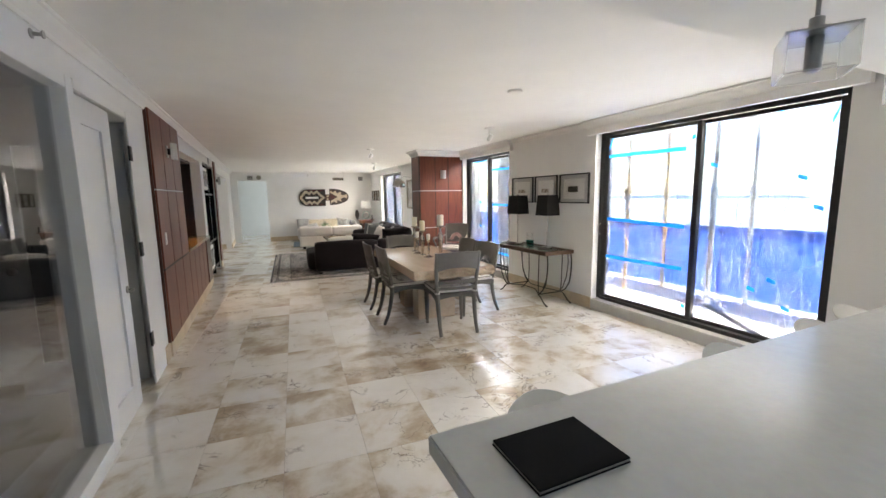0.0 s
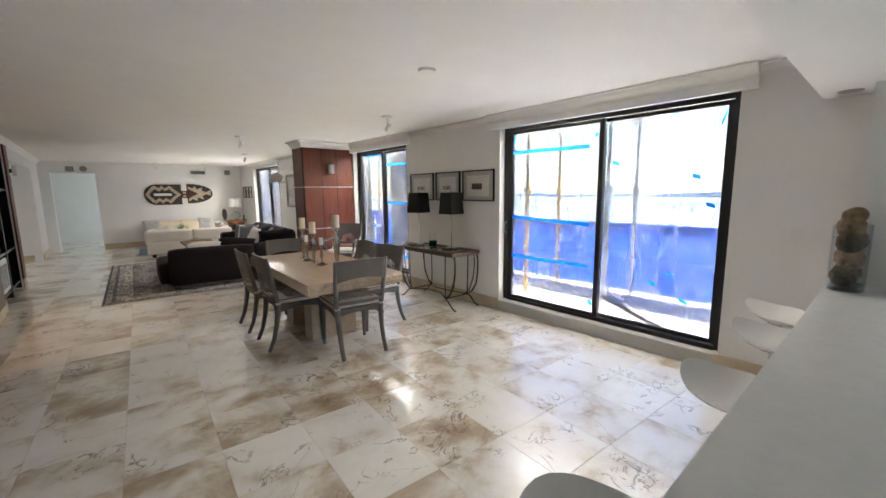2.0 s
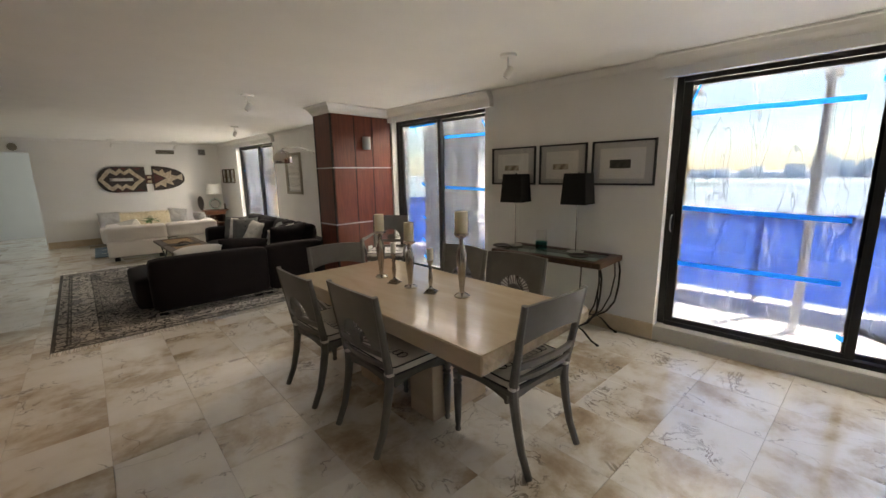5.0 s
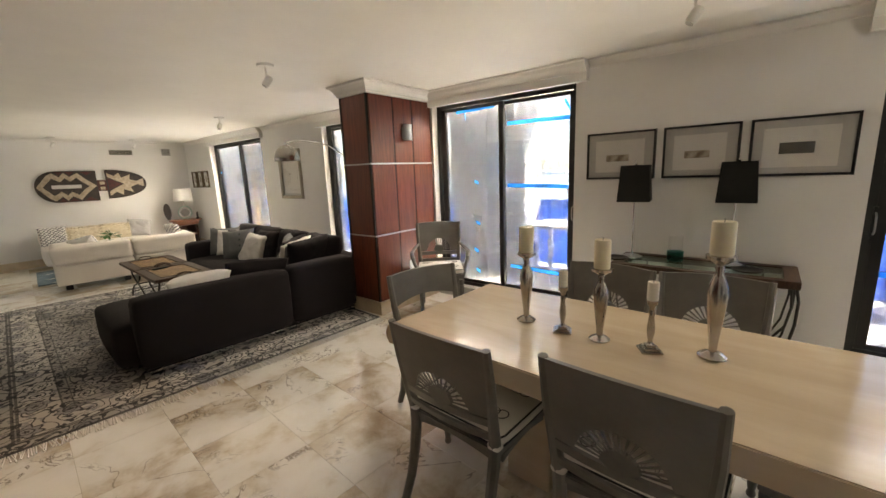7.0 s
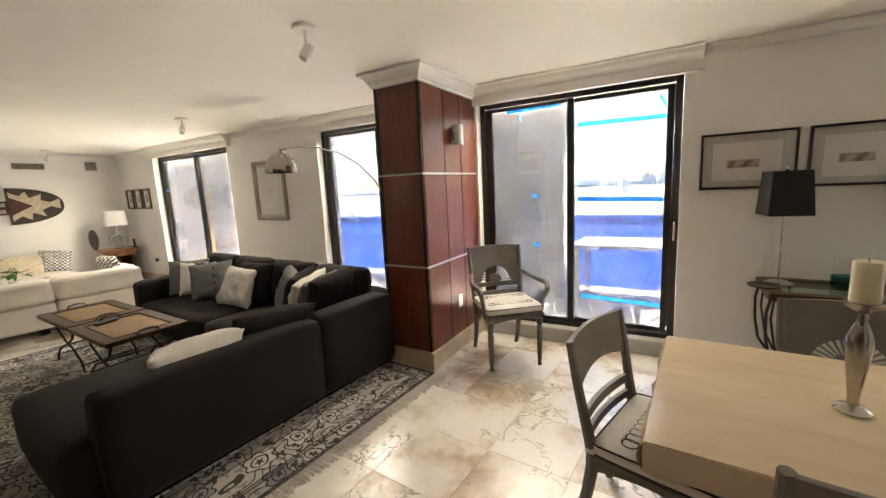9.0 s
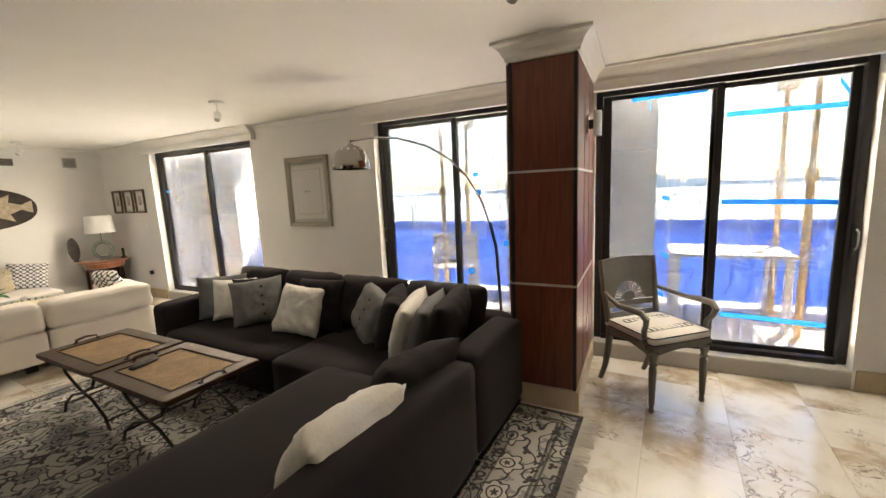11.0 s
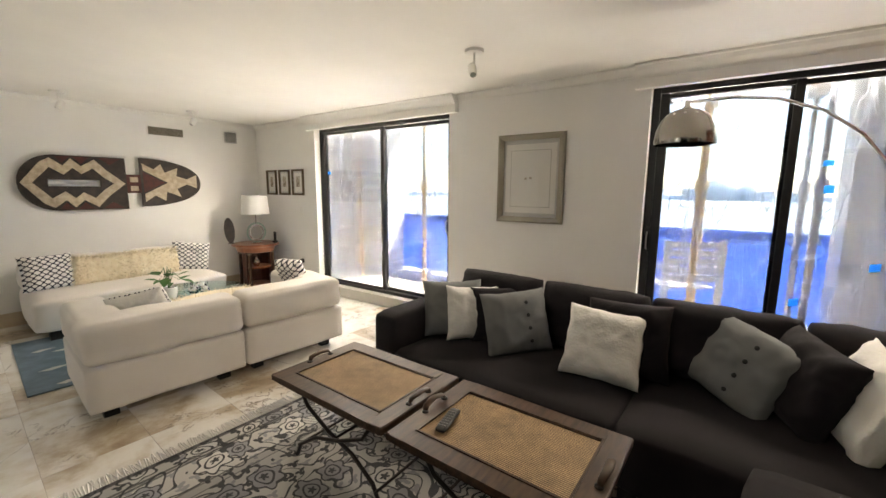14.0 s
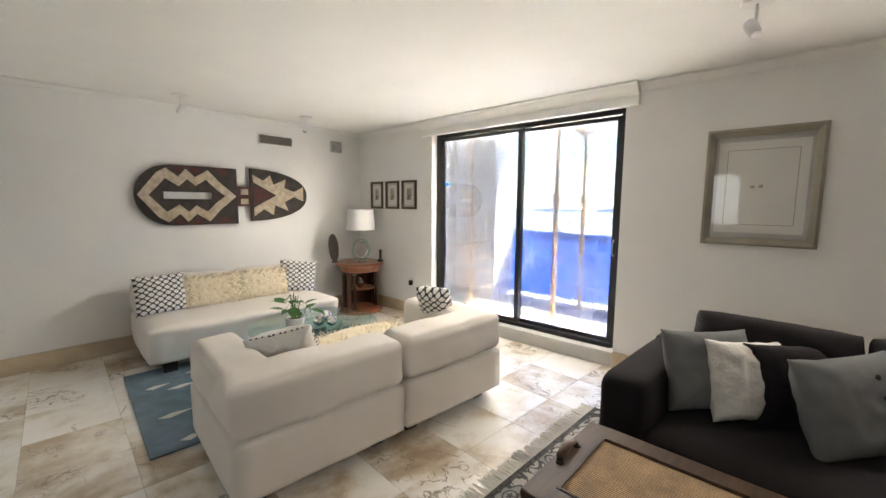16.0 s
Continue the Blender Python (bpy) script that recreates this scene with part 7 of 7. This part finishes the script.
def stool(m):
    t = thing("bar_stool", m, "white moulded bar stool on a chrome pedestal", "stool", "bar stools")
    bm = bmesh.new()
    n, rings = 28, []
    for layer in (0, 1):
        for k in range(7):
            r = k / 6
            ring = []
            for i in range(n):
                a = 2 * math.pi * i / n
                x, y = 0.20 * r * math.cos(a), 0.185 * r * math.sin(a)
                lift = 0.10 * max(0, -y / 0.185) ** 2.2 + 0.045 * (abs(x) / 0.2) ** 2.4 - 0.03 * max(0, y / 0.185) ** 3
                ring.append(bm.verts.new((x, y, 0.68 + lift - (0.0 if layer == 0 else 0.016 - 0.010 * r ** 4))))
            rings.append(ring)
    for base in (0, 7):
        for k in range(6):
            a, b = rings[base + k], rings[base + k + 1]
            for i in range(n):
                if k:
                    bm.faces.new((a[i], a[(i + 1) % n], b[(i + 1) % n], b[i]))
        c = bm.verts.new((0, 0, 0.68 - (0.016 if base else 0)))
        for i in range(n):
            bm.faces.new((c, rings[base + 1][i], rings[base + 1][(i + 1) % n]))
    for i in range(n):
        a, b = rings[6], rings[13]
        bm.faces.new((a[i], b[i], b[(i + 1) % n], a[(i + 1) % n]))
    bmesh.ops.delete(bm, geom=[v for v in bm.verts if not v.link_faces], context="VERTS")
    part("seat", bm, STOOLW, t, smooth="auto")
    part("lift_tube", lathe([(0.018, 0.4), (0.018, 0.64), (0.07, 0.655), (0.07, 0.663)], 20), CHROME, t, smooth="auto")
    part("sleeve", lathe([(0.026, 0.03), (0.026, 0.45), (0.022, 0.455)], 20), WPLAST, t, smooth="auto")
    part("base_plate", lathe([(0.205, 0.001), (0.207, 0.006), (0.19, 0.014), (0.05, 0.024), (0.035, 0.04)], 40), CHROME, t, smooth="auto")
    part("lever", tube([(0.02, 0, 0.62), (0.10, 0.02, 0.60), (0.15, 0.03, 0.61)], 0.005, 6), PLASTIC, t)
    part("footrest", tube(arc((0, 0.02, 0.28), 0.11, 200, 340, 14, "xy"), 0.008, 8), CHROME, t, smooth=True)
    return t


s0 = stool(pose(0.77, 0.06, 0, 0, 0, 175))
for x, y, r in ((1.81, 0.06, 178), (2.60, 0.07, 172), (3.14, 0.12, 176)):
    copy_thing(s0, pose(x, y, 0, 0, 0, r))


def ball_vase(m):
    t = thing("glass_cylinder_vase", m, "clear glass cylinder filled with brown woven balls", "vase", "vases on the bar")
    part("cylinder", lathe([(0.075, 0), (0.078, 0.004), (0.078, 0.36), (0.074, 0.36), (0.074, 0.012)], 32), PANE, t, smooth="auto")
    part("glass_base", lathe([(0.072, 0.002), (0.072, 0.012)], 28), GLASSG, t)
    rv = random.Random(5)
    for k, (x, y, z, mat) in enumerate(((0.0, 0.01, 0.082, VINE), (0.01, -0.005, 0.175, VINEL), (-0.01, 0.0, 0.265, VINE), (0.008, 0.004, 0.345, VINEL), (-0.004, 0.0, 0.405, VINEL))):
        r = 0.060 if k < 4 else 0.048
        bm = bmesh.new()
        bmesh.ops.create_icosphere(bm, subdivisions=3, radius=r)
        for v in bm.verts:
            v.co *= 1 + 0.14 * noise.noise(v.co * 60 + Vector((k * 9, 0, 0)))
            v.co += Vector((x, y, z))
        part("woven_ball", bm, mat, t)
    return t


bv = ball_vase(pose(3.115, -0.128, 0.9202))
copy_thing(bv, pose(3.278, -0.125, 0.9202, 0, 0, 70))

# ---- ceiling fittings ----
def ceiling_spot(m):
    t = thing("ceiling_spotlight", m, "white swivelling ceiling spotlight", "lamp", "ceiling spotlights")
    part("rose", lathe([(0.062, -0.018), (0.066, -0.010), (0.066, -0.0005)], 28), WPLAST, t, smooth="auto")
    part("arm", tube([(0, 0, -0.015), (0, 0, -0.085), (0.006, 0, -0.095)], 0.008, 8), WPLAST, t)
    h = part("head", lathe([(0.022, -0.045), (0.028, -0.035), (0.030, 0.03), (0.026, 0.04), (0.012, 0.045)], 20), WPLAST, t, "white lamp head", smooth="auto", at=pose(0.012, 0, -0.125, 28, 20, 0))
    part("lens", lathe([(0.022, -0.0475), (0.022, -0.0455)], 18), STEEL, h)
    return t


c0 = ceiling_spot(pose(2.745, 3.81, CZ))
for x, y, r in ((1.85, 6.62, 40), (2.72, 9.62, 100), (1.44, 13.62, 20), (2.66, 13.60, 60)):
    copy_thing(c0, pose(x, y, CZ, 0, 0, r))
tagged(part("smoke_detector", lathe([(0.05, -0.022), (0.062, -0.018), (0.066, -0.004), (0.066, -0.0005)], 30), WPLAST, smooth="auto", at=pose(1.97, 2.10, CZ)), "flat round white smoke detector on the ceiling", "detector")

# ---- floor tiles ----
P, ANG = 0.4535, radians(-3.9)
ex, ey = Vector((math.cos(ANG), math.sin(ANG), 0)), Vector((-math.sin(ANG), math.cos(ANG), 0))
ORG = Vector((1.355, 2.115, 0))


def tile_bm(bm, c=Vector((0, 0, 0)), ux=Vector((1, 0, 0)), uy=Vector((0, 1, 0))):
    h, e = P / 2 - 0.0007, 0.0005
    lo = [bm.verts.new(c + ux * a * h + uy * b * h + Vector((0, 0, -0.0038))) for a, b in ((-1, -1), (1, -1), (1, 1), (-1, 1))]
    mid = [bm.verts.new(c + ux * a * h + uy * b * h + Vector((0, 0, -e))) for a, b in ((-1, -1), (1, -1), (1, 1), (-1, 1))]
    hi = [bm.verts.new(c + ux * a * (h - e) + uy * b * (h - e)) for a, b in ((-1, -1), (1, -1), (1, 1), (-1, 1))]
    bm.faces.new(hi)
    for u, v in ((lo, mid), (mid, hi)):
        for i in range(4):
            bm.faces.new((u[i], u[(i + 1) % 4], v[(i + 1) % 4], v[i]))
    return bm


floor = tagged(new("floor"), "polished cream and brown travertine tile floor", "floor", kind="structure")
first = part("tile", tile_bm(bmesh.new()), TILE, floor)
tile_mesh = first.data
bpy.data.objects.remove(first)
far = bmesh.new()
count = 0
cells = [(i, j) for j in range(-14, 36) for i in range(-8, 9)]
cells.sort(key=lambda c: abs((ORG + ex * P * (c[0] + 0.5) + ey * P * (c[1] + 0.5)).x - 1.2) + 0.35 * abs((ORG + ex * P * (c[0] + 0.5) + ey * P * (c[1] + 0.5)).y - 5.6))
for i, j in cells:
    c = ORG + ex * P * (i + 0.5) + ey * P * (j + 0.5)
    if not (LX - 0.45 < c.x < WX + 0.15 and BY - 0.2 < c.y < FY + 3.0):
        if not (9.0 < c.y < 12.8 and LX - 3.2 < c.x < LX):
            continue
    if count < 300 and LX < c.x < WX and -1.2 < c.y < FY:
        t = new("tile", tile_mesh)
        t.parent = floor
        t.matrix_basis = Matrix.Translation(c) @ Matrix.Rotation(ANG, 4, "Z")
        count += 1
    else:
        tile_bm(far, c, ex, ey)
rest = part("outer_tiles", far, TILE, floor)
rest["kind"] = "stuff"
